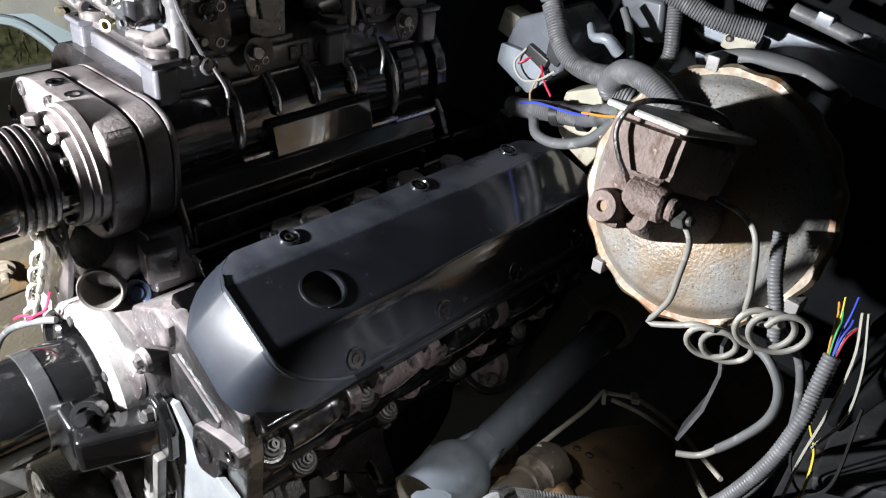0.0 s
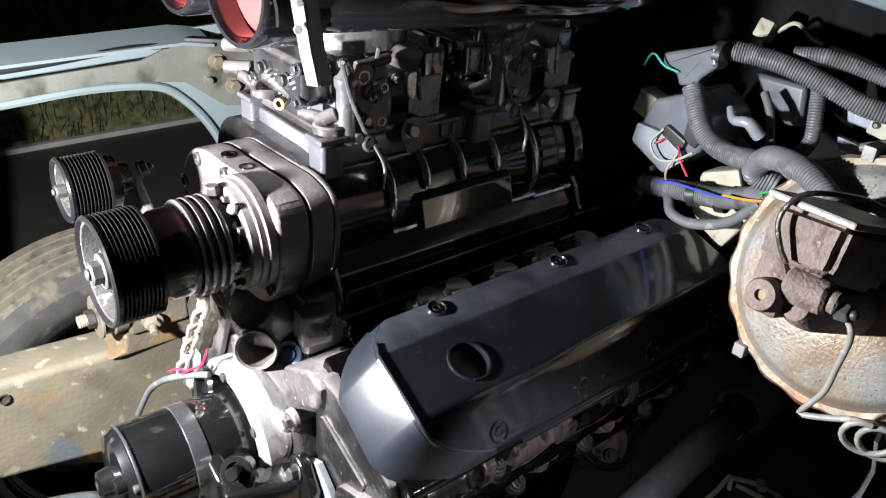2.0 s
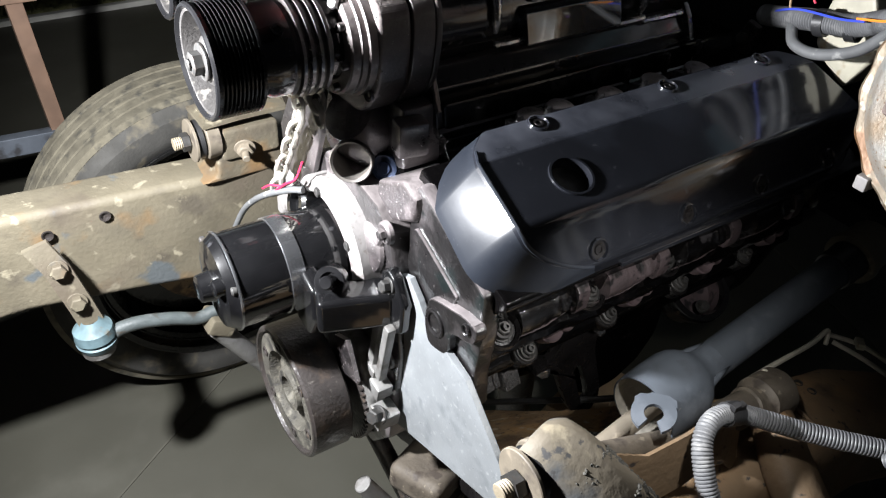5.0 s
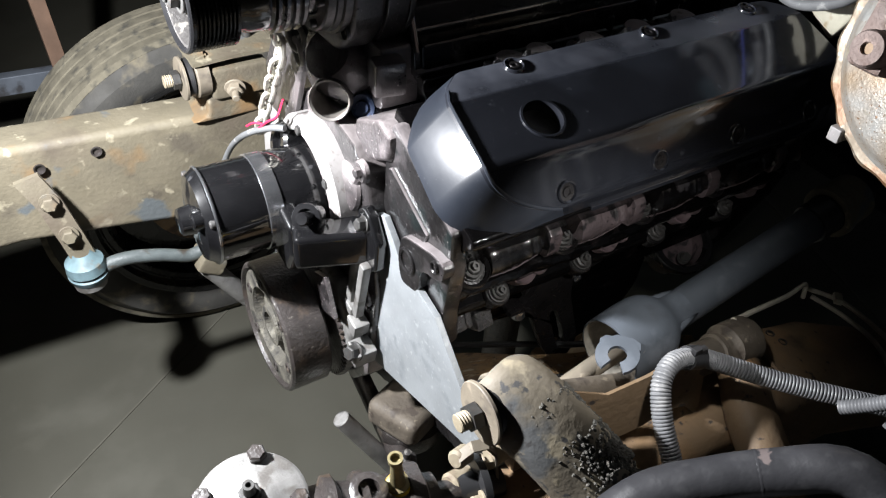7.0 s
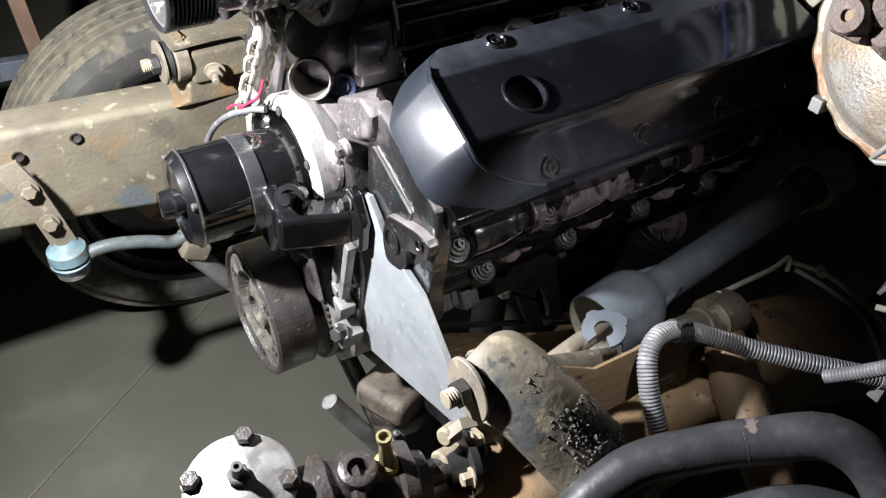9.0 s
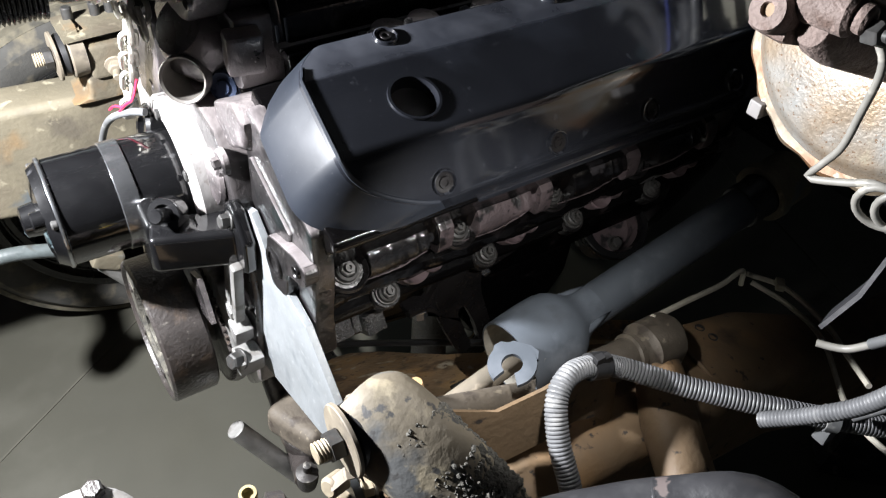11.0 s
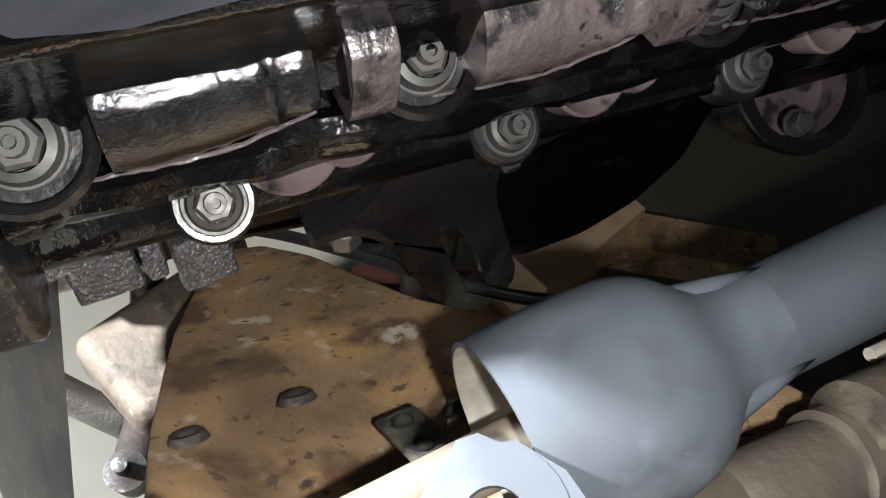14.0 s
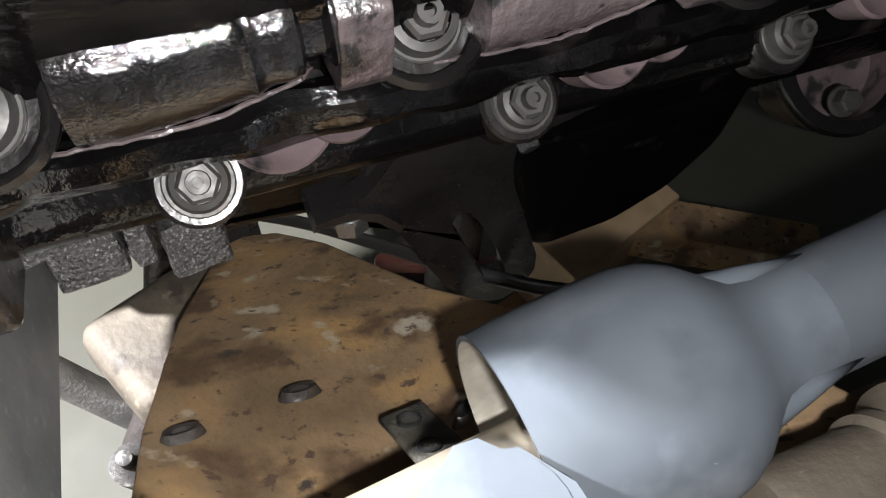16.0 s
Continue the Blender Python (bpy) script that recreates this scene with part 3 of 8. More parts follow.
def fender():
    """The far front fender seen from inside: outer skin, inner apron, wheel arch."""
    t = thing("fender", (0.2, 0.86, 0.8), "light blue front fender seen from its grimy inner side", "car fender")
    arch = [(-0.44 + 0.0, 0.55), (-0.38, 0.74), (-0.25, 0.86), (-0.06, 0.925), (0.10, 0.94), (0.22, 0.942), (0.32, 0.93), (0.37, 0.90), (0.42, 0.84), (0.455, 0.77), (0.49, 0.66), (0.52, 0.5)]
    bm = fresh()
    poly = arch + [(1.0, 0.45), (1.0, 1.06), (0.42, 1.032), (0.0, 1.027), (-0.5, 1.018), (-0.9, 1.01), (-0.9, 0.5)]
    prism(bm, poly, "y", 0.862, 0.87)
    part("skin", bm, M["paint"], t)
    bm = fresh()
    bent_plate(bm, [(-0.9, 0.83, 1.008), (-0.5, 0.83, 1.018), (0, 0.83, 1.026), (0.36, 0.83, 1.030), (0.42, 0.83, 1.02)], (0, 1, 0.2), 0.08, (0, -0.2, 1), 0.006)
    part("top_flange", bm, M["paint"], t, "light blue rolled top edge")
    bm = fresh()
    prism(bm, [(-0.9, 0.965), (-0.3, 0.985), (0.05, 0.99), (0.28, 0.998), (0.37, 1.03), (0.50, 1.01), (0.56, 0.90), (0.50, 0.875), (0.44, 0.885), (0.36, 0.945), (0.22, 0.965), (0.05, 0.958), (-0.15, 0.94), (-0.9, 0.91)], "y", 0.80, 0.808, bevel=0.002)
    part("apron", bm, M["apron"], t, "grimy grey inner apron with rust")
    bm = fresh()
    sweep(bm, [(-0.9, 0.80, 0.985), (-0.3, 0.80, 1.005), (0.05, 0.80, 1.01), (0.24, 0.80, 1.022), (0.33, 0.80, 1.02)], 0.006, 0.02, 8)
    part("seal", bm, M["clip"], t, "black perished rubber seal")
    bm = fresh()
    sweep(bm, [(p[0], 0.855, p[1] - 0.004) for p in arch], 0.009, 0.02, 8)
    part("arch_lip", bm, M["paint"], t)
    for x, z, r in ((0.425, 0.978, 0.013), (0.458, 0.925, 0.013), (0.405, 0.945, 0.007)):
        bm = fresh()
        hexagon(bm, (x, 0.80, z), (0, -1, 0), r, 0.012, washer=r * 1.35)
        part("bolt", bm, M["tan"], t)
    t.location.z -= 0.018


fender()


def wheel():
    """The far front wheel, seen from its inner side over the rail."""
    c = Vector((0.12, 0.70, 0.345))
    t = thing("wheel", (c.x, c.y, 0), "dusty black tyre on a black steel rim, standing on the slab", "wheel")
    bm = fresh()
    R, w = 0.345, 0.082
    prof = [(-w + 0.016, 0.252), (-w + 0.002, 0.262), (-w - 0.010, 0.285), (-w - 0.006, 0.315), (-w + 0.016, 0.336)]
    prof += [(w - 0.016, 0.336), (w + 0.006, 0.315), (w + 0.010, 0.285), (w - 0.002, 0.262), (w - 0.016, 0.252), (-w + 0.016, 0.252)]
    lathe(bm, c, (0, 1, 0), prof, 72)
    part("tyre", bm, M["rubber"], t)
    bm = fresh()
    tread = [(-w + 0.012, 0.334)]
    for k in range(5):
        y0 = -w + 0.014 + k * 0.0295
        tread += [(y0, R), (y0 + 0.023, R), (y0 + 0.025, R - 0.007), (y0 + 0.028, R - 0.007)]
    tread += [(w - 0.012, 0.334)]
    lathe(bm, c, (0, 1, 0), tread, 96)
    part("tread", bm, M["tread"], t, "dusty worn ribbed tread")
    bm = fresh()
    lathe(bm, c, (0, 1, 0), [(-w + 0.008, 0.264), (-w + 0.000, 0.262), (-w + 0.004, 0.250), (-w + 0.02, 0.243), (-w + 0.025, 0.228), (-w + 0.055, 0.222), (0.02, 0.215), (0.03, 0.12), (0.05, 0.07), (0.05, 0)], 64)
    part("rim", bm, M["rim"], t)
    for r in (0.258, 0.240):
        bm = fresh()
        lathe(bm, c, (0, 1, 0), [(-w - 0.002 + (0.262 - r) * 1.0 + 0.004, r - 0.004), (-w - 0.007 + (0.262 - r) * 1.0 + 0.004, r), (-w - 0.002 + (0.262 - r) * 1.0 + 0.004, r + 0.004)], 64)
        part("rim_lip", bm, M["rim"], t)
    bm = fresh()
    lathe(bm, c + Vector((0, -0.055, 0)), (0, 1, 0), [(0, 0), (0, 0.05), (0.012, 0.145), (0.03, 0.15), (0.03, 0)], 48)
    part("brake_backing_plate", bm, M["rust"], t, "rusty brake backing plate")


wheel()


def rail_section(x, y, z0, z1, w, sgn, r=0.012):
    """A rounded box section; y is its inner side."""
    out = []
    for cy, cz, a0 in ((w - r, z1 - r, 0), (r, z1 - r, 90), (r, z0 + r, 180), (w - r, z0 + r, 270)):
        for k in range(5):
            a = radians(a0 + k * 22.5)
            out.append(Vector((x, y + sgn * (cy + r * math.cos(a)), cz + r * math.sin(a))))
    return out


def chassis():
    t = thing("chassis_frame", (0.3, 0, 0.5), "mud-tan rusty box-section chassis frame", "car chassis")
    bm = fresh()
    loft(bm, [rail_section(x, y, z0, z1, 0.075, 1) for x, y, z0, z1 in ((-0.9, 0.40, 0.49, 0.62), (-0.45, 0.39, 0.515, 0.665), (-0.25, 0.38, 0.525, 0.69), (-0.1, 0.37, 0.51, 0.685), (0.05, 0.36, 0.49, 0.685), (0.16, 0.345, 0.46, 0.70), (0.30, 0.34, 0.45, 0.70), (0.45, 0.36, 0.43, 0.63), (0.7, 0.38, 0.40, 0.55), (1.3, 0.40, 0.38, 0.52))])
    crumple(bm, 0.004, 9)
    rail = part("far_rail", bm, M["rail"], t)
    for x, z in ((0.007, 0.617), (-0.12, 0.662), (0.02, 0.668), (-0.2, 0.655), (0.05, 0.63)):
        bm = fresh()
        lathe(bm, (x, 0.366, z), (0, 1, 0), [(-0.001, 0.0055), (-0.002, 0.008), (0, 0.0085), (0.002, 0.0055), (0.002, 0)], 16)
        part("hole_rim", bm, M["dark_iron"], rail)
    # near rail and the crossmember plate under the engine
    bm = fresh()
    loft(bm, [rail_section(x, y, z0, z1, 0.115, -1, 0.032) for x, y, z0, z1 in ((-0.9, -0.40, 0.42, 0.55), (-0.45, -0.39, 0.44, 0.57), (-0.2, -0.36, 0.44, 0.58), (0.0, -0.345, 0.44, 0.60), (0.14, -0.335, 0.44, 0.615), (0.3, -0.33, 0.45, 0.64), (0.42, -0.335, 0.46, 0.640), (0.52, -0.335, 0.46, 0.630), (0.62, -0.335, 0.44, 0.605), (0.8, -0.37, 0.40, 0.53), (1.3, -0.40, 0.36, 0.49))])
    crumple(bm, 0.005, 9, 3)
    near_ = part("near_rail", bm, M["rail_brown"], t, "dull brown chassis rail")
    for x, y in ((0.531, -0.359), (0.534, -0.377)):
        bm = fresh()
        lathe(bm, (x, y, 0.628), (0, 0, 1), [(-0.004, 0.006), (0.0008, 0.0058), (0.0012, 0.0044), (-0.002, 0.004), (-0.002, 0)], 16)
        part("hole", bm, M["clip"], near_)
    bm = fresh()
    sweep(bm, [(0.497, -0.345, 0.627), (0.486, -0.375, 0.636), (0.483, -0.40, 0.637), (0.487, -0.43, 0.627)], lambda i, s: 0.0034 * (1 - 0.25 * (i % 2)), 0.003, 8)
    part("weld_bead", bm, M["rail_brown"], near_)
    bm = fresh()
    plan = [(0.126, -0.36), (0.133, -0.30), (0.139, -0.238), (0.148, -0.189), (0.157, -0.150), (0.176, -0.095), (0.190, -0.058), (0.206, -0.046), (0.230, -0.052), (0.259, -0.086), (0.284, -0.136), (0.306, -0.178), (0.335, -0.215), (0.39, -0.255), (0.43, -0.31), (0.44, -0.36)]
    prism(bm, plan, "z", -0.034, 0.0, bevel=0.004)
    bmesh.ops.subdivide_edges(bm, edges=[e for e in bm.edges if e.calc_length() > 0.03], cuts=3, use_grid_fill=True)
    for v in bm.verts:
        v.co.z += min(0.640, 0.597 - 0.15 * (v.co.x - 0.157) - 0.75 * (v.co.y + 0.236)) + 0.0022 * noise.noise(v.co * 22)
    cross = part("crossmember_end", bm, M["rust"], t, "rust-brown pressed crossmember plate with slots")
    bm = fresh()
    loft(bm, [[Vector((x0, y, z)), Vector((x1, y, z)), Vector((x1, y, z - 0.07)), Vector((x0, y, z - 0.07))] for y, x0, x1, z in ((-0.30, 0.140, 0.20, 0.585), (-0.22, 0.145, 0.195, 0.545), (-0.15, 0.165, 0.21, 0.49), (-0.10, 0.185, 0.22, 0.445), (0.0, 0.17, 0.22, 0.43), (0.12, 0.12, 0.175, 0.46), (0.25, 0.14, 0.22, 0.55), (0.36, 0.14, 0.30, 0.60))])
    bmesh.ops.bevel(bm, geom=bm.edges[:], offset=0.008, segments=2, affect="EDGES")
    part("crossmember", bm, M["mount"], t, "grimy dark crossmember beam")


chassis()

# ---- the engine ----


def valve_cover():
    t = thing("valve_cover", (0.40, -0.2, 0.86), "satin black sheet-metal valve cover with a round breather hole", "valve cover")
    # across the cover: plateau (y, z) and its front end, then the foot below it
    panel = [(-0.2445 - 0.0195 * k / 6, 0.9245 - 0.0455 * k / 6) for k in range(1, 7)]
    prof = [(-0.112, 0.935), (-0.117, 0.956), (-0.122, 0.9635), (-0.128, 0.9655), (-0.139, 0.9637), (-0.150, 0.9617), (-0.163, 0.9595), (-0.168, 0.9578), (-0.234, 0.9328), (-0.240, 0.9300), (-0.2445, 0.9245)] + panel + [(-0.2640, 0.8735), (-0.2600, 0.8700), (-0.2565, 0.8560)]
    front = [0.190, 0.185, 0.178, 0.168, 0.155, 0.1455, 0.1395, 0.138, 0.1335, 0.133, 0.1345, 0.138, 0.144, 0.1525, 0.164, 0.179, 0.198, 0.214, 0.225, 0.232]
    foot_y = [-0.098, -0.103, -0.108, -0.114, -0.125, -0.135, -0.147, -0.152, -0.205, -0.212, -0.220, -0.228, -0.234, -0.239, -0.244, -0.248, -0.250, -0.2525, -0.2535, -0.254]
    foot = [0.172, 0.160, 0.148, 0.137, 0.123, 0.114, 0.1045, 0.103, 0.1005, 0.101, 0.1035, 0.109, 0.116, 0.124, 0.133, 0.143, 0.149, 0.157, 0.166, 0.175]
    base = [(y, 0.930 + (y + 0.108) * 0.551) for y in foot_y]
    n = len(prof)
    bm = fresh()

    def row(f, end):
        """f: 0 at the foot of the end, 1 on the plateau."""
        out = []
        for k in range(n):
            x0, x1 = (foot[k], front[k]) if end < 0 else (0.79 - foot[k], 0.79 - front[k])
            g = f ** 0.80
            y = base[k][0] + (prof[k][0] - base[k][0]) * g
            z = base[k][1] + (prof[k][1] - base[k][1]) * g
            out.append(bm.verts.new((x0 + (x1 - x0) * f, y, z)))
        return out
    rows = [row(f, -1) for f in (0, 0.04, 0.10, 0.25, 0.45, 0.65, 0.82, 0.93, 1.0)]
    rows.append([bm.verts.new((front[k] + 0.005, *p)) for k, p in enumerate(prof)])
    hole_row = len(rows)
    rows.append([bm.verts.new((max(0.190, front[k] + 0.012), *p)) for k, p in enumerate(prof)])
    for x in (0.266, 0.40, 0.52, 0.555):
        rows.append([bm.verts.new((x, *p)) for p in prof])
    rows += [row(f, 1) for f in (1.0, 0.94, 0.8, 0.55, 0.3, 0.12, 0)]
    front_faces = []
    for r, (A, B) in enumerate(zip(rows, rows[1:])):
        for k in range(n - 1):
            if r == hole_row and k == 7:
                continue
            if r < 7:
                front_faces.append([v.co.copy() for v in (A[k], B[k], B[k + 1], A[k + 1])])
                continue
            bm.faces.new((A[k], B[k], B[k + 1], A[k + 1]))
    # the panel with the breather hole
    A, B = rows[hole_row], rows[hole_row + 1]
    corners = [A[7], B[7], B[8], A[8]]
    c = Vector((0.223, -0.206, 0.9434))
    ex, ev = Vector((1, 0, 0)), (Vector((0, *prof[8])) - Vector((0, *prof[7]))).normalized()
    hole, lip = [], []
    for q in range(32):
        a = -3 * math.pi / 4 + q * 2 * math.pi / 32
        d = ex * math.cos(a) + ev * math.sin(a)
        hole.append(bm.verts.new(c + d * 0.0225))
    for side in range(4):
        p, q = corners[side], corners[(side + 1) % 4]
        for i in range(8):
            lip.append(p if i == 0 else bm.verts.new(p.co.lerp(q.co, i / 8)))
    for q in range(32):
        bm.faces.new((lip[q], lip[(q + 1) % 32], hole[(q + 1) % 32], hole[q]))
    shell = part("shell", bm, M["cover"], t, smooth=32)
    bm = fresh()
    for quad in front_faces:
        bm.faces.new([bm.verts.new(p) for p in quad])
    bmesh.ops.remove_doubles(bm, verts=bm.verts[:], dist=1e-5)
    part("front_end", bm, M["cover_end"], shell, "bluish dust-filmed sloping end", smooth=60).modifiers.clear()
    # the rolled bead round the plateau's front corner
    bm = fresh()
    sweep(bm, [(front[k] + 0.0012, p[0], p[1] + 0.0004) for k, p in enumerate(prof)][5:18], 0.0021, 0.004, 8)
    part("rolled_bead", bm, M["cover_end"], shell)
    nrm = ex.cross(ev).normalized()
    nrm = nrm if nrm.z > 0 else -nrm
    bm = fresh()
    lathe(bm, c, nrm, [(-0.001, 0.0245), (0.0022, 0.0238), (0.0022, 0.0215), (-0.002, 0.0205), (-0.012, 0.0205)], 40)
    part("breather_hole", bm, M["cover"], shell, "open round breather hole with rolled lip")
    bm = fresh()
    lathe(bm, c, nrm, [(-0.012, 0.0205), (-0.012, 0.034), (-0.020, 0.034), (-0.020, 0)], 40)
    part("baffle", bm, M["cast"], shell, "pale baffle plate inside the cover")
    bm = fresh()
    prism(bm, [(-0.104, 0.928), (-0.102, 0.936), (-0.254, 0.858), (-0.2595, 0.856), (-0.260, 0.851)], "x", 0.262, 0.676, bevel=0.001)
    part("rail_flange", bm, M["cover"], t)
    top, low = (0, -0.17, 0.985), (0, -0.919, 0.394)
    for x, y, z, nn in [(0.234, -0.1365, 0.9643, top), (0.421, -0.1365, 0.9643, top), (0.582, -0.1365, 0.9643, top), (0.222, -0.2597, 0.8895, low), (0.347, -0.2597, 0.8895, low), (0.464, -0.2597, 0.8895, low), (0.585, -0.2597, 0.8895, low)]:
        bm = fresh()
        lathe(bm, (x, y, z), nn, [(-0.004, 0.0125), (0.0010, 0.0122), (0.0028, 0.0112), (0.0030, 0.0102), (0.0004, 0.0090)], 28)
        part("bolt_cup", bm, M["cover"], shell)
        # bolt in near-black, which puts the dark of a deep cup into its colour
        bm = fresh()
        lathe(bm, (x, y, z), nn, [(0.0006, 0.0095), (0.0004, 0.0058), (0.0022, 0.0052), (0.0022, 0.0032), (0.0008, 0.003), (0.0008, 0)], 20)
        part("bolt", bm, M["mount"], t)


valve_cover()


def engine_block():
    t = thing("engine_block", (0.38, 0, 0.4), "gloss black painted V8 engine block with cylinder heads", "engine")
    bm = fresh()
    prism(bm, [(-0.05, 0.90), (-0.175, 0.725), (-0.186, 0.705), (-0.165, 0.686), (-0.148, 0.64), (-0.138, 0.585), (0.150, 0.585), (0.165, 0.62), (0.205, 0.69), (0.19, 0.715), (0.05, 0.90)], "x", 0.125, 0.66, bevel=0.006)
    part("block", bm, M["block"], t)
    for sgn in (-1, 1):
        bm = fresh()
        prism(bm, [(sgn * a, b) for a, b in ((0.098, 0.925), (0.254, 0.858), (0.255, 0.847), (0.241, 0.838), (0.231, 0.822), (0.221, 0.803), (0.217, 0.780), (0.205, 0.762), (0.198, 0.745), (0.185, 0.725), (0.06, 0.82))], "x", 0.118, 0.672, bevel=0.004)
        part("cylinder_head", bm, M["block"], t)
    bm = fresh()
    prism(bm, [(-0.180, 0.742), (-0.192, 0.738), (-0.209, 0.716), (-0.210, 0.708), (-0.198, 0.694), (-0.15, 0.684)], "x", 0.120, 0.668, bevel=0.004)
    part("deck_ledge", bm, M["block"], t)
    # the cast wall along the head's foot: one wavy flange with flow beads, and a worn block beside each stud
    def swell(u):
        s = -0.0125 if u < 0.017 or u > 0.112 else 0.0
        if 0.086 < u < 0.094:
            s = -0.006
        for c, w, h in ((0.030, 0.010, 0.0012), (0.060, 0.006, -0.0010), (0.0705, 0.0014, 0.0016), (0.080, 0.004, 0.0014), (0.019, 0.003, 0.0006), (0.043, 0.0012, 0.0008)):
            s += h * math.exp(-((u - c) / w) ** 2)
        return s
    for bay, (i0, i1) in enumerate(((0, 70), (70, 132), (132, 194), (194, 266))):
        rings = []
        for i in range(i0, i1 + 1):
            x = 0.136 + 0.002 * i
            u = (x - 0.150) % 0.1245
            o, q = swell(u), min(1, max(0, (u - 0.055) / 0.03))
            lift = 0.008 * q * q * (3 - 2 * q)
            prof = [(-0.200, 0.803), (-0.2140, 0.8045), (-0.2190, 0.8020), (-0.2230, 0.7975), (-0.2258, 0.7925), (-0.2275, 0.787), (-0.2281, 0.781 + lift * 0.4), (-0.2270, 0.7755 + lift * 0.8), (-0.2235, 0.770 + lift), (-0.2165, 0.7665 + lift), (-0.200, 0.764 + lift)]
            rings.append([Vector((x, y - o * (1 if 0 < j < 10 else 0), z)) for j, (y, z) in enumerate(prof)])
        bm = fresh()
        loft(bm, rings)
        crumple(bm, 0.0005, 60, 3.0)
        part("head_flange", bm, M["pad_worn"] if bay == 1 else M["pad"], t, "rippled black flange with worn pinkish patches")
    for k in range(5):
        x = 0.150 + 0.1245 * k
        if k < 4:
            bm = fresh()
            prism(bm, [(-0.200, 0.803), (-0.2215, 0.805), (-0.2275, 0.799), (-0.2285, 0.786), (-0.2265, 0.772), (-0.222, 0.765), (-0.200, 0.762)], "x", x + 0.0945, x + 0.1115, bevel=0.0015, seg=2)
            part("port_pad", bm, M["pad_worn"], t)
        # rough parting line of the casting under the flange
        bm = fresh()
        sweep(bm, [(x + 0.002, -0.2215, 0.7675), (x + 0.045, -0.2225, 0.7665), (x + 0.066, -0.2225, 0.770), (x + 0.084, -0.2225, 0.7755)], 0.0009, 0.003, 6)
        crumple(bm, 0.0008, 200, x)
        part("casting_edge", bm, M["pad_worn"], t, "rough worn parting line")
        # a sloping shelf under the pads, its glitter put in the colour, and a primer-pink pocket at its end
        bm = fresh()
        prism(bm, [(-0.196, 0.764), (-0.2115, 0.757), (-0.2195, 0.748), (-0.2185, 0.742), (-0.196, 0.740)], "x", x - 0.004, x + 0.050, bevel=0.002)
        bmesh.ops.subdivide_edges(bm, edges=[e for e in bm.edges if e.calc_length() > 0.006], cuts=3, use_grid_fill=True)
        crumple(bm, 0.0012, 90, x)
        part("casting_shelf", bm, M["fin"], t)
        for dx, r in ((0.076, 0.021), (0.098, 0.016)):
            if x + dx > 0.65:
                continue
            bm = fresh()
            lathe(bm, (x + dx, -0.2085, 0.748), (0.1, -0.75, 0.60), [(-0.012, r), (0.003, r * 0.97), (0.0045, r * 0.90), (-0.002, r * 0.72), (-0.006, r * 0.45), (-0.006, 0)], 28)
            part("scallop", bm, M["primer"], t)
    ax = (0, -0.62, 0.785)
    for k in range(5):
        p = Vector((0.146, -0.2185, 0.786)) if k == 0 else Vector((0.1505 + 0.1245 * k, -0.2135 + 0.003 * k, 0.7795 - 0.003 * k))
        a = Vector(ax)
        bm = fresh()
        lathe(bm, p - a * 0.02, a, [(0, 0.019), (0.018, 0.019), (0.020, 0.017), (0.020, 0)], 28)
        lathe(bm, p - a * 0.004, a, [(0, 0.0215), (0.007, 0.0225), (0.010, 0.0205), (0.006, 0.0175)], 28)
        part("stud_boss", bm, M["mount"], t)
        bm = fresh()
        hexagon(bm, p, ax, 0.0084, 0.008, washer=0.0140, stud=0.005, socket=True)
        lathe(bm, p + a * 0.003, a, [(0, 0.0125), (0.005, 0.0112), (0.006, 0.0085)], 28)
        part("head_stud_nut", bm, M["nut"], t, "zinc-plated stud nut on a washer")
    for k in range(4):
        p = Vector((0.1955 + 0.1245 * k, -0.2095 + 0.0015 * min(k, 2), 0.7235 - 0.0025 * k))
        a = Vector(ax)
        bm = fresh()
        cyl(bm, p - a * 0.02, p, 0.0165, seg=24)
        part("stud_boss", bm, M["mount"], t)
        bm = fresh()
        hexagon(bm, p, ax, 0.0080, 0.008, washer=0.0128, stud=0.005, socket=True)
        lathe(bm, p + a * 0.003, a, [(0, 0.0110), (0.004, 0.0098), (0.005, 0.0076)], 28)
        part("head_stud_nut", bm, M["nut"], t, "zinc-plated stud nut on a washer")
    # front end of head and block: gloss black castings
    bm = fresh()
    prism(bm, [(-0.235, 0.858), (-0.238, 0.80), (-0.232, 0.750), (-0.235, 0.700), (-0.205, 0.69), (-0.165, 0.72), (-0.095, 0.80), (-0.10, 0.90), (-0.115, 0.918)], "x", 0.106, 0.128, bevel=0.005)
    part("head_end", bm, M["end_face"], t, "gloss black end face of the cylinder head")
    bm = fresh()
    prism(bm, [(-0.112, 0.862), (-0.118, 0.866), (-0.196, 0.830), (-0.186, 0.800), (-0.128, 0.812)], "x", 0.1025, 0.108, bevel=0.002)
    part("raised_panel", bm, M["end_face"], t)
    bm = fresh()
    prism(bm, round_poly([(-0.150, 0.772), (-0.158, 0.808), (-0.180, 0.816), (-0.222, 0.828), (-0.244, 0.826), (-0.240, 0.802), (-0.200, 0.790), (-0.196, 0.752), (-0.160, 0.742)], 0.012), "x", 0.095, 0.110, bevel=0.003)
    lug = part("accessory_lug", bm, M["end_face"], t, "black cast lug with two holes")
    for y, z, r in ((-0.174, 0.783, 0.0165), (-0.228, 0.817, 0.0070)):
        bm = fresh()
        lathe(bm, (0.0950, y, z), (-1, 0, 0), [(-0.003, r), (0.0022, r * 0.97), (0.0030, r * 0.88), (0.0018, r * 0.72), (-0.006, r * 0.68), (-0.006, 0)], 28)
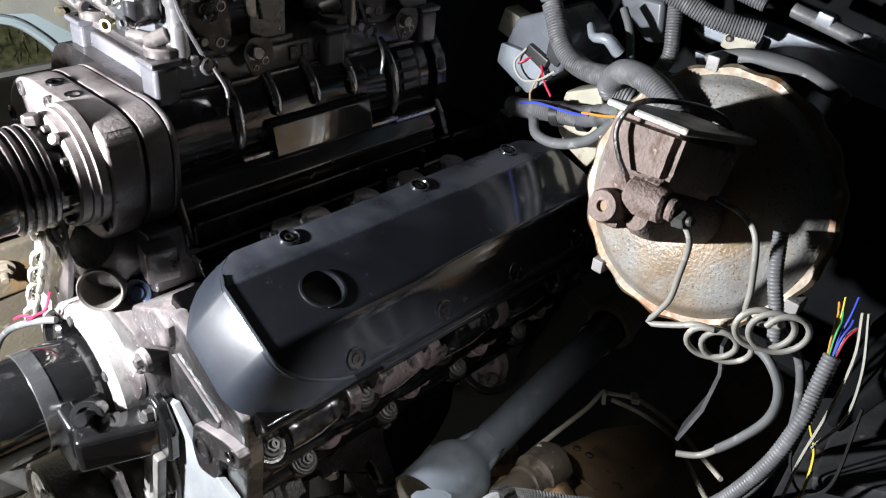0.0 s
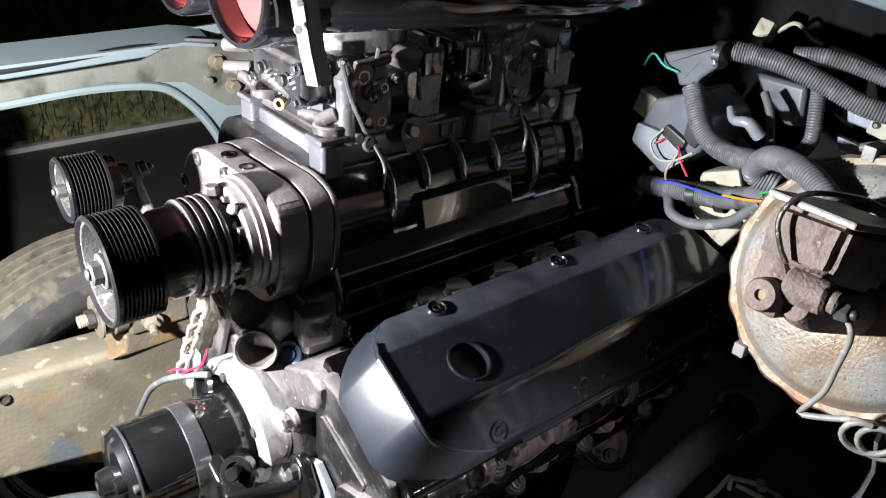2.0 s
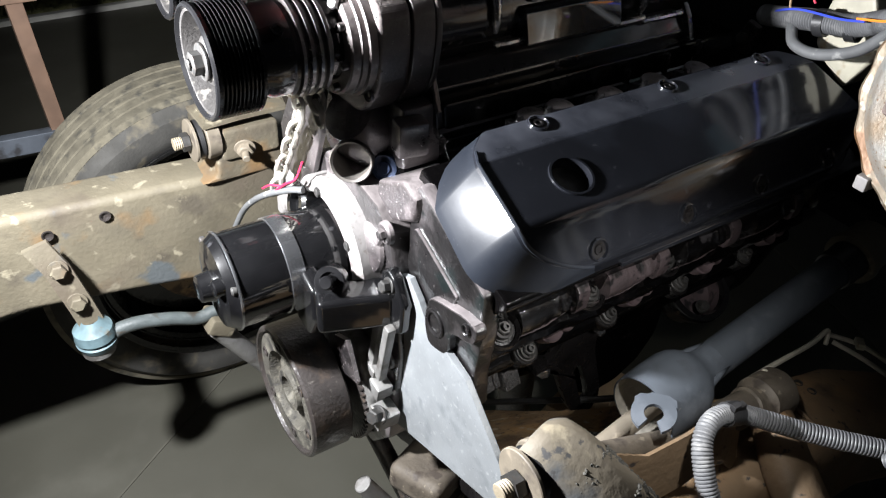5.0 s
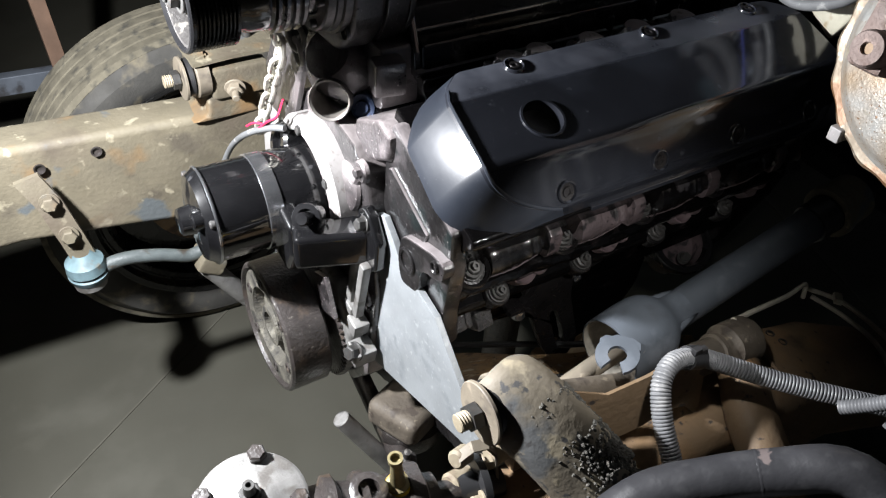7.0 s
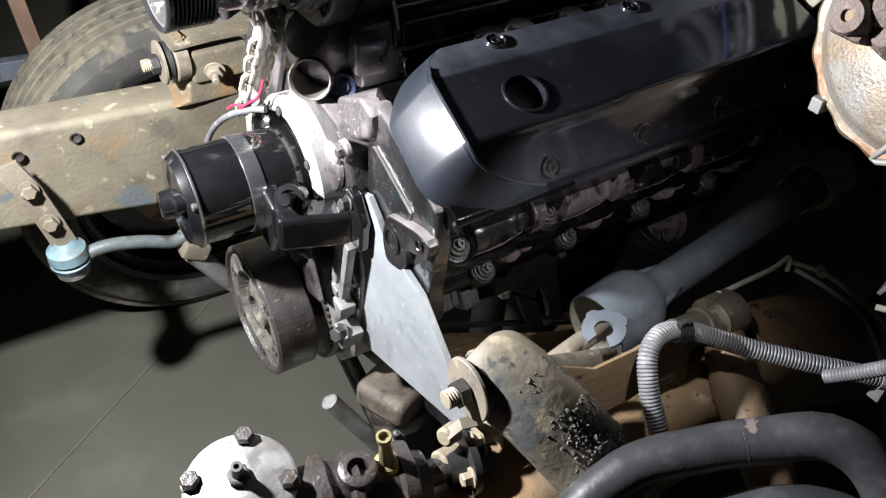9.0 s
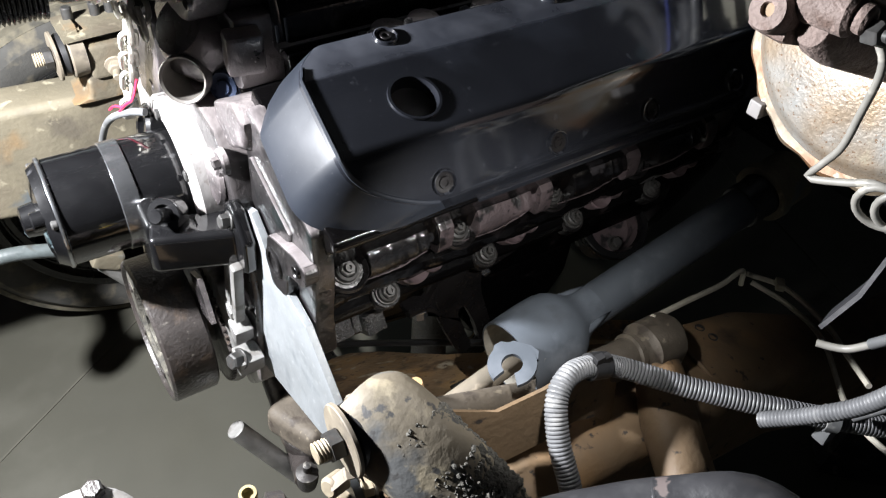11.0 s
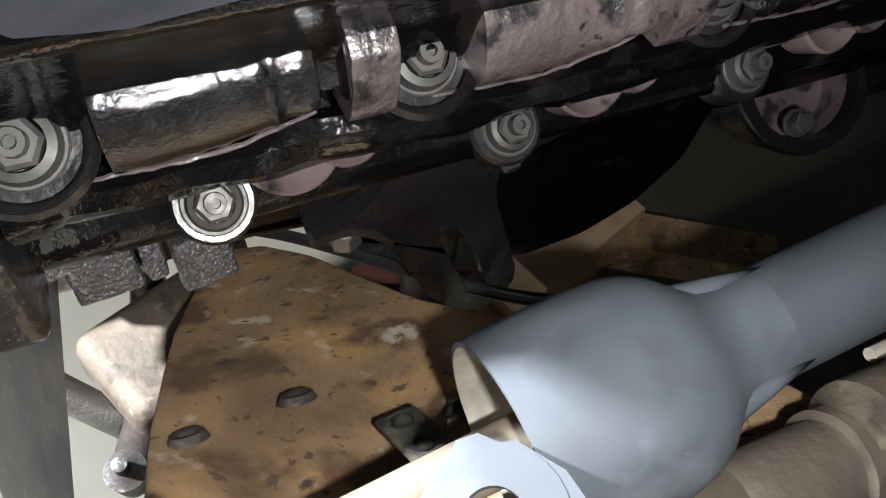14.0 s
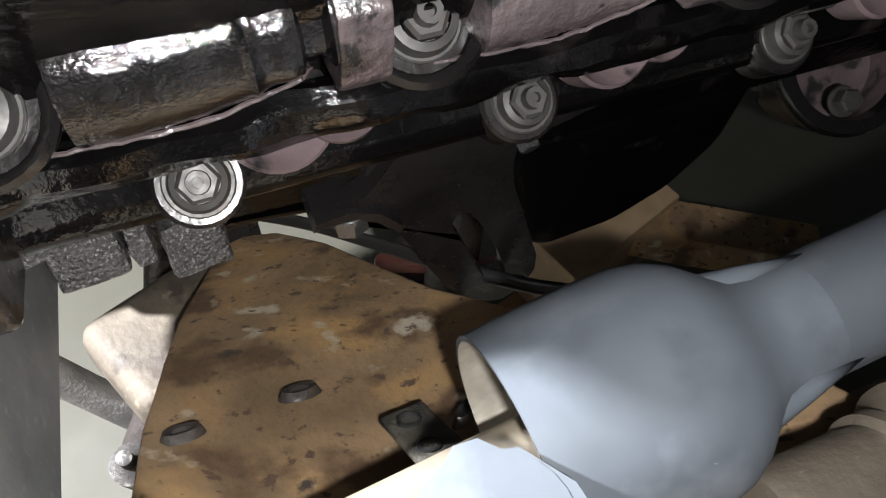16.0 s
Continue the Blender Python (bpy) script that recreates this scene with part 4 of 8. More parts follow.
        part("bore", bm, M["mount"], lug)
    # cast lumps low on the block's side
    for x, y, z, sz, mat in ((0.146, -0.192, 0.681, (0.027, 0.026, 0.024), "fin"), (0.1655, -0.190, 0.679, (0.010, 0.024, 0.022), "fin"), (0.186, -0.194, 0.672, (0.024, 0.024, 0.024), "fin"), (0.132, -0.186, 0.694, (0.03, 0.03, 0.02), "fin")):
        bm = fresh()
        box(bm, (x, y, z), sz, rot=(-28, 0, 6), bevel=0.003)
        bmesh.ops.subdivide_edges(bm, edges=[e for e in bm.edges if e.calc_length() > 0.006], cuts=4, use_grid_fill=True)
        crumple(bm, 0.0014, 120, x)
        part("casting_lug", bm, M[mat], t)
    bm = fresh()
    prism(bm, [(0.13, 0.60), (0.20, 0.590), (0.315, 0.572), (0.362, 0.502), (0.404, 0.466), (0.459, 0.473), (0.499, 0.498), (0.526, 0.541), (0.53, 0.60)], "y", -0.142, 0.142, bevel=0.010)
    part("oil_pan", bm, M["block"], t)
    bm = fresh()
    lathe(bm, (0.66, 0, 0.66), (1, 0, 0), [(0, 0), (0, 0.17), (0.02, 0.175), (0.14, 0.14), (0.16, 0.13), (0.16, 0)], 40)
    part("bellhousing", bm, M["block"], t)
    for k, (y, z, s) in enumerate(((-0.212, 0.752, 0.010), (-0.202, 0.742, 0.008))):
        bm = fresh()
        sweep(bm, [(0.13, y, z), (0.30, y - 0.003, z), (0.50, y, z), (0.66, y, z)], s, 0.01, 8)
        crumple(bm, 0.003, 45, k)
        part("casting_ridge", bm, M["primer"] if k else M["block"], t)


engine_block()


def slotted_plate(bm, outline, slot, lo, hi, n=48):
    """A plate in the x z plane with one opening through it."""
    cx, cz = sum(p[0] for p in slot) / len(slot), sum(p[1] for p in slot) / len(slot)

    def even(loop):
        P = [Vector((*p, 0)) for p in loop]
        k0 = min(range(len(P)), key=lambda k: math.atan2(P[k].y - cz, P[k].x - cx))
        P = P[k0:] + P[:k0 + 1]
        total = sum((b - a).length for a, b in zip(P, P[1:]))
        out = []
        for k in range(n):
            d = total * k / n
            for a, b in zip(P, P[1:]):
                m = (b - a).length
                if d <= m:
                    out.append(a.lerp(b, d / max(m, 1e-9)))
                    break
                d -= m
        return out
    O, S = even(outline), even(slot[::-1])
    rings = [[bm.verts.new((p.x, y, p.y)) for p in loop] for loop, y in ((S, lo), (O, lo), (O, hi), (S, hi))]
    for A, B in zip(rings, rings[1:] + rings[:1]):
        for k in range(n):
            bm.faces.new((A[k], A[(k + 1) % n], B[(k + 1) % n], B[k]))
    return bm


def engine_mount():
    t = thing("engine_mount", (0.29, -0.18, 0.60), "black steel engine mount bracket with a slotted eye", "engine mount")
    bm = fresh()
    outline = [(0.336, 0.682), (0.334, 0.655), (0.337, 0.636), (0.350, 0.596), (0.362, 0.558), (0.364, 0.540), (0.358, 0.522), (0.345, 0.512), (0.330, 0.519), (0.318, 0.532), (0.306, 0.552), (0.292, 0.585), (0.283, 0.608), (0.275, 0.627), (0.262, 0.640), (0.243, 0.646), (0.243, 0.652), (0.262, 0.660), (0.275, 0.682)]
    slot = [(0.320, 0.613), (0.315, 0.622), (0.308, 0.624), (0.305, 0.616), (0.313, 0.594), (0.325, 0.560), (0.332, 0.545), (0.339, 0.539), (0.344, 0.545), (0.342, 0.556), (0.331, 0.588)]
    slotted_plate(bm, outline, slot, -0.190, -0.178, 72)
    part("plate", bm, M["mount"], t)
    bm = fresh()
    prism(bm, [(0.262, 0.662), (0.270, 0.695), (0.392, 0.695), (0.396, 0.675), (0.350, 0.660)], "y", -0.183, -0.130, bevel=0.003)
    part("arm", bm, M["mount"], t)
    bm = fresh()
    bent_plate(bm, [(0.236, -0.182, 0.650), (0.252, -0.182, 0.652), (0.266, -0.183, 0.646), (0.277, -0.184, 0.632)], (0, 1, 0), 0.022, (0.3, 0, 1), 0.006)
    part("foot", bm, M["mount"], t)
    for p, d, q in (((0.2535, -0.184, 0.645), (0.05, -0.35, -0.93), 0.0085), ((0.338, -0.186, 0.671), (0.1, -0.9, -0.3), 0.0055)):
        bm = fresh()
        hexagon(bm, p, d, q, q * 1.1, washer=q * 1.25)
        part("bolt", bm, M["chrome"], t)


engine_mount()


def starter():
    t = thing("starter_nose", (0.60, -0.14, 0.50), "black cast starter nose opening low beside the engine block", "starter nose")
    c, ax = Vector((0.615, -0.130, 0.580)), Vector((-0.15, -0.62, 0.77)).normalized()
    bm = fresh()
    lathe(bm, c, ax, [(-0.05, 0), (-0.05, 0.044), (0.0, 0.052), (0.006, 0.050), (0.006, 0.041), (-0.004, 0.039)], 40)
    nose = part("housing", bm, M["black"], t)
    bm = fresh()
    lathe(bm, c, ax, [(-0.004, 0.0395), (-0.03, 0.037), (-0.034, 0.0)], 36)
    part("bore", bm, M["primer"], nose, "pinkish primed bore")
    bm = fresh()
    cyl(bm, (0.54, -0.11, 0.64), (0.66, -0.11, 0.64), 0.034, seg=28, cap=0.006)
    part("body", bm, M["block"], t)
    bm = fresh()
    hexagon(bm, c + ax * 0.004 + Vector((-0.03, -0.03, 0.0)), ax, 0.008, 0.010, washer=0.010)
    part("bolt", bm, M["nut"], t)


starter()


def front_of_engine():
    t = thing("timing_cover", (0.10, 0, 0.5), "dusty cast timing cover and intake end on the engine front", "timing cover")
    bm = fresh()
    prism(bm, [(-0.10, 0.80), (-0.085, 0.842), (-0.060, 0.866), (-0.02, 0.872), (0.06, 0.872), (0.10, 0.85), (0.14, 0.80), (0.12, 0.68), (0.095, 0.52), (0.05, 0.465), (-0.05, 0.465), (-0.095, 0.52), (-0.115, 0.68)], "x", 0.088, 0.128, bevel=0.006)
    part("plate", bm, M["dust_black"], t)
    bm = fresh()
    prism(bm, [(-0.09, 0.60), (-0.075, 0.53), (-0.04, 0.47), (0.04, 0.47), (0.075, 0.53), (0.09, 0.60), (0.05, 0.66), (-0.05, 0.66)], "x", 0.066, 0.09, bevel=0.008)
    part("cover", bm, M["cast"], t, "dull cast aluminium timing cover")
    bm = fresh()
    prism(bm, [(-0.118, 0.872), (-0.124, 0.905), (-0.094, 0.912), (-0.048, 0.890), (-0.040, 0.868), (-0.070, 0.850)], "x", 0.098, 0.170, bevel=0.006)
    bmesh.ops.subdivide_edges(bm, edges=[e for e in bm.edges if e.calc_length() > 0.012], cuts=3, use_grid_fill=True)
    crumple(bm, 0.002, 40, 1)
    part("intake_end", bm, M["dusty"], t)
    bm = fresh()
    lathe(bm, (0.086, -0.052, 0.806), (-1, 0, 0.1), [(0, 0.030), (0.004, 0.028), (0.008, 0.018), (0.009, 0)], 28)
    part("domed_boss", bm, M["dusty"], t)
    for y, z in ((-0.084, 0.845), (0.105, 0.83), (-0.100, 0.745), (-0.092, 0.665), (0.10, 0.70)):
        bm = fresh()
        lathe(bm, (0.090, y, z), (-1, 0, 0), [(0, 0.014), (0.005, 0.0135), (0.007, 0.011), (0.007, 0)], 20)
        boss = part("bolt_boss", bm, M["dusty"], t)
        bm = fresh()
        hexagon(bm, (0.083, y, z), (-1, 0, 0), 0.0065, 0.006)
        part("bolt", bm, M["dust_black"], boss)
    for y0, z0, y1, z1 in ((-0.080, 0.838, -0.058, 0.80), (0.05, 0.868, 0.04, 0.84), (-0.10, 0.745, -0.07, 0.745)):
        bm = fresh()
        sweep(bm, [(0.088, y0, z0), (0.086, y1, z1)], 0.005, 0.008, 8)
        part("rib", bm, M["dusty"], t)


front_of_engine()


def water_pump():
    """The pump housing with its pale ring, and the electric motor with a bright band."""
    t = thing("electric_water_pump", (0.05, 0.0, 0.70), "black electric water pump with a chrome band on a pale housing", "water pump")
    c = Vector((0.085, 0.02, 0.762))
    ax = Vector((-1, 0.02, 0.0)).normalized()
    bm = fresh()
    lathe(bm, c, ax, [(-0.01, 0.092), (0.016, 0.092), (0.022, 0.087), (0.022, 0.074), (0.020, 0.072), (0.002, 0.071)], 56)
    ring = part("housing_ring", bm, M["white"], t, "pale primed pump housing ring")
    # the housing's well goes black here to stand in for the gap's shade
    bm = fresh()
    lathe(bm, c, ax, [(0.003, 0.0715), (-0.004, 0.066), (-0.004, 0.0)], 48)
    part("housing_well", bm, M["block"], t, "well round the motor, black in place of shade")
    for k in range(6):
        a = k * 1.047 + 0.4
        bm = fresh()
        hexagon(bm, c + ax * 0.021 + Vector((0, math.cos(a), math.sin(a))) * 0.078, ax, 0.006, 0.005)
        part("screw", bm, M["nut"], ring)
    m0 = c + ax * 0.008
    bm = fresh()
    lathe(bm, m0, ax, [(0, 0.048), (0.010, 0.0565), (0.060, 0.0565), (0.062, 0.0565)], 48)
    part("motor_rear", bm, M["can"], t)
    bm = fresh()
    lathe(bm, m0, ax, [(0.060, 0.0560), (0.061, 0.0582), (0.079, 0.0582), (0.080, 0.0560)], 48)
    part("band", bm, M["chrome"], t, "bright chrome clamp band")
    bm = fresh()
    lathe(bm, m0, ax, [(0.079, 0.0565), (0.135, 0.0565), (0.136, 0.0585), (0.140, 0.0585), (0.141, 0.056), (0.150, 0.05), (0.154, 0.03), (0.154, 0.018), (0.168, 0.016), (0.170, 0.012), (0.170, 0)], 48)
    part("motor_can", bm, M["can"], t)
    bm = fresh()
    lathe(bm, m0, ax, [(0.137, 0.0588), (0.1385, 0.0591), (0.140, 0.0584)], 48)
    part("can_seam", bm, M["chrome"], t)
    for a in (0.6, 2.7, 4.8):
        bm = fresh()
        cyl(bm, m0 + ax * 0.140 + Vector((0, math.cos(a), math.sin(a))) * 0.054, m0 + ax * 0.147 + Vector((0, math.cos(a), math.sin(a))) * 0.054, 0.005, seg=12)
        part("can_screw", bm, M["nut"], t)
    bm = fresh()
    cyl(bm, m0 + ax * 0.144 + Vector((0, -0.034, 0.022)), m0 + ax * 0.162 + Vector((0, -0.034, 0.022)), 0.010, seg=20)
    part("brush_cap", bm, M["can"], t)
    # outlet elbow on the near side, with its flange
    bm = fresh()
    box(bm, (0.050, -0.078, 0.755), (0.086, 0.040, 0.046), rot=(0, 0, -20), bevel=0.007, seg=3)
    part("outlet_block", bm, M["can"], t)
    bm = fresh()
    prism(bm, [(-0.085, 0.72), (-0.085, 0.798), (-0.097, 0.808), (-0.112, 0.803), (-0.132, 0.775), (-0.128, 0.735), (-0.110, 0.72)], "x", 0.080, 0.0945, bevel=0.004, seg=3)
    part("outlet_flange", bm, M["can"], t)
    bm = fresh()
    lathe(bm, (0.03, -0.062, 0.786), (-0.6, -0.6, 0.5), [(-0.012, 0.018), (0.004, 0.018), (0.006, 0.0165), (0.006, 0.011), (0.001, 0.0105), (0.001, 0)], 28)
    part("outlet_boss", bm, M["can"], t)
    bm = fresh()
    cyl(bm, (0.033, -0.06, 0.783), (0.016, -0.078, 0.80), 0.0078, seg=16)
    part("bolt_head", bm, M["black"], t)
    bm = fresh()
    prism(bm, [(-0.01, 0.705), (-0.045, 0.70), (-0.062, 0.735), (-0.06, 0.775), (-0.02, 0.79)], "x", 0.008, 0.030, bevel=0.006, seg=3)
    part("motor_bracket", bm, M["can"], t)
    bm = fresh()
    hexagon(bm, (0.080, -0.105, 0.790), (-1, 0, 0.2), 0.0075, 0.009, washer=0.010)
    part("bolt", bm, M["nut"], t)
    bm = fresh()
    lathe(bm, (0.055, 0.075, 0.80), (-1, 0.1, 0.3), [(-0.03, 0.026), (0.0, 0.026), (0.004, 0.022), (0.004, 0.014), (-0.004, 0.014), (-0.004, 0)], 28)
    part("cable_gland", bm, M["can"], t)


water_pump()


def damper():
    t = thing("harmonic_damper", (0, 0, 0.46), "dusty dark steel crankshaft damper with a machined ring face", "crank damper")
    c = Vector((-0.008, 0.012, 0.561))
    bm = fresh()
    lathe(bm, c, (1, 0, 0), [(0.008, 0.082), (0.0, 0.084), (0.0, 0.088), (0.003, 0.091), (0.052, 0.091), (0.055, 0.088), (0.055, 0.0)], 64)
    part("outer_ring", bm, M["dark_iron"], t)
    bm = fresh()
    lathe(bm, c, (1, 0, 0), [(0.006, 0.083), (0.004, 0.080), (0.004, 0.056), (0.008, 0.053), (0.018, 0.050), (0.018, 0.032), (0.006, 0.028), (0.006, 0.020), (0.02, 0.018), (0.02, 0)], 64)
    part("hub_face", bm, M["crust"], t, "dusty crusted hub face")
    for k in range(6):
        a = k * math.pi / 3 + 0.3
        bm = fresh()
        lathe(bm, c + Vector((0.0035, 0.066 * math.cos(a), 0.066 * math.sin(a))), (-1, 0, 0), [(-0.002, 0.007), (0.0012, 0.007), (0.0012, 0.004), (-0.002, 0.004), (-0.002, 0)], 14)
        part("hole_rim", bm, M["dark_iron"], t)
    bm = fresh()
    cyl(bm, (0.045, 0.012, 0.561), (0.095, 0.012, 0.561), 0.04, seg=32)
    part("hub", bm, M["dark_iron"], t)
    wheel_ = thing("trigger_wheel", (0.06, 0, 0.552), "toothed steel trigger wheel and pickup behind the damper", "trigger wheel")
    pts = []
    for k in range(60):
        a = 2 * math.pi * k / 60
        for da, r in ((0, 0.092), (0.03, 0.10), (0.055, 0.10), (0.085, 0.092)):
            pts.append((0.012 + math.cos(a + da) * r * 0.93, 0.561 + math.sin(a + da) * r * 0.93))
    bm = fresh()
    prism(bm, pts, "x", 0.062, 0.067)
    part("toothed_ring", bm, M["dark_iron"], wheel_)
    bm = fresh()
    teeth = []
    for k in range(6):
        y, z = -0.034 - 0.0032 * k, 0.676 - 0.008 * k
        teeth += [(y, z), (y + 0.001, z - 0.004), (y - 0.005, z - 0.0045), (y - 0.0052, z - 0.0075)]
    prism(bm, teeth + [(-0.088, 0.640), (-0.064, 0.690)], "x", 0.046, 0.052, bevel=0.0006)
    part("tooth_guard", bm, M["dusty"], wheel_)
    for y, z, s in ((-0.085, 0.70, (0.008, 0.014, 0.12)), (-0.105, 0.69, (0.012, 0.012, 0.10)), (-0.095, 0.625, (0.022, 0.024, 0.022)), (-0.105, 0.585, (0.03, 0.028, 0.026)), (-0.08, 0.645, (0.016, 0.022, 0.014))):
        bm = fresh()
        box(bm, (0.075, y, z), s, rot=(12, 0, 0), bevel=0.003)
        part("pickup_bracket", bm, M["cast"], wheel_)
    bm = fresh()
    hexagon(bm, (0.066, -0.108, 0.592), (-1, -0.3, 0.4), 0.010, 0.012, washer=0.013)
    part("bolt", bm, M["nut"], wheel_)


damper()


def front_plate():
    t = thing("engine_plate", (0.11, -0.2, 0.62), "bare aluminium engine mounting plate", "mounting plate")
    bm = fresh()
    prism(bm, [(-0.098, 0.795), (-0.118, 0.803), (-0.140, 0.785), (-0.155, 0.768), (-0.168, 0.765), (-0.232, 0.748), (-0.335, 0.655), (-0.325, 0.625), (-0.300, 0.618), (-0.100, 0.552), (-0.088, 0.58), (-0.088, 0.72)], "x", 0.096, 0.104, bevel=0.001)
    p = part("plate", bm, M["alu"], t)
    for y, z in ((-0.10, 0.575), (-0.097, 0.64)):
        bm = fresh()
        lathe(bm, (0.0955, y, z), (-1, 0, 0), [(-0.001, 0.006), (0.0008, 0.0058), (0.0008, 0.0035), (-0.001, 0.0035), (-0.001, 0)], 16)
        part("hole_rim", bm, M["dark_iron"], p)


front_plate()


def intake():
    t = thing("intake_manifold", (0.36, 0, 0.9), "gloss black blower intake manifold with thermostat neck", "intake manifold")
    bm = fresh()
    prism(bm, [(-0.098, 0.885), (-0.066, 0.915), (-0.058, 0.965), (0.14, 0.965), (0.15, 0.92), (0.11, 0.88), (0.05, 0.84), (-0.05, 0.84)], "x", 0.17, 0.63, bevel=0.005)
    part("body", bm, M["block"], t)
    bm = fresh()
    prism(bm, [(-0.070, 0.924), (-0.076, 0.930), (-0.076, 0.934), (0.16, 0.936), (0.16, 0.924)], "x", 0.165, 0.585, bevel=0.002)
    part("lip", bm, M["block"], t)
    for x, h in ((0.425, 0.958), (0.49, 0.965), (0.545, 0.972)):
        bm = fresh()
        cyl(bm, (x, -0.070, 0.940), (x, -0.070, h), 0.0045, seg=10)
        part("stud", bm, M["black"], t)
    # round intake runners with flat tops, their rough casting fins specked pale in place of glints
    for x, r, top in ((0.262, 0.019, 0.949), (0.300, 0.017, 0.952), (0.376, 0.017, 0.950), (0.446, 0.018, 0.952), (0.520, 0.018, 0.952)):
        bm = fresh()
        lathe(bm, (x, -0.086, 0.885), (0, -0.18, 1), [(0, r * 1.25), (top - 0.889, r * 1.02), (top - 0.886, r * 0.96), (top - 0.885, r * 0.86), (top - 0.885, 0)], 32)
        run = part("runner", bm, M["dust_black"], t)
        bm = fresh()
        prism(bm, [(-0.078, 0.900), (-0.101, 0.905), (-0.104, top - 0.006), (-0.100, top + 0.004), (-0.094, top - 0.004), (-0.080, top - 0.006)], "x", x - r - 0.007, x - r + 0.002, bevel=0.0015)
        bmesh.ops.subdivide_edges(bm, edges=[e for e in bm.edges if e.calc_length() > 0.006], cuts=3, use_grid_fill=True)
        crumple(bm, 0.0016, 120, x)
        part("casting_fin", bm, M["fin"], run)
    # front web and thermostat housing
    bm = fresh()
    prism(bm, [(-0.04, 0.87), (-0.055, 0.90), (-0.05, 0.965), (0.12, 0.965), (0.12, 0.87)], "x", 0.125, 0.175, bevel=0.006)
    part("front_web", bm, M["dust_black"], t)
    bm = fresh()
    box(bm, (0.130, -0.058, 0.938), (0.036, 0.026, 0.04), rot=(0, 0, -10), bevel=0.005)
    part("boss_block", bm, M["dust_black"], t)
    neck = Vector((0.098, 0.004, 0.893))
    ax = Vector((-0.60, -0.76, 0.22)).normalized()
    bm = fresh()
    lathe(bm, neck, ax, [(-0.06, 0.028), (0.010, 0.0235), (0.020, 0.0228), (0.022, 0.0242), (0.027, 0.0242), (0.029, 0.0228), (0.027, 0.0205), (-0.03, 0.020), (-0.03, 0)], 40)
    part("thermostat_neck", bm, M["neck"], t, "dusty open thermostat neck")
    bm = fresh()
    lathe(bm, (0.10, 0.015, 0.935), (-0.7, -0.2, 0.6), [(-0.05, 0.045), (-0.01, 0.043), (0.008, 0.03), (0.012, 0.012), (0.012, 0)], 32)
    part("thermostat_housing", bm, M["dust_black"], t)
    bm = fresh()
    hexagon(bm, (0.078, 0.045, 0.95), (-0.8, -0.2, 0.5), 0.009, 0.008, washer=0.011)
    part("bolt", bm, M["nut"], t)
    bm = fresh()
    lathe(bm, (0.117, -0.028, 0.888), (-0.75, -0.62, 0.25), [(-0.03, 0.017), (0.0, 0.017), (0.003, 0.0145), (0.0015, 0.011), (0.0015, 0.008), (0.004, 0.007), (0.004, 0.0)], 28)
    part("core_plug", bm, M["blue_plug"], t, "blue-tinted plug in the manifold end")


intake()


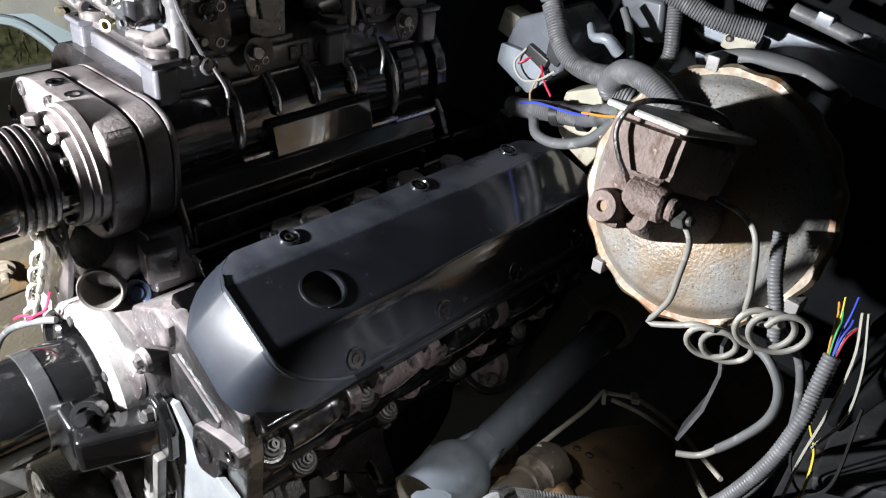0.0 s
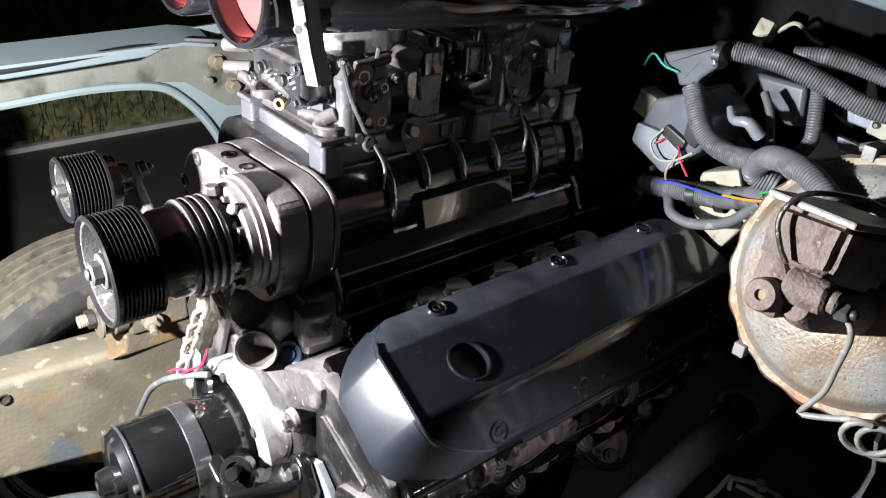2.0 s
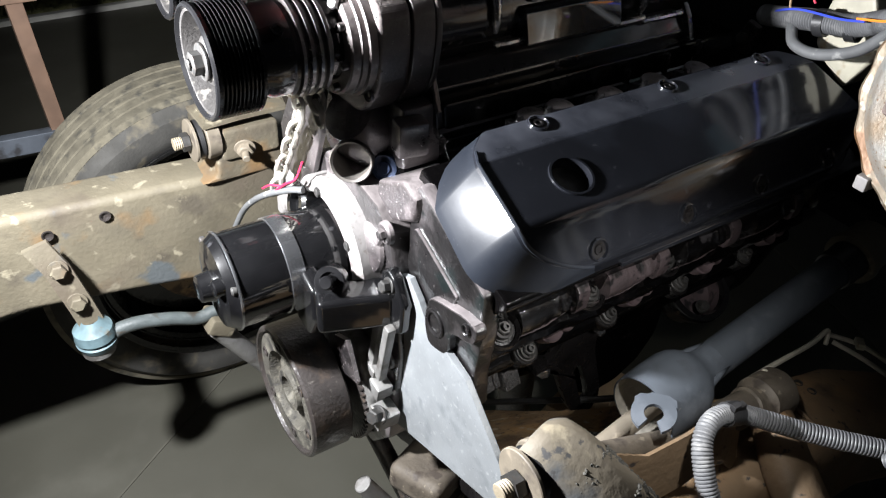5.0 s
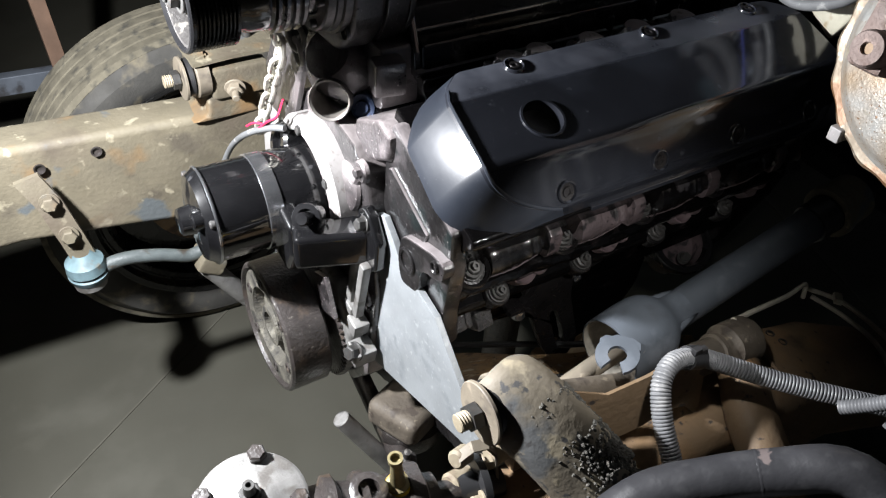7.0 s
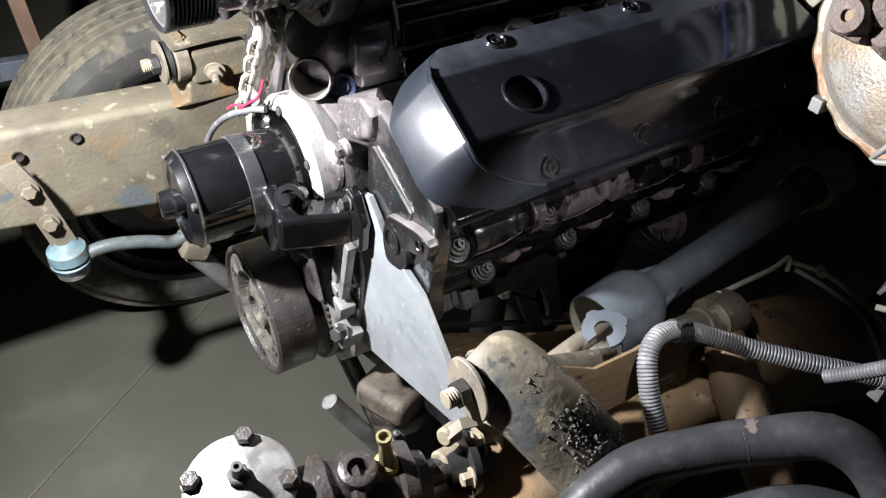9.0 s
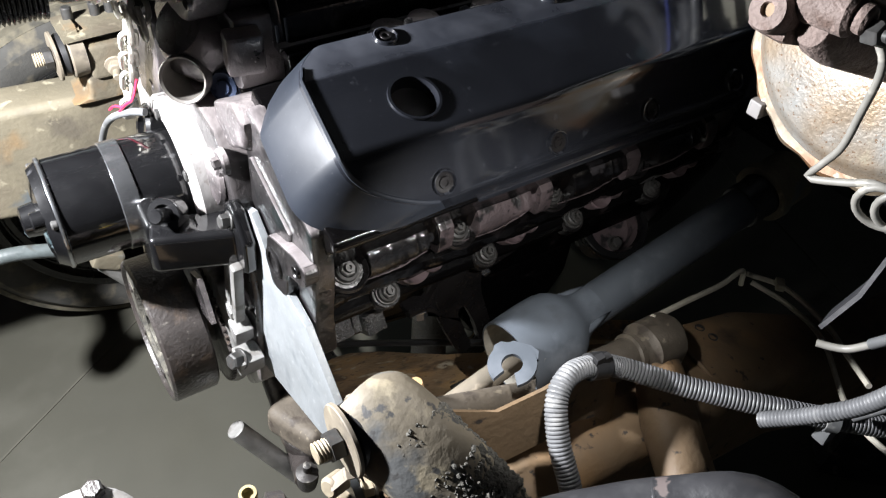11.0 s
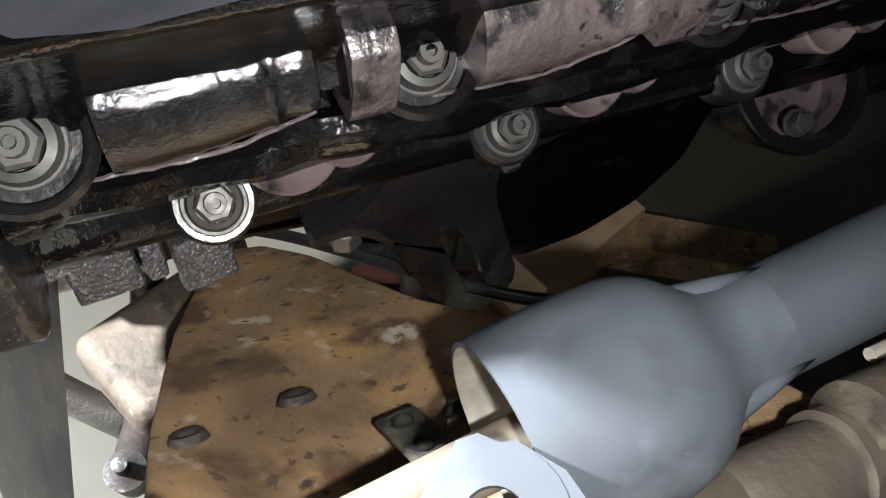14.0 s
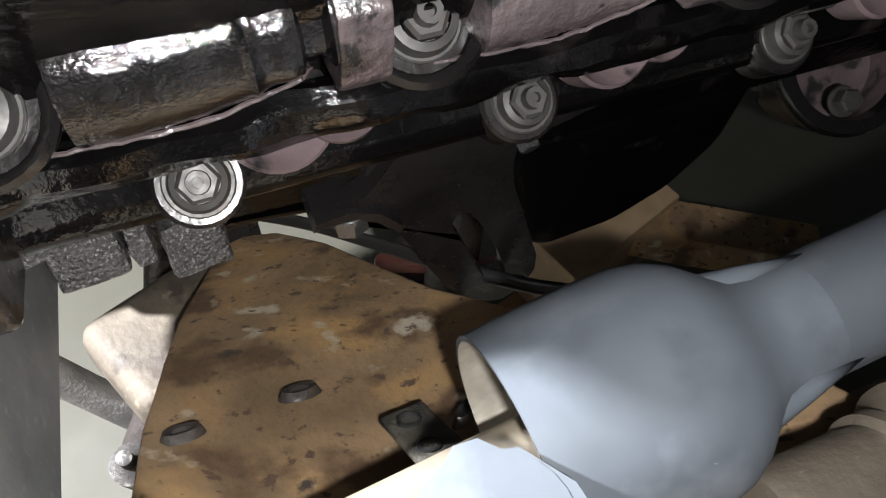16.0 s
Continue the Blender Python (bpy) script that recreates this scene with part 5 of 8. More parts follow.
def supercharger():
    t = thing("supercharger", (0.35, 0.05, 0.95), "gloss black ribbed roots supercharger with drive snout", "supercharger")
    c1, c2, r = Vector((0, 0.045, 1.028)), Vector((0, 0.155, 1.028)), 0.073

    def outline(rr, lift=0.0):
        pts = []
        for k in range(15):
            a = math.radians(90 + k * 180 / 14)
            pts.append((c1.y + rr * math.cos(a), c1.z + lift + rr * math.sin(a)))
        for k in range(15):
            a = math.radians(-90 + k * 180 / 14)
            pts.append((c2.y + rr * math.cos(a), c2.z + lift + rr * math.sin(a)))
        return pts
    bm = fresh()
    prism(bm, outline(r - 0.005), "x", 0.160, 0.555)
    case = part("case", bm, M["blower"], t)
    # curved ribs over the near flank: place, lowest angle
    for x, low in ((0.254, 196), (0.304, 172), (0.358, 172), (0.413, 172), (0.478, 204)):
        bm = fresh()
        arc = [Vector((x, c1.y + (r - 0.001) * math.cos(radians(a)), c1.z + (r - 0.001) * math.sin(radians(a)))) for a in range(84, low, 7)]
        sweep(bm, arc, lambda i, q: 0.0058 * (1 - 0.5 * (2 * abs(q - 0.5)) ** 8), 0.004, 12)
        part("rib", bm, M["rib"], t)
    bm = fresh()
    prism(bm, [(-0.030, 0.996), (-0.0420, 1.001), (-0.0325, 1.035), (-0.028, 1.040), (-0.015, 1.040), (-0.015, 0.996)], "x", 0.289, 0.431, bevel=0.002)
    part("side_panel", bm, M["gloss"], t, "mirror-black flat pad on the flank")
    # ledges that join the ribs' lower ends
    for x0, x1, z in ((0.252, 0.290, 1.004), (0.430, 0.480, 0.997), (0.478, 0.552, 0.993)):
        bm = fresh()
        sweep(bm, [(x0, -0.029, z), ((x0 + x1) / 2, -0.030, z), (x1, -0.029, z)], 0.0042, 0.006, 8)
        part("ledge", bm, M["rib"], t)
    bm = fresh()
    prism(bm, [(c1.y + (r - 0.004) * math.cos(radians(a)), c1.z + (r - 0.004) * math.sin(radians(a))) for a in range(134, 186, 6)] + [(0.0, 1.022), (0.006, 1.072)], "x", 0.487, 0.527, bevel=0.0012)
    badge = part("badge", bm, M["black"], t, "dark badge plate with pale bars")
    for a in (142, 153, 164, 175):
        bm = fresh()
        box(bm, (0.507, c1.y + (r - 0.0028) * math.cos(radians(a)), c1.z + (r - 0.0028) * math.sin(radians(a))), (0.026, 0.003, 0.0092), rot=(a - 180, 0, 0), bevel=0.001)
        part("badge_bar", bm, M["dusty"], badge)
    # the lower case wall framed by a front web, a bottom flange and a rear web
    bm = fresh()
    prism(bm, [(-0.034, 0.936), (-0.040, 0.972), (-0.026, 0.992), (0.22, 0.992), (0.24, 0.936)], "x", 0.166, 0.556, bevel=0.003)
    part("base_wall", bm, M["blower"], t)
    bm = fresh()
    prism(bm, [(-0.064, 0.930), (-0.066, 0.936), (-0.060, 0.9385), (0.24, 0.940), (0.24, 0.930)], "x", 0.162, 0.560, bevel=0.0015)
    part("base_flange", bm, M["blower"], t)
    for x0, x1 in ((0.162, 0.171), (0.549, 0.558)):
        bm = fresh()
        prism(bm, [(-0.060, 0.936), (-0.056, 0.955), (-0.040, 0.99), (-0.028, 1.005), (0.0, 1.0), (0.0, 0.936)], "x", x0, x1, bevel=0.0018)
        part("base_web", bm, M["blower"], t)
    for x in (0.205, 0.425, 0.500):
        bm = fresh()
        cyl(bm, (x, -0.052, 0.938), (x, -0.052, 0.962), 0.0052, seg=14)
        stud = part("base_stud", bm, M["black"], t)
        bm = fresh()
        hexagon(bm, (x, -0.052, 0.938), (0, 0, 1), 0.0085, 0.006, washer=0.0095)
        part("nut", bm, M["dust_black"], stud)
    bm = fresh()
    prism(bm, outline(r + 0.004), "x", 0.548, 0.566, bevel=0.002)
    part("rear_plate", bm, M["blower"], t)
    for k in range(7):
        a = math.radians(100 + k * 26)
        bm = fresh()
        hexagon(bm, (0.566, c1.y + r * 0.92 * math.cos(a), c1.z + r * 0.92 * math.sin(a)), (1, 0, 0), 0.006, 0.006)
        part("bolt", bm, M["black"], t)
    # gear cover: a squarish casting in two slices, pale dust on its top raised in tone for lamp light
    gc = round_poly([(0.176, 1.000), (0.176, 1.040), (0.150, 1.074), (0.122, 1.084), (-0.020, 1.0895), (-0.052, 1.078), (-0.057, 1.040), (-0.050, 0.990), (-0.018, 0.952), (0.140, 0.950)], 0.020)
    bm = fresh()
    prism(bm, gc, "x", 0.092, 0.131, bevel=0.0065, seg=4)
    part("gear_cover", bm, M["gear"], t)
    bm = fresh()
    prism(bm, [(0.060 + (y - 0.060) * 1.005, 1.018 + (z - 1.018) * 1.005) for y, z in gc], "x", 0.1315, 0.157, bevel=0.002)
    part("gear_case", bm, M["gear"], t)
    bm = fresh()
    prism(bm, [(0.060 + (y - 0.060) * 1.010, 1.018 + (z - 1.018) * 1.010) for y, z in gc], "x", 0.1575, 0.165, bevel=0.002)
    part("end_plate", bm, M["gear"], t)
    for y, z in ((0.122, 1.072), (0.056, 1.078), (-0.010, 1.081), (-0.046, 1.052), (-0.038, 0.985), (0.164, 1.030)):
        bm = fresh()
        lathe(bm, (0.0915, y, z), (-1, 0, 0), [(-0.002, 0.0082), (0.0016, 0.0080), (0.0022, 0.0066), (0.0004, 0.0058), (0.0004, 0.0040), (-0.001, 0.0036), (-0.001, 0)], 20)
        part("bolt", bm, M["dust_black"], t)
    for x, y in ((0.112, 0.085), (0.113, 0.045)):
        bm = fresh()
        lathe(bm, (x, y, 1.0865), (0, 0.03, 1), [(-0.003, 0.0095), (0.0012, 0.009), (0.0012, 0.006), (-0.0005, 0.005), (-0.0005, 0)], 20)
        part("top_plug", bm, M["black"], t)
    # the drive snout: bolted ring, bearing, grooved hub, plain sleeve, pulley
    o = Vector((0.092, 0.004, 1.034))
    ax = (-1, 0, 0)
    bm = fresh()
    lathe(bm, o, ax, [(0, 0.0615), (0.008, 0.0615), (0.009, 0.0585), (0.015, 0.0585), (0.016, 0.0565), (0.024, 0.0560), (0.026, 0.054), (0.026, 0.040)], 56)
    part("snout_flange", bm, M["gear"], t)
    for k in range(8):
        a = k * math.pi / 4 + 0.2
        bm = fresh()
        cyl(bm, o + Vector((-0.025, 0.048 * math.cos(a), 0.048 * math.sin(a))), o + Vector((-0.033, 0.048 * math.cos(a), 0.048 * math.sin(a))), 0.0044, seg=14)
        part("bolt", bm, M["dust_black"], t)
    bm = fresh()
    lathe(bm, o, ax, [(0.024, 0.041), (0.042, 0.040)], 48)
    part("snout", bm, M["blower"], t)
    bm = fresh()
    prof = [(0.039, 0.038), (0.039, 0.0455)]
    for k in range(4):
        x = 0.0405 + k * 0.0088
        prof += [(x, 0.0462), (x + 0.0016, 0.0500), (x + 0.0052, 0.0504), (x + 0.0068, 0.0470)]
    prof += [(0.077, 0.0455), (0.079, 0.040)]
    lathe(bm, o, ax, prof, 56)
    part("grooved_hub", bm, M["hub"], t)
    bm = fresh()
    lathe(bm, o, ax, [(0.076, 0.0452), (0.080, 0.0458), (0.096, 0.0450), (0.100, 0.0425), (0.112, 0.0420)], 48)
    part("sleeve", bm, M["blower"], t)
    bm = fresh()
    hexagon(bm, (0.058, 0.012, 1.082), (0, 0.1, 1), 0.0085, 0.009)
    part("filler_plug", bm, M["linkage"], t, "bright hex plug on the snout")
    bm = fresh()
    cyl(bm, (0.068, -0.020, 1.076), (0.060, -0.024, 1.080), 0.0058, seg=16)
    part("breather_screw", bm, M["dust_black"], t)
    bm = fresh()
    lathe(bm, (0.003, -0.0285, 1.0655), (0, -0.72, 0.69), [(-0.003, 0.0062), (0.0018, 0.006), (0.0018, 0.0036), (-0.0006, 0.0034), (-0.0006, 0)], 18)
    part("set_screw", bm, M["black"], t)
    pulley(t, o + Vector((-0.110, 0, 0)), 0.054, 0.047, 10)


def pulley(parent, o, r, w, ribs, face=True):
    """A multi-rib belt pulley from its rear face at o, facing the front of the car."""
    bm = fresh()
    prof = [(0, 0.02), (0, r)]
    step = (w - 0.008) / ribs
    for k in range(ribs):
        x = 0.003 + k * step
        prof += [(x, r), (x + step * 0.30, r - 0.0028), (x + step * 0.60, r - 0.0028), (x + step * 0.9, r)]
    prof += [(w - 0.002, r + 0.0005), (w, r - 0.001), (w + 0.0005, r - 0.0035), (w - 0.004, r - 0.0055)]
    lathe(bm, o, (-1, 0, 0), prof, 64)
    p = part("pulley", bm, M["black"], parent, "black multi-rib belt pulley")
    bm = fresh()
    lathe(bm, o, (-1, 0, 0), [(w - 0.0035, r - 0.0052), (w - 0.004, r - 0.008), (w - 0.022, r - 0.012), (w - 0.024, r * 0.5), (w - 0.012, r * 0.42), (w - 0.008, r * 0.3), (w - 0.006, 0)], 64)
    part("face", bm, M["face"], p, "dull cast pulley face")
    bm = fresh()
    hexagon(bm, o + Vector((-w + 0.008, 0, 0)), (-1, 0, 0), r * 0.21, 0.010, washer=r * 0.33, stud=0.003)
    part("nut", bm, M["nut"], p)


supercharger()


def idler():
    t = thing("idler_pulley", (0.0, 0.10, 1.0), "black multi-rib idler pulley on a steel arm", "idler pulley")
    o = Vector((-0.010, 0.130, 1.064))
    pulley(t, o, 0.034, 0.043, 10)
    bm = fresh()
    lathe(bm, o, (1, 0, 0), [(0, 0.029), (0.012, 0.027), (0.016, 0.018), (0.026, 0.016), (0.026, 0)], 32)
    part("bearing_hub", bm, M["black"], t)
    bm = fresh()
    prism(bm, round_poly([(0.190, 1.040), (0.172, 1.058), (0.146, 1.062), (0.124, 1.048), (0.090, 1.022), (0.080, 0.975), (0.120, 0.965), (0.175, 0.985)], 0.012), "x", 0.020, 0.032, bevel=0.003)
    part("arm", bm, M["linkage"], t, "dusty steel idler arm")
    bm = fresh()
    hexagon(bm, (0.026, 0.128, 1.070), (1, -0.2, 0.3), 0.008, 0.008, washer=0.010, stud=0.006)
    part("nut", bm, M["nut"], t)


idler()
# ---- carburettors and scoop ----


def carb_plate():
    t = thing("carburettor_adapter", (0.36, 0.08, 1.09), "gloss black carburettor adapter plate bolted on the supercharger", "carburettor adapter")
    bm = fresh()
    prism(bm, [(0.178, 0.004), (0.178, 0.155), (0.555, 0.155), (0.555, 0.004)], "z", 1.078, 1.112, bevel=0.004)
    part("plenum", bm, M["plenum"], t)
    bm = fresh()
    prism(bm, [(0.166, -0.002), (0.166, 0.168), (0.558, 0.168), (0.558, -0.002)], "z", 1.076, 1.084, bevel=0.002)
    part("foot", bm, M["blower"], t)
    for x, y in ((0.182, 0.000), (0.182, 0.155), (0.395, 0.002), (0.545, 0.002)):
        bm = fresh()
        box(bm, (x, y, 1.098), (0.028, 0.030, 0.040), bevel=0.005, seg=3)
        post = part("corner_post", bm, M["plenum"], t)
        bm = fresh()
        box(bm, (x, y, 1.1215), (0.034, 0.034, 0.007), bevel=0.003, seg=2)
        part("cap", bm, M["plenum"], post)
        for dx in (-0.007, 0.008):
            bm = fresh()
            lathe(bm, (x + dx, y, 1.1252), (0, 0, 1), [(0, 0.0052), (0.0006, 0.0045), (0.0002, 0)], 14)
            part("hole", bm, M["clip"], post)
    for x in (0.345, 0.362, 0.38):
        bm = fresh()
        box(bm, (x, 0.0025, 1.098), (0.010, 0.003, 0.016), bevel=0.001)
        part("badge_bar", bm, M["dusty"], t)


carb_plate()


def carburettor(x0):
    """A polished four-barrel carburettor whose front flange stands at x0."""
    t = thing("carburettor", (x0 + 0.07, 0.075, 1.114), "polished black four-barrel carburettor with throttle linkage", "carburettor", group="carburettors on the supercharger")
    sh = M["shiny"]
    def p(name, bm, mat, label=""):
        bmesh.ops.translate(bm, vec=(0, 0, -0.014), verts=bm.verts[:])
        return part(name, bm, mat, t, label)
    def sub_part(name, bm, mat, parent):
        bmesh.ops.translate(bm, vec=(0, 0, -0.014), verts=bm.verts[:])
        return part(name, bm, mat, parent)
    bm = fresh()
    prism(bm, [(x0 - 0.008, -0.006), (x0 - 0.008, 0.156), (x0 + 0.15, 0.156), (x0 + 0.15, -0.006)], "z", 1.129, 1.139, bevel=0.003)
    p("base_flange", bm, M["dust_black"])
    for y in (0.006, 0.144):
        bm = fresh()
        lathe(bm, (x0, y, 1.139), (0, 0, 1), [(0, 0.018), (0.008, 0.018), (0.010, 0.016), (0.010, 0)], 20)
        lug = p("base_lug", bm, M["linkage"])
        for dx in (-0.006, 0.007):
            bm = fresh()
            lathe(bm, (x0 + dx, y - 0.002, 1.1492), (0, 0, 1), [(0, 0.0045), (0.0012, 0.004), (0.0006, 0.0)], 12)
            sub_part("bolt_hole", bm, M["clip"], lug)
    bm = fresh()
    box(bm, (x0 + 0.072, 0.075, 1.152), (0.12, 0.118, 0.028), bevel=0.004)
    p("throttle_body", bm, M["plenum"])
    bm = fresh()
    box(bm, (x0 + 0.072, 0.075, 1.190), (0.112, 0.112, 0.05), bevel=0.006)
    body = p("main_body", bm, M["plenum"])
    for dx, z in ((0.024, 1.176), (0.024, 1.206), (0.118, 1.176), (0.118, 1.206), (0.052, 1.208), (0.092, 1.180)):
        bm = fresh()
        hexagon(bm, (x0 + dx, 0.019, z), (0, -1, 0), 0.0045, 0.005, washer=0.006)
        sub_part("body_screw", bm, M["shiny"], body)
    for dx, nm in ((-0.004, "front_bowl"), (0.148, "rear_bowl")):
        bm = fresh()
        box(bm, (x0 + dx, 0.075, 1.186), (0.040, 0.112, 0.048), bevel=0.009, seg=3)
        b = p(nm, bm, M["bowl"])
        for y, z in ((0.026, 1.168), (0.124, 1.168), (0.026, 1.204), (0.124, 1.204)):
            bm = fresh()
            hexagon(bm, (x0 + dx + (-0.02 if dx < 0.1 else 0.02), y, z), (-1 if dx < 0.1 else 1, 0, 0), 0.0055, 0.005, washer=0.007)
            sub_part("bowl_screw", bm, M["chrome"], b)
        bm = fresh()
        cyl(bm, (x0 + dx, 0.022, 1.208), (x0 + dx, 0.022, 1.222), 0.007, seg=16)
        sub_part("needle_valve", bm, M["chrome"], b)
    bm = fresh()
    lathe(bm, (x0 + 0.072, 0.075, 1.214), (0, 0, 1), [(0, 0.062), (0.030, 0.062), (0.032, 0.066), (0.038, 0.066), (0.038, 0.055), (0.004, 0.052), (0.004, 0)], 40)
    p("air_horn", bm, sh)
    for y0, z in ((0.16, 1.196), (0.16, 1.170)):
        bm = fresh()
        cyl(bm, (x0 - 0.012, y0 - 0.01, z), (x0 - 0.032, y0 + 0.02, z - 0.004), 0.008, seg=16)
        p("vacuum_nipple", bm, M["linkage"])
    bm = fresh()
    lathe(bm, (x0 - 0.024, 0.062, 1.158), (-0.8, -0.5, 0), [(-0.02, 0.005), (0, 0.005), (0, 0.0065), (0.008, 0.0065), (0.008, 0.004), (0.002, 0.004), (0.002, 0)], 16)
    p("fuel_fitting", bm, M["brass"], "brass fuel fitting")
    for a, b, r in (((x0 - 0.026, 0.09, 1.185), (x0 - 0.012, 0.072, 1.162), 0.006), ((x0 - 0.022, 0.045, 1.19), (x0 - 0.010, 0.022, 1.165), 0.006)):
        bm = fresh()
        coil_spring(bm, a, b, r, 0.0014, 6)
        p("spring", bm, M["steel"])
    for q in [((x0 - 0.024, 0.10, 1.178), (x0 - 0.02, 0.05, 1.168), 0.005), ((x0 - 0.020, 0.035, 1.155), (x0 + 0.012, -0.004, 1.150), 0.0065), ((x0 - 0.014, 0.012, 1.150), (x0 + 0.005, 0.0, 1.160), 0.008), ((x0 + 0.03, 0.004, 1.205), (x0 + 0.072, 0.002, 1.210), 0.006), ((x0 - 0.022, 0.118, 1.160), (x0 - 0.030, 0.145, 1.166), 0.007)]:
        bm = fresh()
        cyl(bm, *q[:2], q[2], seg=14)
        p("linkage_barrel", bm, M["linkage"])
    # throttle levers, rods and their eyes on the near side
    hook = [(-0.010, 0.046), (0.006, 0.050), (0.014, 0.040), (0.008, 0.030), (0.016, 0.012), (0.030, -0.006), (0.034, -0.024), (0.022, -0.030), (0.008, -0.016), (-0.006, 0.004), (-0.014, 0.024)]
    wing = [(-0.018, 0.004), (-0.008, 0.018), (0.006, 0.016), (0.020, 0.012), (0.022, -0.010), (0.010, -0.024), (-0.006, -0.026), (-0.012, -0.012)]
    arm = [(-0.008, 0.030), (0.006, 0.032), (0.010, 0.010), (0.012, -0.030), (0.002, -0.036), (-0.008, -0.028)]
    for dx, dz, y, shape, holes in ((0.034, 1.160, -0.004, hook, ((0.0, 0.036, 0.007), (0.014, 0.010, 0.004), (0.024, -0.016, 0.005))), (0.096, 1.128, -0.012, wing, ((-0.004, 0.002, 0.008), (0.010, -0.010, 0.004), (-0.002, -0.016, 0.003))), (0.066, 1.158, 0.004, arm, ((0.0, 0.02, 0.005), (0.002, -0.02, 0.005)))):
        bm = fresh()
        prism(bm, round_poly([(x0 + dx + a, dz + b) for a, b in shape], 0.009, 4), "y", y - 0.0022, y, bevel=0.0006)
        lv = p("throttle_lever", bm, M["lever"])
        for a, b, r in holes:
            bm = fresh()
            lathe(bm, (x0 + dx + a, y - 0.0022, dz + b), (0, -1, 0), [(-0.001, r * 1.15), (0.0009, r * 1.1), (0.0009, r * 0.8), (-0.0008, r * 0.74), (-0.0008, 0)], 16)
            sub_part("eye", bm, M["shiny"], lv)
    for q0, q1, r in (((x0 + 0.036, -0.006, 1.150), (x0 + 0.036, -0.014, 1.150), 0.0055), ((x0 + 0.094, -0.012, 1.130), (x0 + 0.094, -0.022, 1.130), 0.0075), ((x0 + 0.022, -0.002, 1.134), (x0 + 0.022, -0.018, 1.134), 0.006)):
        bm = fresh()
        cyl(bm, q0, q1, r, seg=16)
        p("pivot_screw", bm, M["shiny"])
    # pump housing, choke barrel with its clevis, fuel bowl sight plugs
    bm = fresh()
    lathe(bm, (x0 + 0.014, -0.004, 1.128), (0, 0, 1), [(0, 0), (0, 0.012), (0.006, 0.013), (0.010, 0.0105), (0.058, 0.0105), (0.062, 0.013), (0.070, 0.013), (0.072, 0.010), (0.080, 0.005), (0.084, 0)], 28)
    p("pump_housing", bm, sh)
    bm = fresh()
    lathe(bm, (x0 + 0.080, 0.034, 1.213), (0.62, -0.74, -0.26), [(0, 0), (0, 0.0135), (0.046, 0.0135), (0.048, 0.0125), (0.048, 0.0085), (0.030, 0.008), (0.030, 0)], 28)
    p("choke_barrel", bm, M["linkage"])
    bm = fresh()
    prism(bm, round_poly([(x0 + 0.083, 1.196), (x0 + 0.100, 1.198), (x0 + 0.102, 1.170), (x0 + 0.092, 1.164), (x0 + 0.084, 1.172)], 0.005, 3), "y", -0.016, -0.008, bevel=0.0012)
    p("clevis", bm, sh)
    for dy in (0.05, 0.10):
        bm = fresh()
        hexagon(bm, (x0 - 0.024, dy, 1.186), (-1, 0, 0), 0.0065, 0.006, washer=0.008)
        p("sight_plug", bm, M["nut"])
    for pts in (((x0 + 0.004, -0.012, 1.215), (x0 + 0.012, -0.016, 1.18), (x0 + 0.035, -0.016, 1.130)), ((x0 + 0.098, -0.016, 1.20), (x0 + 0.10, -0.018, 1.165)), ((x0 + 0.040, -0.02, 1.125), (x0 + 0.05, -0.026, 1.10), (x0 + 0.047, -0.028, 1.075)), ((x0 + 0.05, 0.0, 1.195), (x0 + 0.052, -0.006, 1.225))):
        bm = fresh()
        sweep(bm, pts, 0.0022, 0.006, 6)
        p("rod", bm, M["shiny"])
    for c in ((x0 + 0.036, -0.018, 1.127), (x0 + 0.045, -0.012, 1.178)):
        bm = fresh()
        sweep(bm, [Vector(c) + Vector((math.cos(a), 0, math.sin(a))) * 0.008 for a in [k * 0.7 for k in range(10)]], 0.0022, 0.003, 6)
        p("rod_eye", bm, M["shiny"])
    bm = fresh()
    box(bm, (x0 + 0.118, -0.002, 1.16), (0.045, 0.004, 0.05), bevel=0.001)
    p("side_plate", bm, M["dust_black"])
    return t


carburettor(0.19)
carburettor(0.405)


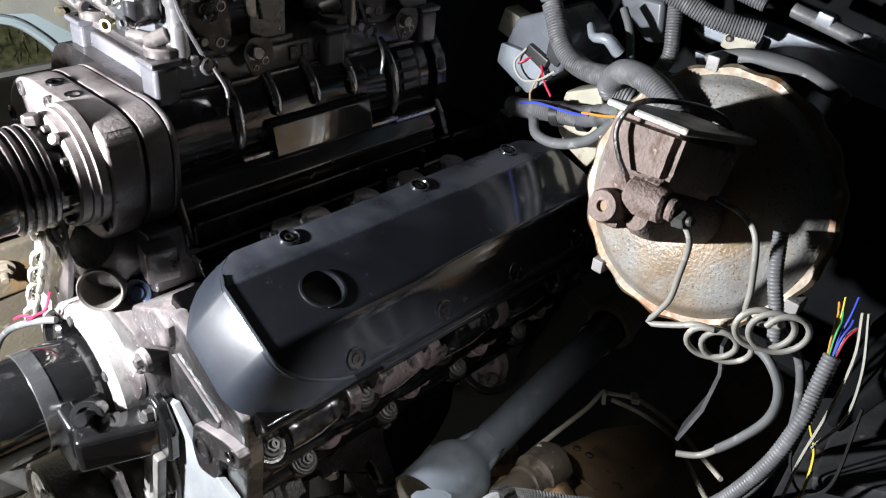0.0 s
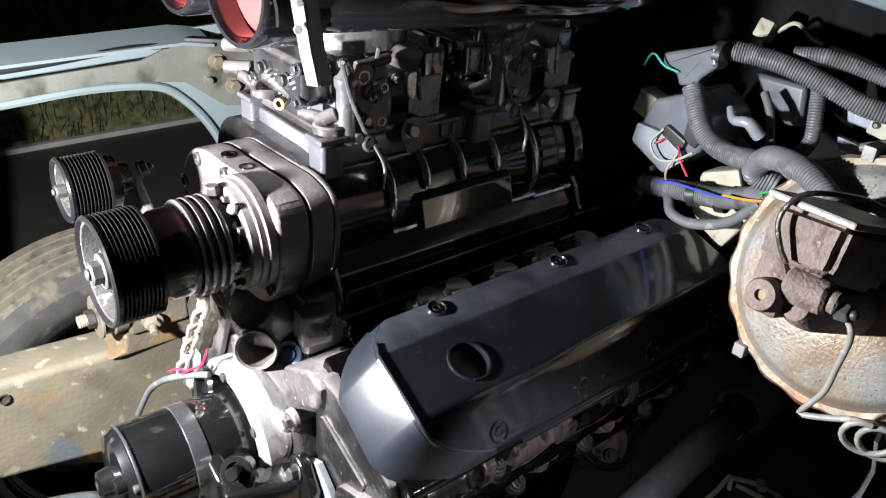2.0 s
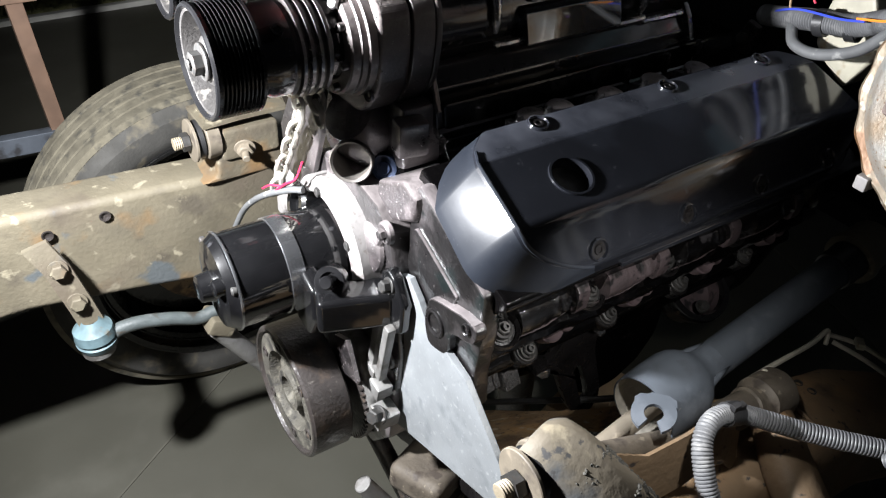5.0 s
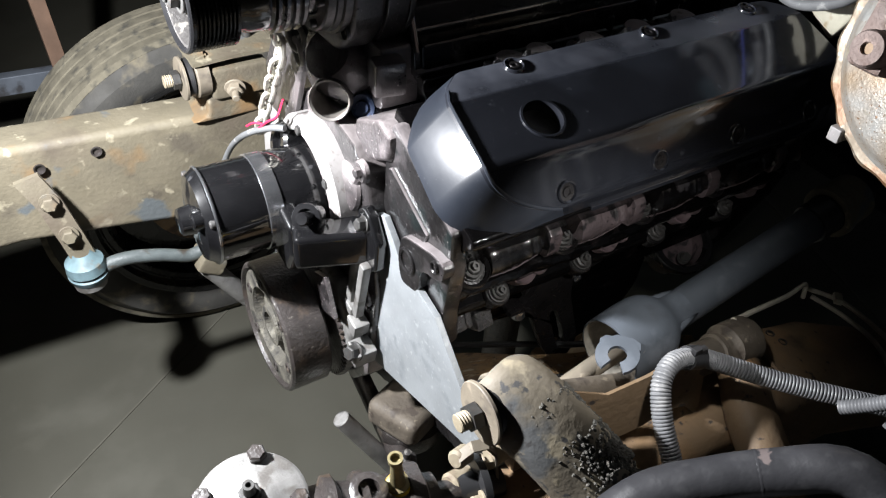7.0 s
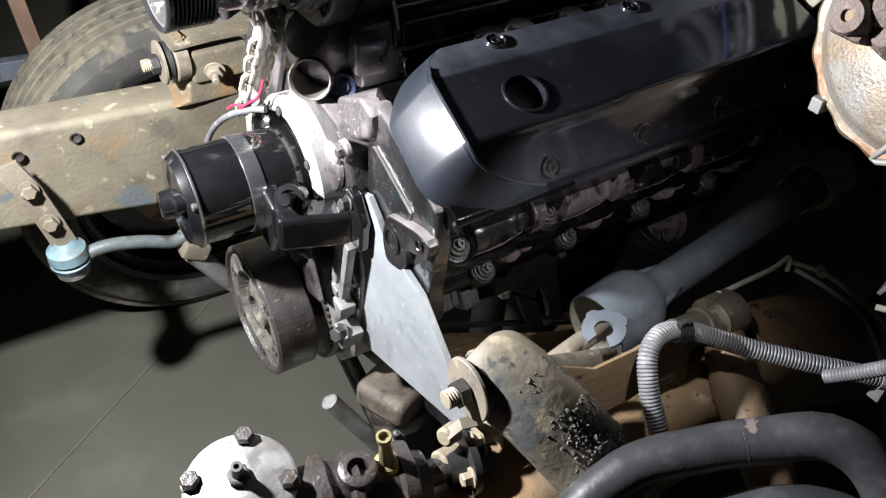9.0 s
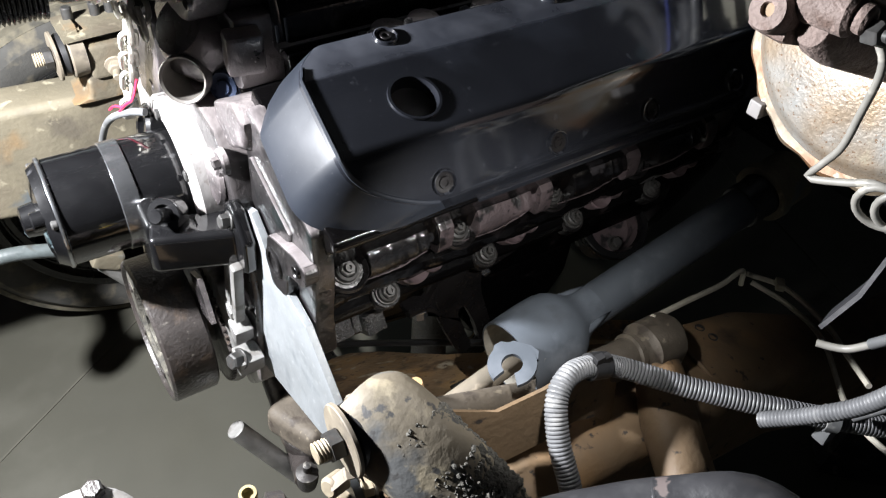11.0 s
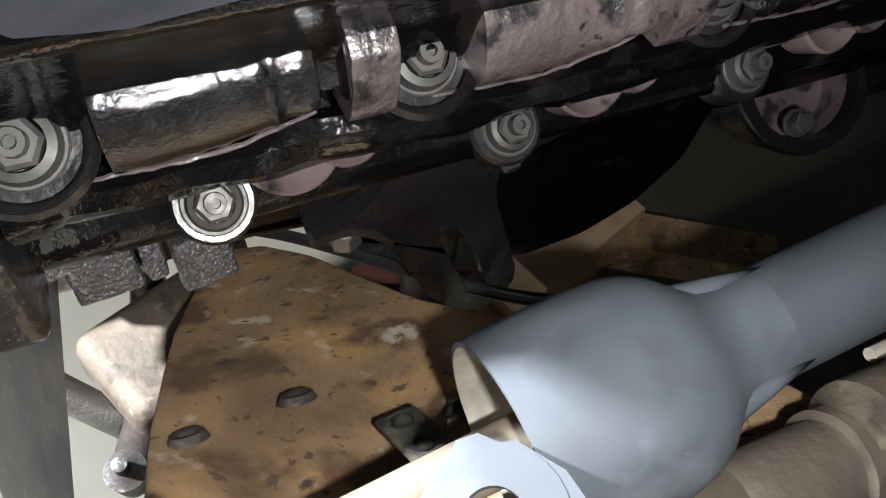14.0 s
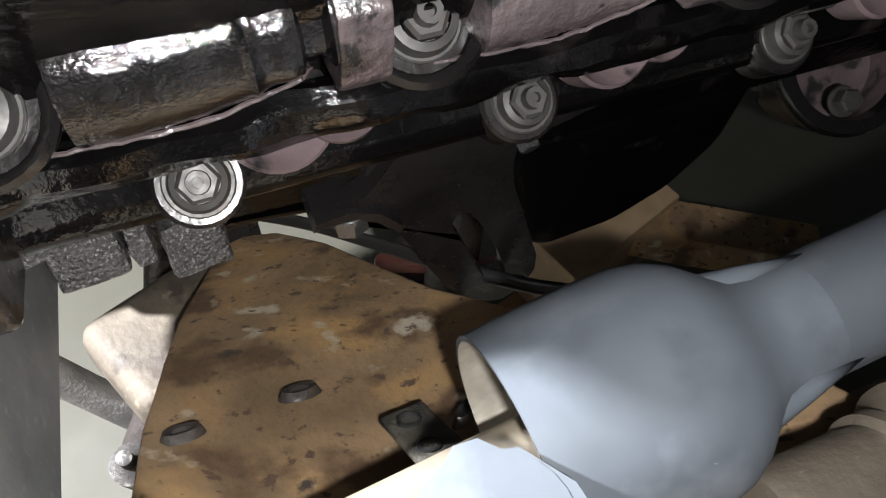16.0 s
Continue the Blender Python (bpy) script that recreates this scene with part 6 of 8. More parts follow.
def scoop():
    t = thing("air_scoop", (0.35, 0.07, 1.24), "gloss black air scoop with red foam filters in round mouths", "air scoop")

    def sec(x, y0, y1, z0, z1, r):
        pts = []
        for cy, cz, a0 in ((y1 - r, z1 - r, 0), (y0 + r, z1 - r, 90), (y0 + r, z0 + r, 180), (y1 - r, z0 + r, 270)):
            for k in range(6):
                a = math.radians(a0 + k * 18)
                pts.append(Vector((x, cy + r * math.cos(a), cz + r * math.sin(a))))
        return pts
    bm = fresh()
    loft(bm, [sec(0.125, -0.045, 0.25, 1.235, 1.35, 0.05), sec(0.17, -0.065, 0.25, 1.238, 1.365, 0.045), (sec(0.30, -0.085, 0.24, 1.238, 1.37, 0.03)), sec(0.45, -0.09, 0.24, 1.232, 1.365, 0.03), sec(0.60, -0.085, 0.235, 1.225, 1.34, 0.04), sec(0.70, -0.06, 0.22, 1.23, 1.31, 0.035)])
    part("shell", bm, M["scoop"], t, smooth=60)
    for y in (0.008, 0.148):
        c = Vector((0.125, y, 1.288))
        bm = fresh()
        lathe(bm, c, (-1, 0, 0), [(-0.03, 0.066), (0.0, 0.0645), (0.03, 0.064), (0.036, 0.0615), (0.036, 0.057), (0.026, 0.0545), (-0.02, 0.053)], 48)
        mouth = part("mouth", bm, M["scoop"], t)
        bm = fresh()
        lathe(bm, c, (-1, 0, 0), [(0.010, 0.0545), (0.012, 0.04), (0.014, 0)], 40)
        part("filter", bm, M["red"], mouth, "red foam filter")


scoop()


def strut():
    t = thing("scoop_strap", (0.11, -0.075, 1.24), "bare steel strap from the scoop to the carburettor", "strap")
    spine = [Vector(p) for p in ((0.128, -0.066, 1.205), (0.116, -0.074, 1.240), (0.103, -0.083, 1.29), (0.093, -0.089, 1.34), (0.10, -0.085, 1.37))]
    bm = fresh()
    bent_plate(bm, spine, (0.55, -0.8, 0), 0.011, (0.8, 0.5, 0.1), 0.003)
    part("front_flange", bm, M["white"], t)
    bm = fresh()
    bent_plate(bm, [p + Vector((0.011, -0.0035, 0)) for p in spine], (1, 0.05, 0), 0.012, (0, 1, 0.15), 0.003)
    part("side_flange", bm, M["alu"], t, "dull steel side of the strap")
    for z, y in ((1.262, -0.080), (1.285, -0.084)):
        bm = fresh()
        hexagon(bm, (0.104, y - 0.002, z), (-0.5, -0.85, 0), 0.004, 0.004)
        part("rivet", bm, M["steel"], t)


strut()

# ---- steering ----


def column():
    t = thing("steering_column", (0.40, -0.333, 0.76), "grey painted steering column tube with a flared open cup", "steering column")
    m, e = Vector((0.260, -0.330, 0.698)), Vector((0.6206, -0.3144, 0.7591))
    ax = (e - m).normalized()
    n = (e - m).length
    side, up = ring_basis(ax)[1:]
    w = side * math.cos(radians(74)) + up * math.sin(radians(74))

    def slant(bm):
        """Cut the mouth aslant, its upper side shorter."""
        for v in bm.verts:
            d = (v.co - m).dot(ax)
            q = v.co - m - ax * d
            if d < 0.05 and q.length > 1e-4:
                v.co += ax * (0.004 * q.normalized().dot(w) + 0.006) * (1 - d / 0.05)
    bm = fresh()
    lathe(bm, m, ax, [(0.0, 0.0398), (0.0, 0.0418), (0.02, 0.0427), (0.046, 0.0430), (0.060, 0.0424), (0.070, 0.0402), (0.078, 0.0360), (0.085, 0.0300), (0.092, 0.0252), (0.100, 0.0229), (0.116, 0.0220)], 64)
    slant(bm)
    cup = part("cup", bm, M["column"], t, "flared grey cup on the tube's end")
    bm = fresh()
    lathe(bm, m, ax, [(0.0, 0.0398), (0.052, 0.0398), (0.078, 0.025), (0.083, 0)], 48)
    slant(bm)
    part("cup_lining", bm, M["column_in"], cup, "dull bare inside of the cup")
    bm = fresh()
    lathe(bm, m, ax, [(0.114, 0.0220), (n - 0.02, 0.0217), (n - 0.02, 0.0205), (n, 0.0205)], 56)
    part("tube", bm, M["tube"], t)
    for a in (0.3, 2.4, 4.5):
        bm = fresh()
        o = m + ax * 0.090 + (side * math.cos(a) + up * math.sin(a)) * 0.0255
        lathe(bm, o - ax * 0.012, ax + (side * math.cos(a) + up * math.sin(a)) * -0.1, [(0, 0.0), (0.006, 0.0055), (0.02, 0.004), (0.05, 0.0)], 10)
        part("crimp", bm, M["column"], cup)
    bm = fresh()
    lathe(bm, e - ax * 0.03, ax, [(0, 0.0215), (0.0, 0.0245), (0.012, 0.0255), (0.02, 0.0238), (0.026, 0.0255), (0.034, 0.025), (0.034, 0.0)], 40)
    part("rubber_boot", bm, M["clip"], t, "black rubber boot")
    bm = fresh()
    lathe(bm, e + ax * 0.004, ax, [(0, 0.026), (0, 0.034), (0.010, 0.035), (0.014, 0.031), (0.05, 0.031), (0.05, 0)], 40)
    part("clamp", bm, M["rail"], t, "tan plastic clamp collar")
    # the open ring clip standing off the cup's near rim
    c = Vector((0.244, -0.358, 0.736))
    e1, nrm = Vector((0.026, 0.019, 0.008)).normalized(), Vector((-0.33, -0.10, 0.83))
    nrm = (nrm - e1 * nrm.dot(e1)).normalized()
    e2 = nrm.cross(e1)
    pts = [c + (e1 * math.cos(a) + e2 * math.sin(a)) * 0.0155 for a in [math.radians(-150 + k * 300 / 24) for k in range(25)]]
    bm = fresh()
    loft(bm, [[q + (q - c).normalized() * 0.0075 + nrm * 0.0025, q - (q - c).normalized() * 0.0055 + nrm * 0.0025, q - (q - c).normalized() * 0.0055 - nrm * 0.0025, q + (q - c).normalized() * 0.0075 - nrm * 0.0025] for q in pts])
    part("retaining_clip", bm, M["column"], t, "grey open ring clip on the cup")
    bm = fresh()
    shoulder = [(0.008, 0.0215), (0.014, 0.0222), (0.0195, 0.0175), (0.0205, 0.010), (0.0235, 0.0065), (0.0235, -0.011), (0.0195, -0.0195), (0.011, -0.0215), (0.0145, -0.012), (0.0170, 0), (0.0145, 0.012)]
    loft(bm, [[c + e1 * a + e2 * b + nrm * h for a, b in shoulder] for h in (-0.0025, 0.0021)])
    part("clip_tab", bm, M["column"], t)
    # the inner shaft down to the coupling
    bm = fresh()
    cyl(bm, m + ax * 0.07, (0.10, -0.335, 0.650), 0.0115, seg=24)
    part("shaft", bm, M["sleeve"], t, "pale dusty steering shaft")


column()


def steering_box():
    t = thing("steering_gearbox", (-0.06, -0.33, 0.60), "oily cast-iron steering gearbox with an aluminium cap", "steering gearbox")
    c = Vector((-0.138, -0.298, 0.668))
    n = Vector((-0.05, -0.12, 1)).normalized()
    bm = fresh()
    lathe(bm, c, n, [(-0.06, 0.046), (-0.004, 0.050), (-0.002, 0.053), (0.006, 0.053), (0.010, 0.049), (0.013, 0.036), (0.020, 0.022), (0.022, 0.0)], 40)
    cap = part("cap", bm, M["cast"], t, "cast aluminium cap")
    s, u = ring_basis(n)[1:]
    for k in range(4):
        a = k * math.pi / 2 + 0.5
        bm = fresh()
        hexagon(bm, c + n * 0.006 + (s * math.cos(a) + u * math.sin(a)) * 0.045, n, 0.0095, 0.012, washer=0.010)
        part("bolt", bm, M["dark_iron"], cap)
    bm = fresh()
    hexagon(bm, c + n * 0.02, n, 0.011, 0.009, stud=0.014, socket=True)
    part("adjuster", bm, M["nut"], cap)
    ax = Vector((0.97, -0.20, -0.05)).normalized()
    o = Vector((-0.11, -0.322, 0.632))
    bm = fresh()
    lathe(bm, o, ax, [(-0.01, 0.0), (-0.01, 0.038), (0.03, 0.040), (0.034, 0.047), (0.044, 0.047), (0.048, 0.038), (0.062, 0.036), (0.066, 0.044), (0.074, 0.044), (0.078, 0.035), (0.112, 0.034), (0.116, 0.041), (0.130, 0.041), (0.134, 0.03), (0.146, 0.026), (0.148, 0.014), (0.19, 0.013), (0.19, 0)], 40)
    crumple(bm, 0.002, 60, 4)
    part("housing", bm, M["dark_iron"], t)
    bm = fresh()
    lathe(bm, o + ax * 0.075 + Vector((0, 0, 0.03)), (0, -0.1, 1), [(0, 0.02), (0.016, 0.019), (0.018, 0.016), (0.018, 0.0105), (0.004, 0.010), (0.004, 0.006), (0.008, 0.005), (0.008, 0)], 28)
    part("port", bm, M["dark_iron"], t)
    bm = fresh()
    b0 = o + ax * 0.108 + Vector((0, 0.004, 0.03))
    lathe(bm, b0, (-0.12, -0.05, 1), [(0, 0.013), (0.008, 0.012), (0.01, 0.008), (0.045, 0.0055), (0.05, 0.0075), (0.056, 0.0075), (0.056, 0.005), (0.05, 0.0045), (0.05, 0)], 20)
    part("hose_tail", bm, M["brass"], t, "brass hose tail with yellow paint marks")
    bm = fresh()
    lathe(bm, b0, (-0.12, -0.05, 1), [(0.003, 0.0138), (0.006, 0.0132), (0.007, 0.0125)], 20)
    part("paint_mark", bm, M["yellow"], t)
    # coupling to the column shaft
    q = o + ax * 0.19
    bm = fresh()
    lathe(bm, q, ax, [(-0.02, 0.018), (0.0, 0.018), (0.0, 0.034), (0.008, 0.034), (0.008, 0.016), (0.03, 0.015), (0.03, 0)], 28)
    part("rag_joint", bm, M["clip"], t, "black rubber coupling disc")
    for k in range(4):
        a = k * math.pi / 2 + 0.4
        s, u = ring_basis(ax)[1:]
        bm = fresh()
        hexagon(bm, q + ax * (0.008 if k % 2 else 0.0) + (s * math.cos(a) + u * math.sin(a)) * 0.025, ax if k % 2 else -ax, 0.008, 0.01, washer=0.011)
        part("coupling_bolt", bm, M["tan"], t)
    for a, b, r in (((0.058, -0.345, 0.662), (0.078, -0.338, 0.655), 0.0105), ((0.098, -0.350, 0.648), (0.128, -0.345, 0.645), 0.0125), ((0.050, -0.350, 0.630), (0.080, -0.345, 0.622), 0.013)):
        bm = fresh()
        cyl(bm, a, b, r, seg=20, cap=0.003)
        part("coupling_barrel", bm, M["tan"], t)
    bm = fresh()
    bent_plate(bm, [(0.062, -0.346, 0.668), (0.074, -0.348, 0.678), (0.092, -0.350, 0.674), (0.102, -0.353, 0.658), (0.098, -0.368, 0.630), (0.092, -0.376, 0.605), (0.086, -0.374, 0.592)], (0.3, 1, 0.2), 0.012, (0.8, -0.2, 0.6), 0.003)
    part("flange_yoke", bm, M["sleeve"], t, "dull tan bent coupling strap")


steering_box()


def drag_link():
    t = thing("steering_link", (0.06, -0.1, 0.40), "grey steel steering link with a swivel end", "steering link")
    bm = fresh()
    cyl(bm, (0.046, -0.099, 0.460), (0.115, -0.135, 0.34), 0.0125, seg=20)
    part("rod", bm, M["cast"], t)
    bm = fresh()
    lathe(bm, (0.10, -0.185, 0.41), (0, -0.1, 1), [(0, 0.012), (0.03, 0.014), (0.032, 0.010), (0.036, 0.005), (0.048, 0.005), (0.05, 0)], 20)
    part("grease_nipple", bm, M["face"], t)
    bm = fresh()
    sweep(bm, [(0.10, -0.185, 0.42), (0.12, -0.10, 0.38), (0.15, 0.1, 0.36), (0.16, 0.3, 0.36)], 0.015, 0.02, 10)
    part("centre_link", bm, M["dark_iron"], t)


drag_link()


def sway_bar():
    t = thing("sway_bar", (-0.1, 0.3, 0.5), "grey sway bar arm with blue bush and rusty link", "sway bar")
    bm = fresh()
    bent_plate(bm, [(-0.222, 0.335, 0.665), (-0.203, 0.322, 0.625), (-0.188, 0.312, 0.565), (-0.180, 0.306, 0.530)], (1, 0.1, 0.15), 0.034, (0.1, 1, 0.2), 0.006)
    plate = part("link_plate", bm, M["rail"], t, "rusty link plate")
    for p in ((-0.203, 0.318, 0.629), (-0.191, 0.309, 0.572)):
        bm = fresh()
        hexagon(bm, p, (-0.1, -1, 0.2), 0.011, 0.012, washer=0.014)
        part("bolt", bm, M["rail"], plate)
    bm = fresh()
    lathe(bm, (-0.180, 0.304, 0.488), (-0.05, 0, 1), [(0, 0.016), (0.0, 0.026), (0.010, 0.0295), (0.014, 0.024), (0.018, 0.0295), (0.034, 0.028), (0.042, 0.018), (0.05, 0.012)], 32)
    part("bush", bm, M["blue_bush"], t, "blue-grey bush")
    bm = fresh()
    lathe(bm, (-0.180, 0.304, 0.470), (-0.05, 0, 1), [(0, 0), (0, 0.015), (0.006, 0.024), (0.022, 0.025), (0.024, 0.01)], 28)
    part("end_cup", bm, M["cast"], t)
    bm = fresh()
    sweep(bm, [(-0.175, 0.304, 0.482), (-0.150, 0.302, 0.503), (-0.115, 0.30, 0.505), (-0.07, 0.30, 0.492), (-0.03, 0.30, 0.475), (0.0, 0.30, 0.478), (0.04, 0.30, 0.47)], lambda i, s: 0.0105 if s > 0.1 else 0.015, 0.008, 14)
    part("arm", bm, M["arm"], t, "grey forged arm")
    bm = fresh()
    cyl(bm, (-0.005, 0.295, 0.445), (0.085, 0.295, 0.30), 0.016, seg=20)
    part("lower_tube", bm, M["cast"], t)
    bm = fresh()
    box(bm, (0.0, 0.30, 0.455), (0.045, 0.05, 0.03), rot=(0, 30, 0), bevel=0.006)
    part("bracket", bm, M["rail"], t)


sway_bar()


def upper_arm(sgn, px, mat, name_label):
    """An upper control arm with its pivot bushes."""
    t = thing("control_arm", (px + 0.12, sgn * 0.40, 0.70), name_label, "control arm", group="upper control arms")
    yb, zb = sgn * 0.362, 0.752
    ax = Vector((1, 0, 0))
    bm = fresh()
    lathe(bm, (px - 0.03, yb, zb), ax, [(0, 0), (0, 0.0085)] + [(0.001 + 0.0015 * k, 0.0095 - 0.0011 * (k % 2)) for k in range(11)], 20)
    bolt = part("pivot_bolt", bm, M["tan"], t)
    bm = fresh()
    hexagon(bm, (px - 0.018, yb, zb), ax, 0.014, 0.012)
    part("nut", bm, M["nut"], bolt, "bright zinc nut")
    bm = fresh()
    lathe(bm, (px - 0.006, yb, zb), ax, [(0, 0), (0, 0.0315), (0.001, 0.0325), (0.004, 0.0325), (0.005, 0.030), (0.005, 0)], 40)
    part("washer", bm, M["sleeve"], t, "dusty steel washer")
    bm = fresh()
    lathe(bm, (px - 0.001, yb, zb), ax, [(0, 0.024), (0.003, 0.028), (0.010, 0.029), (0.013, 0.024), (0.015, 0.024)], 36)
    part("rubber", bm, M["clip"], t, "black rubber bush")
    bm = fresh()
    lathe(bm, (px + 0.012, yb, zb), ax, [(0, 0.020), (0, 0.031), (0.002, 0.0325), (0.020, 0.031), (0.022, 0.0)], 36)
    part("bush", bm, M["sleeve"], t, "dusty bush shell")
    bm = fresh()
    cyl(bm, (px + 0.03, yb, zb), (px + 0.24, yb + sgn * 0.004, zb - 0.085), 0.013, seg=20)
    part("pivot_shaft", bm, M["bush_old"], t)
    return t


near = upper_arm(-1, 0.072, M["crud"], "grime-caked pressed steel upper control arm")
bm = fresh()
leg = [((0.098, -0.335, 0.757), 0.030, 0.034), ((0.104, -0.350, 0.756), 0.038, 0.038), ((0.115, -0.385, 0.744), 0.043, 0.038), ((0.132, -0.420, 0.722), 0.043, 0.034), ((0.152, -0.455, 0.692), 0.041, 0.031), ((0.170, -0.495, 0.652), 0.038, 0.028), ((0.190, -0.56, 0.59), 0.034, 0.024), ((0.205, -0.64, 0.54), 0.028, 0.02)]
w_, n_ = Vector((0.86, 0.10, 0.50)).normalized(), Vector((-0.45, -0.35, 0.82)).normalized()
loft(bm, [[Vector(p) + w_ * a * math.cos(q) + n_ * b * math.sin(q) for q in [2 * math.pi * k / 28 for k in range(28)]] for p, a, b in leg])
bmesh.ops.subdivide_edges(bm, edges=bm.edges[:], cuts=2, use_grid_fill=True, smooth=0.5)
crumple(bm, 0.0026, 26, 2)
crumple(bm, 0.0008, 90, 3)
part("front_leg", bm, M["crud"], near, "tan pressed front leg of the arm")
bm = fresh()
rnd = random.Random(8)
for _ in range(1900):
    u, a = rnd.random(), min(1.9, max(-0.3, rnd.gauss(0.70, 0.45)))
    q0, q1 = (Vector(leg[2][0]), Vector(leg[4][0])) if u < 0.8 else (Vector(leg[3][0]), Vector(leg[5][0]))
    p = q0.lerp(q1, rnd.random()) + w_ * 0.0425 * math.cos(a) + n_ * 0.0355 * math.sin(a)
    bmesh.ops.create_icosphere(bm, subdivisions=1, radius=rnd.uniform(0.0007, 0.0024) * (1.35 if a < 0.8 else 1.0), matrix=Matrix.Translation(p))
crumple(bm, 0.0014, 200, 5)
tagged(part("grime", bm, M["clod"], near, "dry black grime lumps"), kind="stuff")
bm = fresh()
sweep(bm, [Vector(p) - w_ * a * 0.86 - n_ * b * 0.62 for p, a, b in leg[1:7]], 0.0032, 0.006, 8)
part("edge_flange", bm, M["bush_old"], near, "rolled lower edge of the pressed leg")
bm = fresh()
bent_plate(bm, [(0.15, -0.385, 0.722), (0.20, -0.398, 0.702), (0.25, -0.402, 0.706), (0.29, -0.400, 0.708), (0.32, -0.40, 0.695), (0.35, -0.40, 0.66)], (0.1, 0.25, 1), 0.062, (0.15, -1, 0.2), 0.004)
part("web", bm, M["rail_brown"], near, "rusty pressed web between the arm's legs")
bm = fresh()
lathe(bm, (0.335, -0.378, 0.690), (1, 0.02, -0.12), [(0, 0), (0, 0.0185), (0.004, 0.0195), (0.050, 0.0195), (0.052, 0.0225), (0.058, 0.0225), (0.060, 0.0195), (0.066, 0.021), (0.072, 0.028), (0.108, 0.0295), (0.114, 0.025), (0.116, 0)], 36)
crumple(bm, 0.0012, 60, 9)
part("rear_bush", bm, M["bush_old"], near, "dusty rear bush housing")
bm = fresh()
rear = [((0.425, -0.372, 0.668), 0.020, 0.022), ((0.415, -0.40, 0.660), 0.028, 0.030), ((0.395, -0.44, 0.645), 0.032, 0.034), ((0.345, -0.56, 0.605), 0.028, 0.030), ((0.255, -0.70, 0.55), 0.02, 0.022)]
loft(bm, [[Vector(p) + Vector((0.93, -0.3, 0)) * a * math.cos(q) + Vector((0, 0.3, 0.95)) * b * math.sin(q) for q in [2 * math.pi * k / 24 for k in range(24)]] for p, a, b in rear])
bmesh.ops.subdivide_edges(bm, edges=bm.edges[:], cuts=1, use_grid_fill=True, smooth=0.5)
crumple(bm, 0.0015, 50, 3)
part("rear_leg", bm, M["rail_brown"], near, "brown rear leg of the arm")

far = upper_arm(1, 0.022, M["rail"], "mud-tan upper control arm with bright pivot nut")
bm = fresh()
loft(bm, [[Vector(q) for q in row] for row in (
    [(0.035, 0.345, 0.790), (0.055, 0.345, 0.795), (0.055, 0.345, 0.722), (0.035, 0.345, 0.72)],
    [(0.035, 0.40, 0.785), (0.055, 0.40, 0.790), (0.055, 0.40, 0.71), (0.035, 0.40, 0.71)],
    [(0.07, 0.55, 0.70), (0.11, 0.55, 0.70), (0.11, 0.55, 0.64), (0.07, 0.55, 0.64)])])
bmesh.ops.bevel(bm, geom=bm.edges[:], offset=0.004, segments=2, affect="EDGES")
part("front_leg", bm, M["rail"], far)
bm = fresh()
box(bm, (0.10, 0.352, 0.742), (0.09, 0.03, 0.05), bevel=0.006)
part("shaft_block", bm, M["rail"], far)
bm = fresh()
bent_plate(bm, [(0.03, 0.37, 0.782), (0.09, 0.37, 0.785), (0.16, 0.37, 0.785)], (0, 1, 0), 0.07, (0, 0, 1), 0.006)
part("top_strap", bm, M["rail"], far)
for x in (0.05, 0.085, 0.105, 0.13):
    bm = fresh()
    cyl(bm, (x, 0.385, 0.785), (x, 0.385, 0.805), 0.007, seg=12)
    part("stud", bm, M["nut"], far)
bm = fresh()
hexagon(bm, (0.088, 0.335, 0.735), (-0.3, -1, -0.2), 0.012, 0.01, washer=0.016, stud=0.014)
part("shaft_bolt", bm, M["sleeve"], far)
bm = fresh()
prism(bm, [(0.045, 0.69), (0.05, 0.72), (0.09, 0.735), (0.14, 0.735), (0.20, 0.70), (0.22, 0.68), (0.02, 0.68)], "y", 0.345, 0.415, bevel=0.006)
part("tower", bm, M["rail"], far)

# chassis details on the crossmember: slots and a bolted pad
pad = thing("mount_pad", (0.252, -0.289, 0.622), "greasy steel pad with two bolt holes on the crossmember", "steel pad")
up_ = Vector((0.15, 0.75, 1.0)).normalized()
bm = fresh()
box(bm, (0.2525, -0.2890, 0.6225), (0.022, 0.040, 0.005), rot=(-36.9, 8, 6), bevel=0.002)
p_ = part("plate", bm, M["crust"], pad)
for x, y, z in ((0.250, -0.2815, 0.6190), (0.2525, -0.2985, 0.6315)):
    bm = fresh()
    lathe(bm, Vector((x, y, z)) + up_ * 0.0012, up_, [(-0.004, 0.0056), (0.0008, 0.0056), (0.0012, 0.0046), (-0.001, 0.0042), (-0.001, 0)], 18)
    part("hole", bm, M["clip"], p_)
for x, y, z, a, w in ((0.21, -0.24, 0.592, 15, 1.5), (0.156, -0.247, 0.605, 18, 1.5), (0.279, -0.282, 0.613, 50, 2.2)):
    bm = fresh()
    lathe(bm, (0, 0, 0), (0, 0, 1), [(-0.004, 0.007), (0.0006, 0.0055), (0.0, 0.0032), (-0.002, 0.003), (-0.002, 0)], 20)
    bmesh.ops.scale(bm, vec=(w, 0.75, 1), verts=bm.verts[:])
    bmesh.ops.rotate(bm, cent=(0, 0, 0), matrix=Matrix.Rotation(radians(a), 3, "Z"), verts=bm.verts[:])
    bmesh.ops.transform(bm, matrix=Matrix.Translation((x, y, z)) @ up_.to_track_quat("Z", "Y").to_matrix().to_4x4() @ Matrix.Translation((0, 0, 0.001)), verts=bm.verts[:])
    solo("drain_slot", bm, M["clip"] if w > 2 else M["dark_iron"], "dark worn slot pressed in the crossmember", "slot", group="slots in the crossmember")
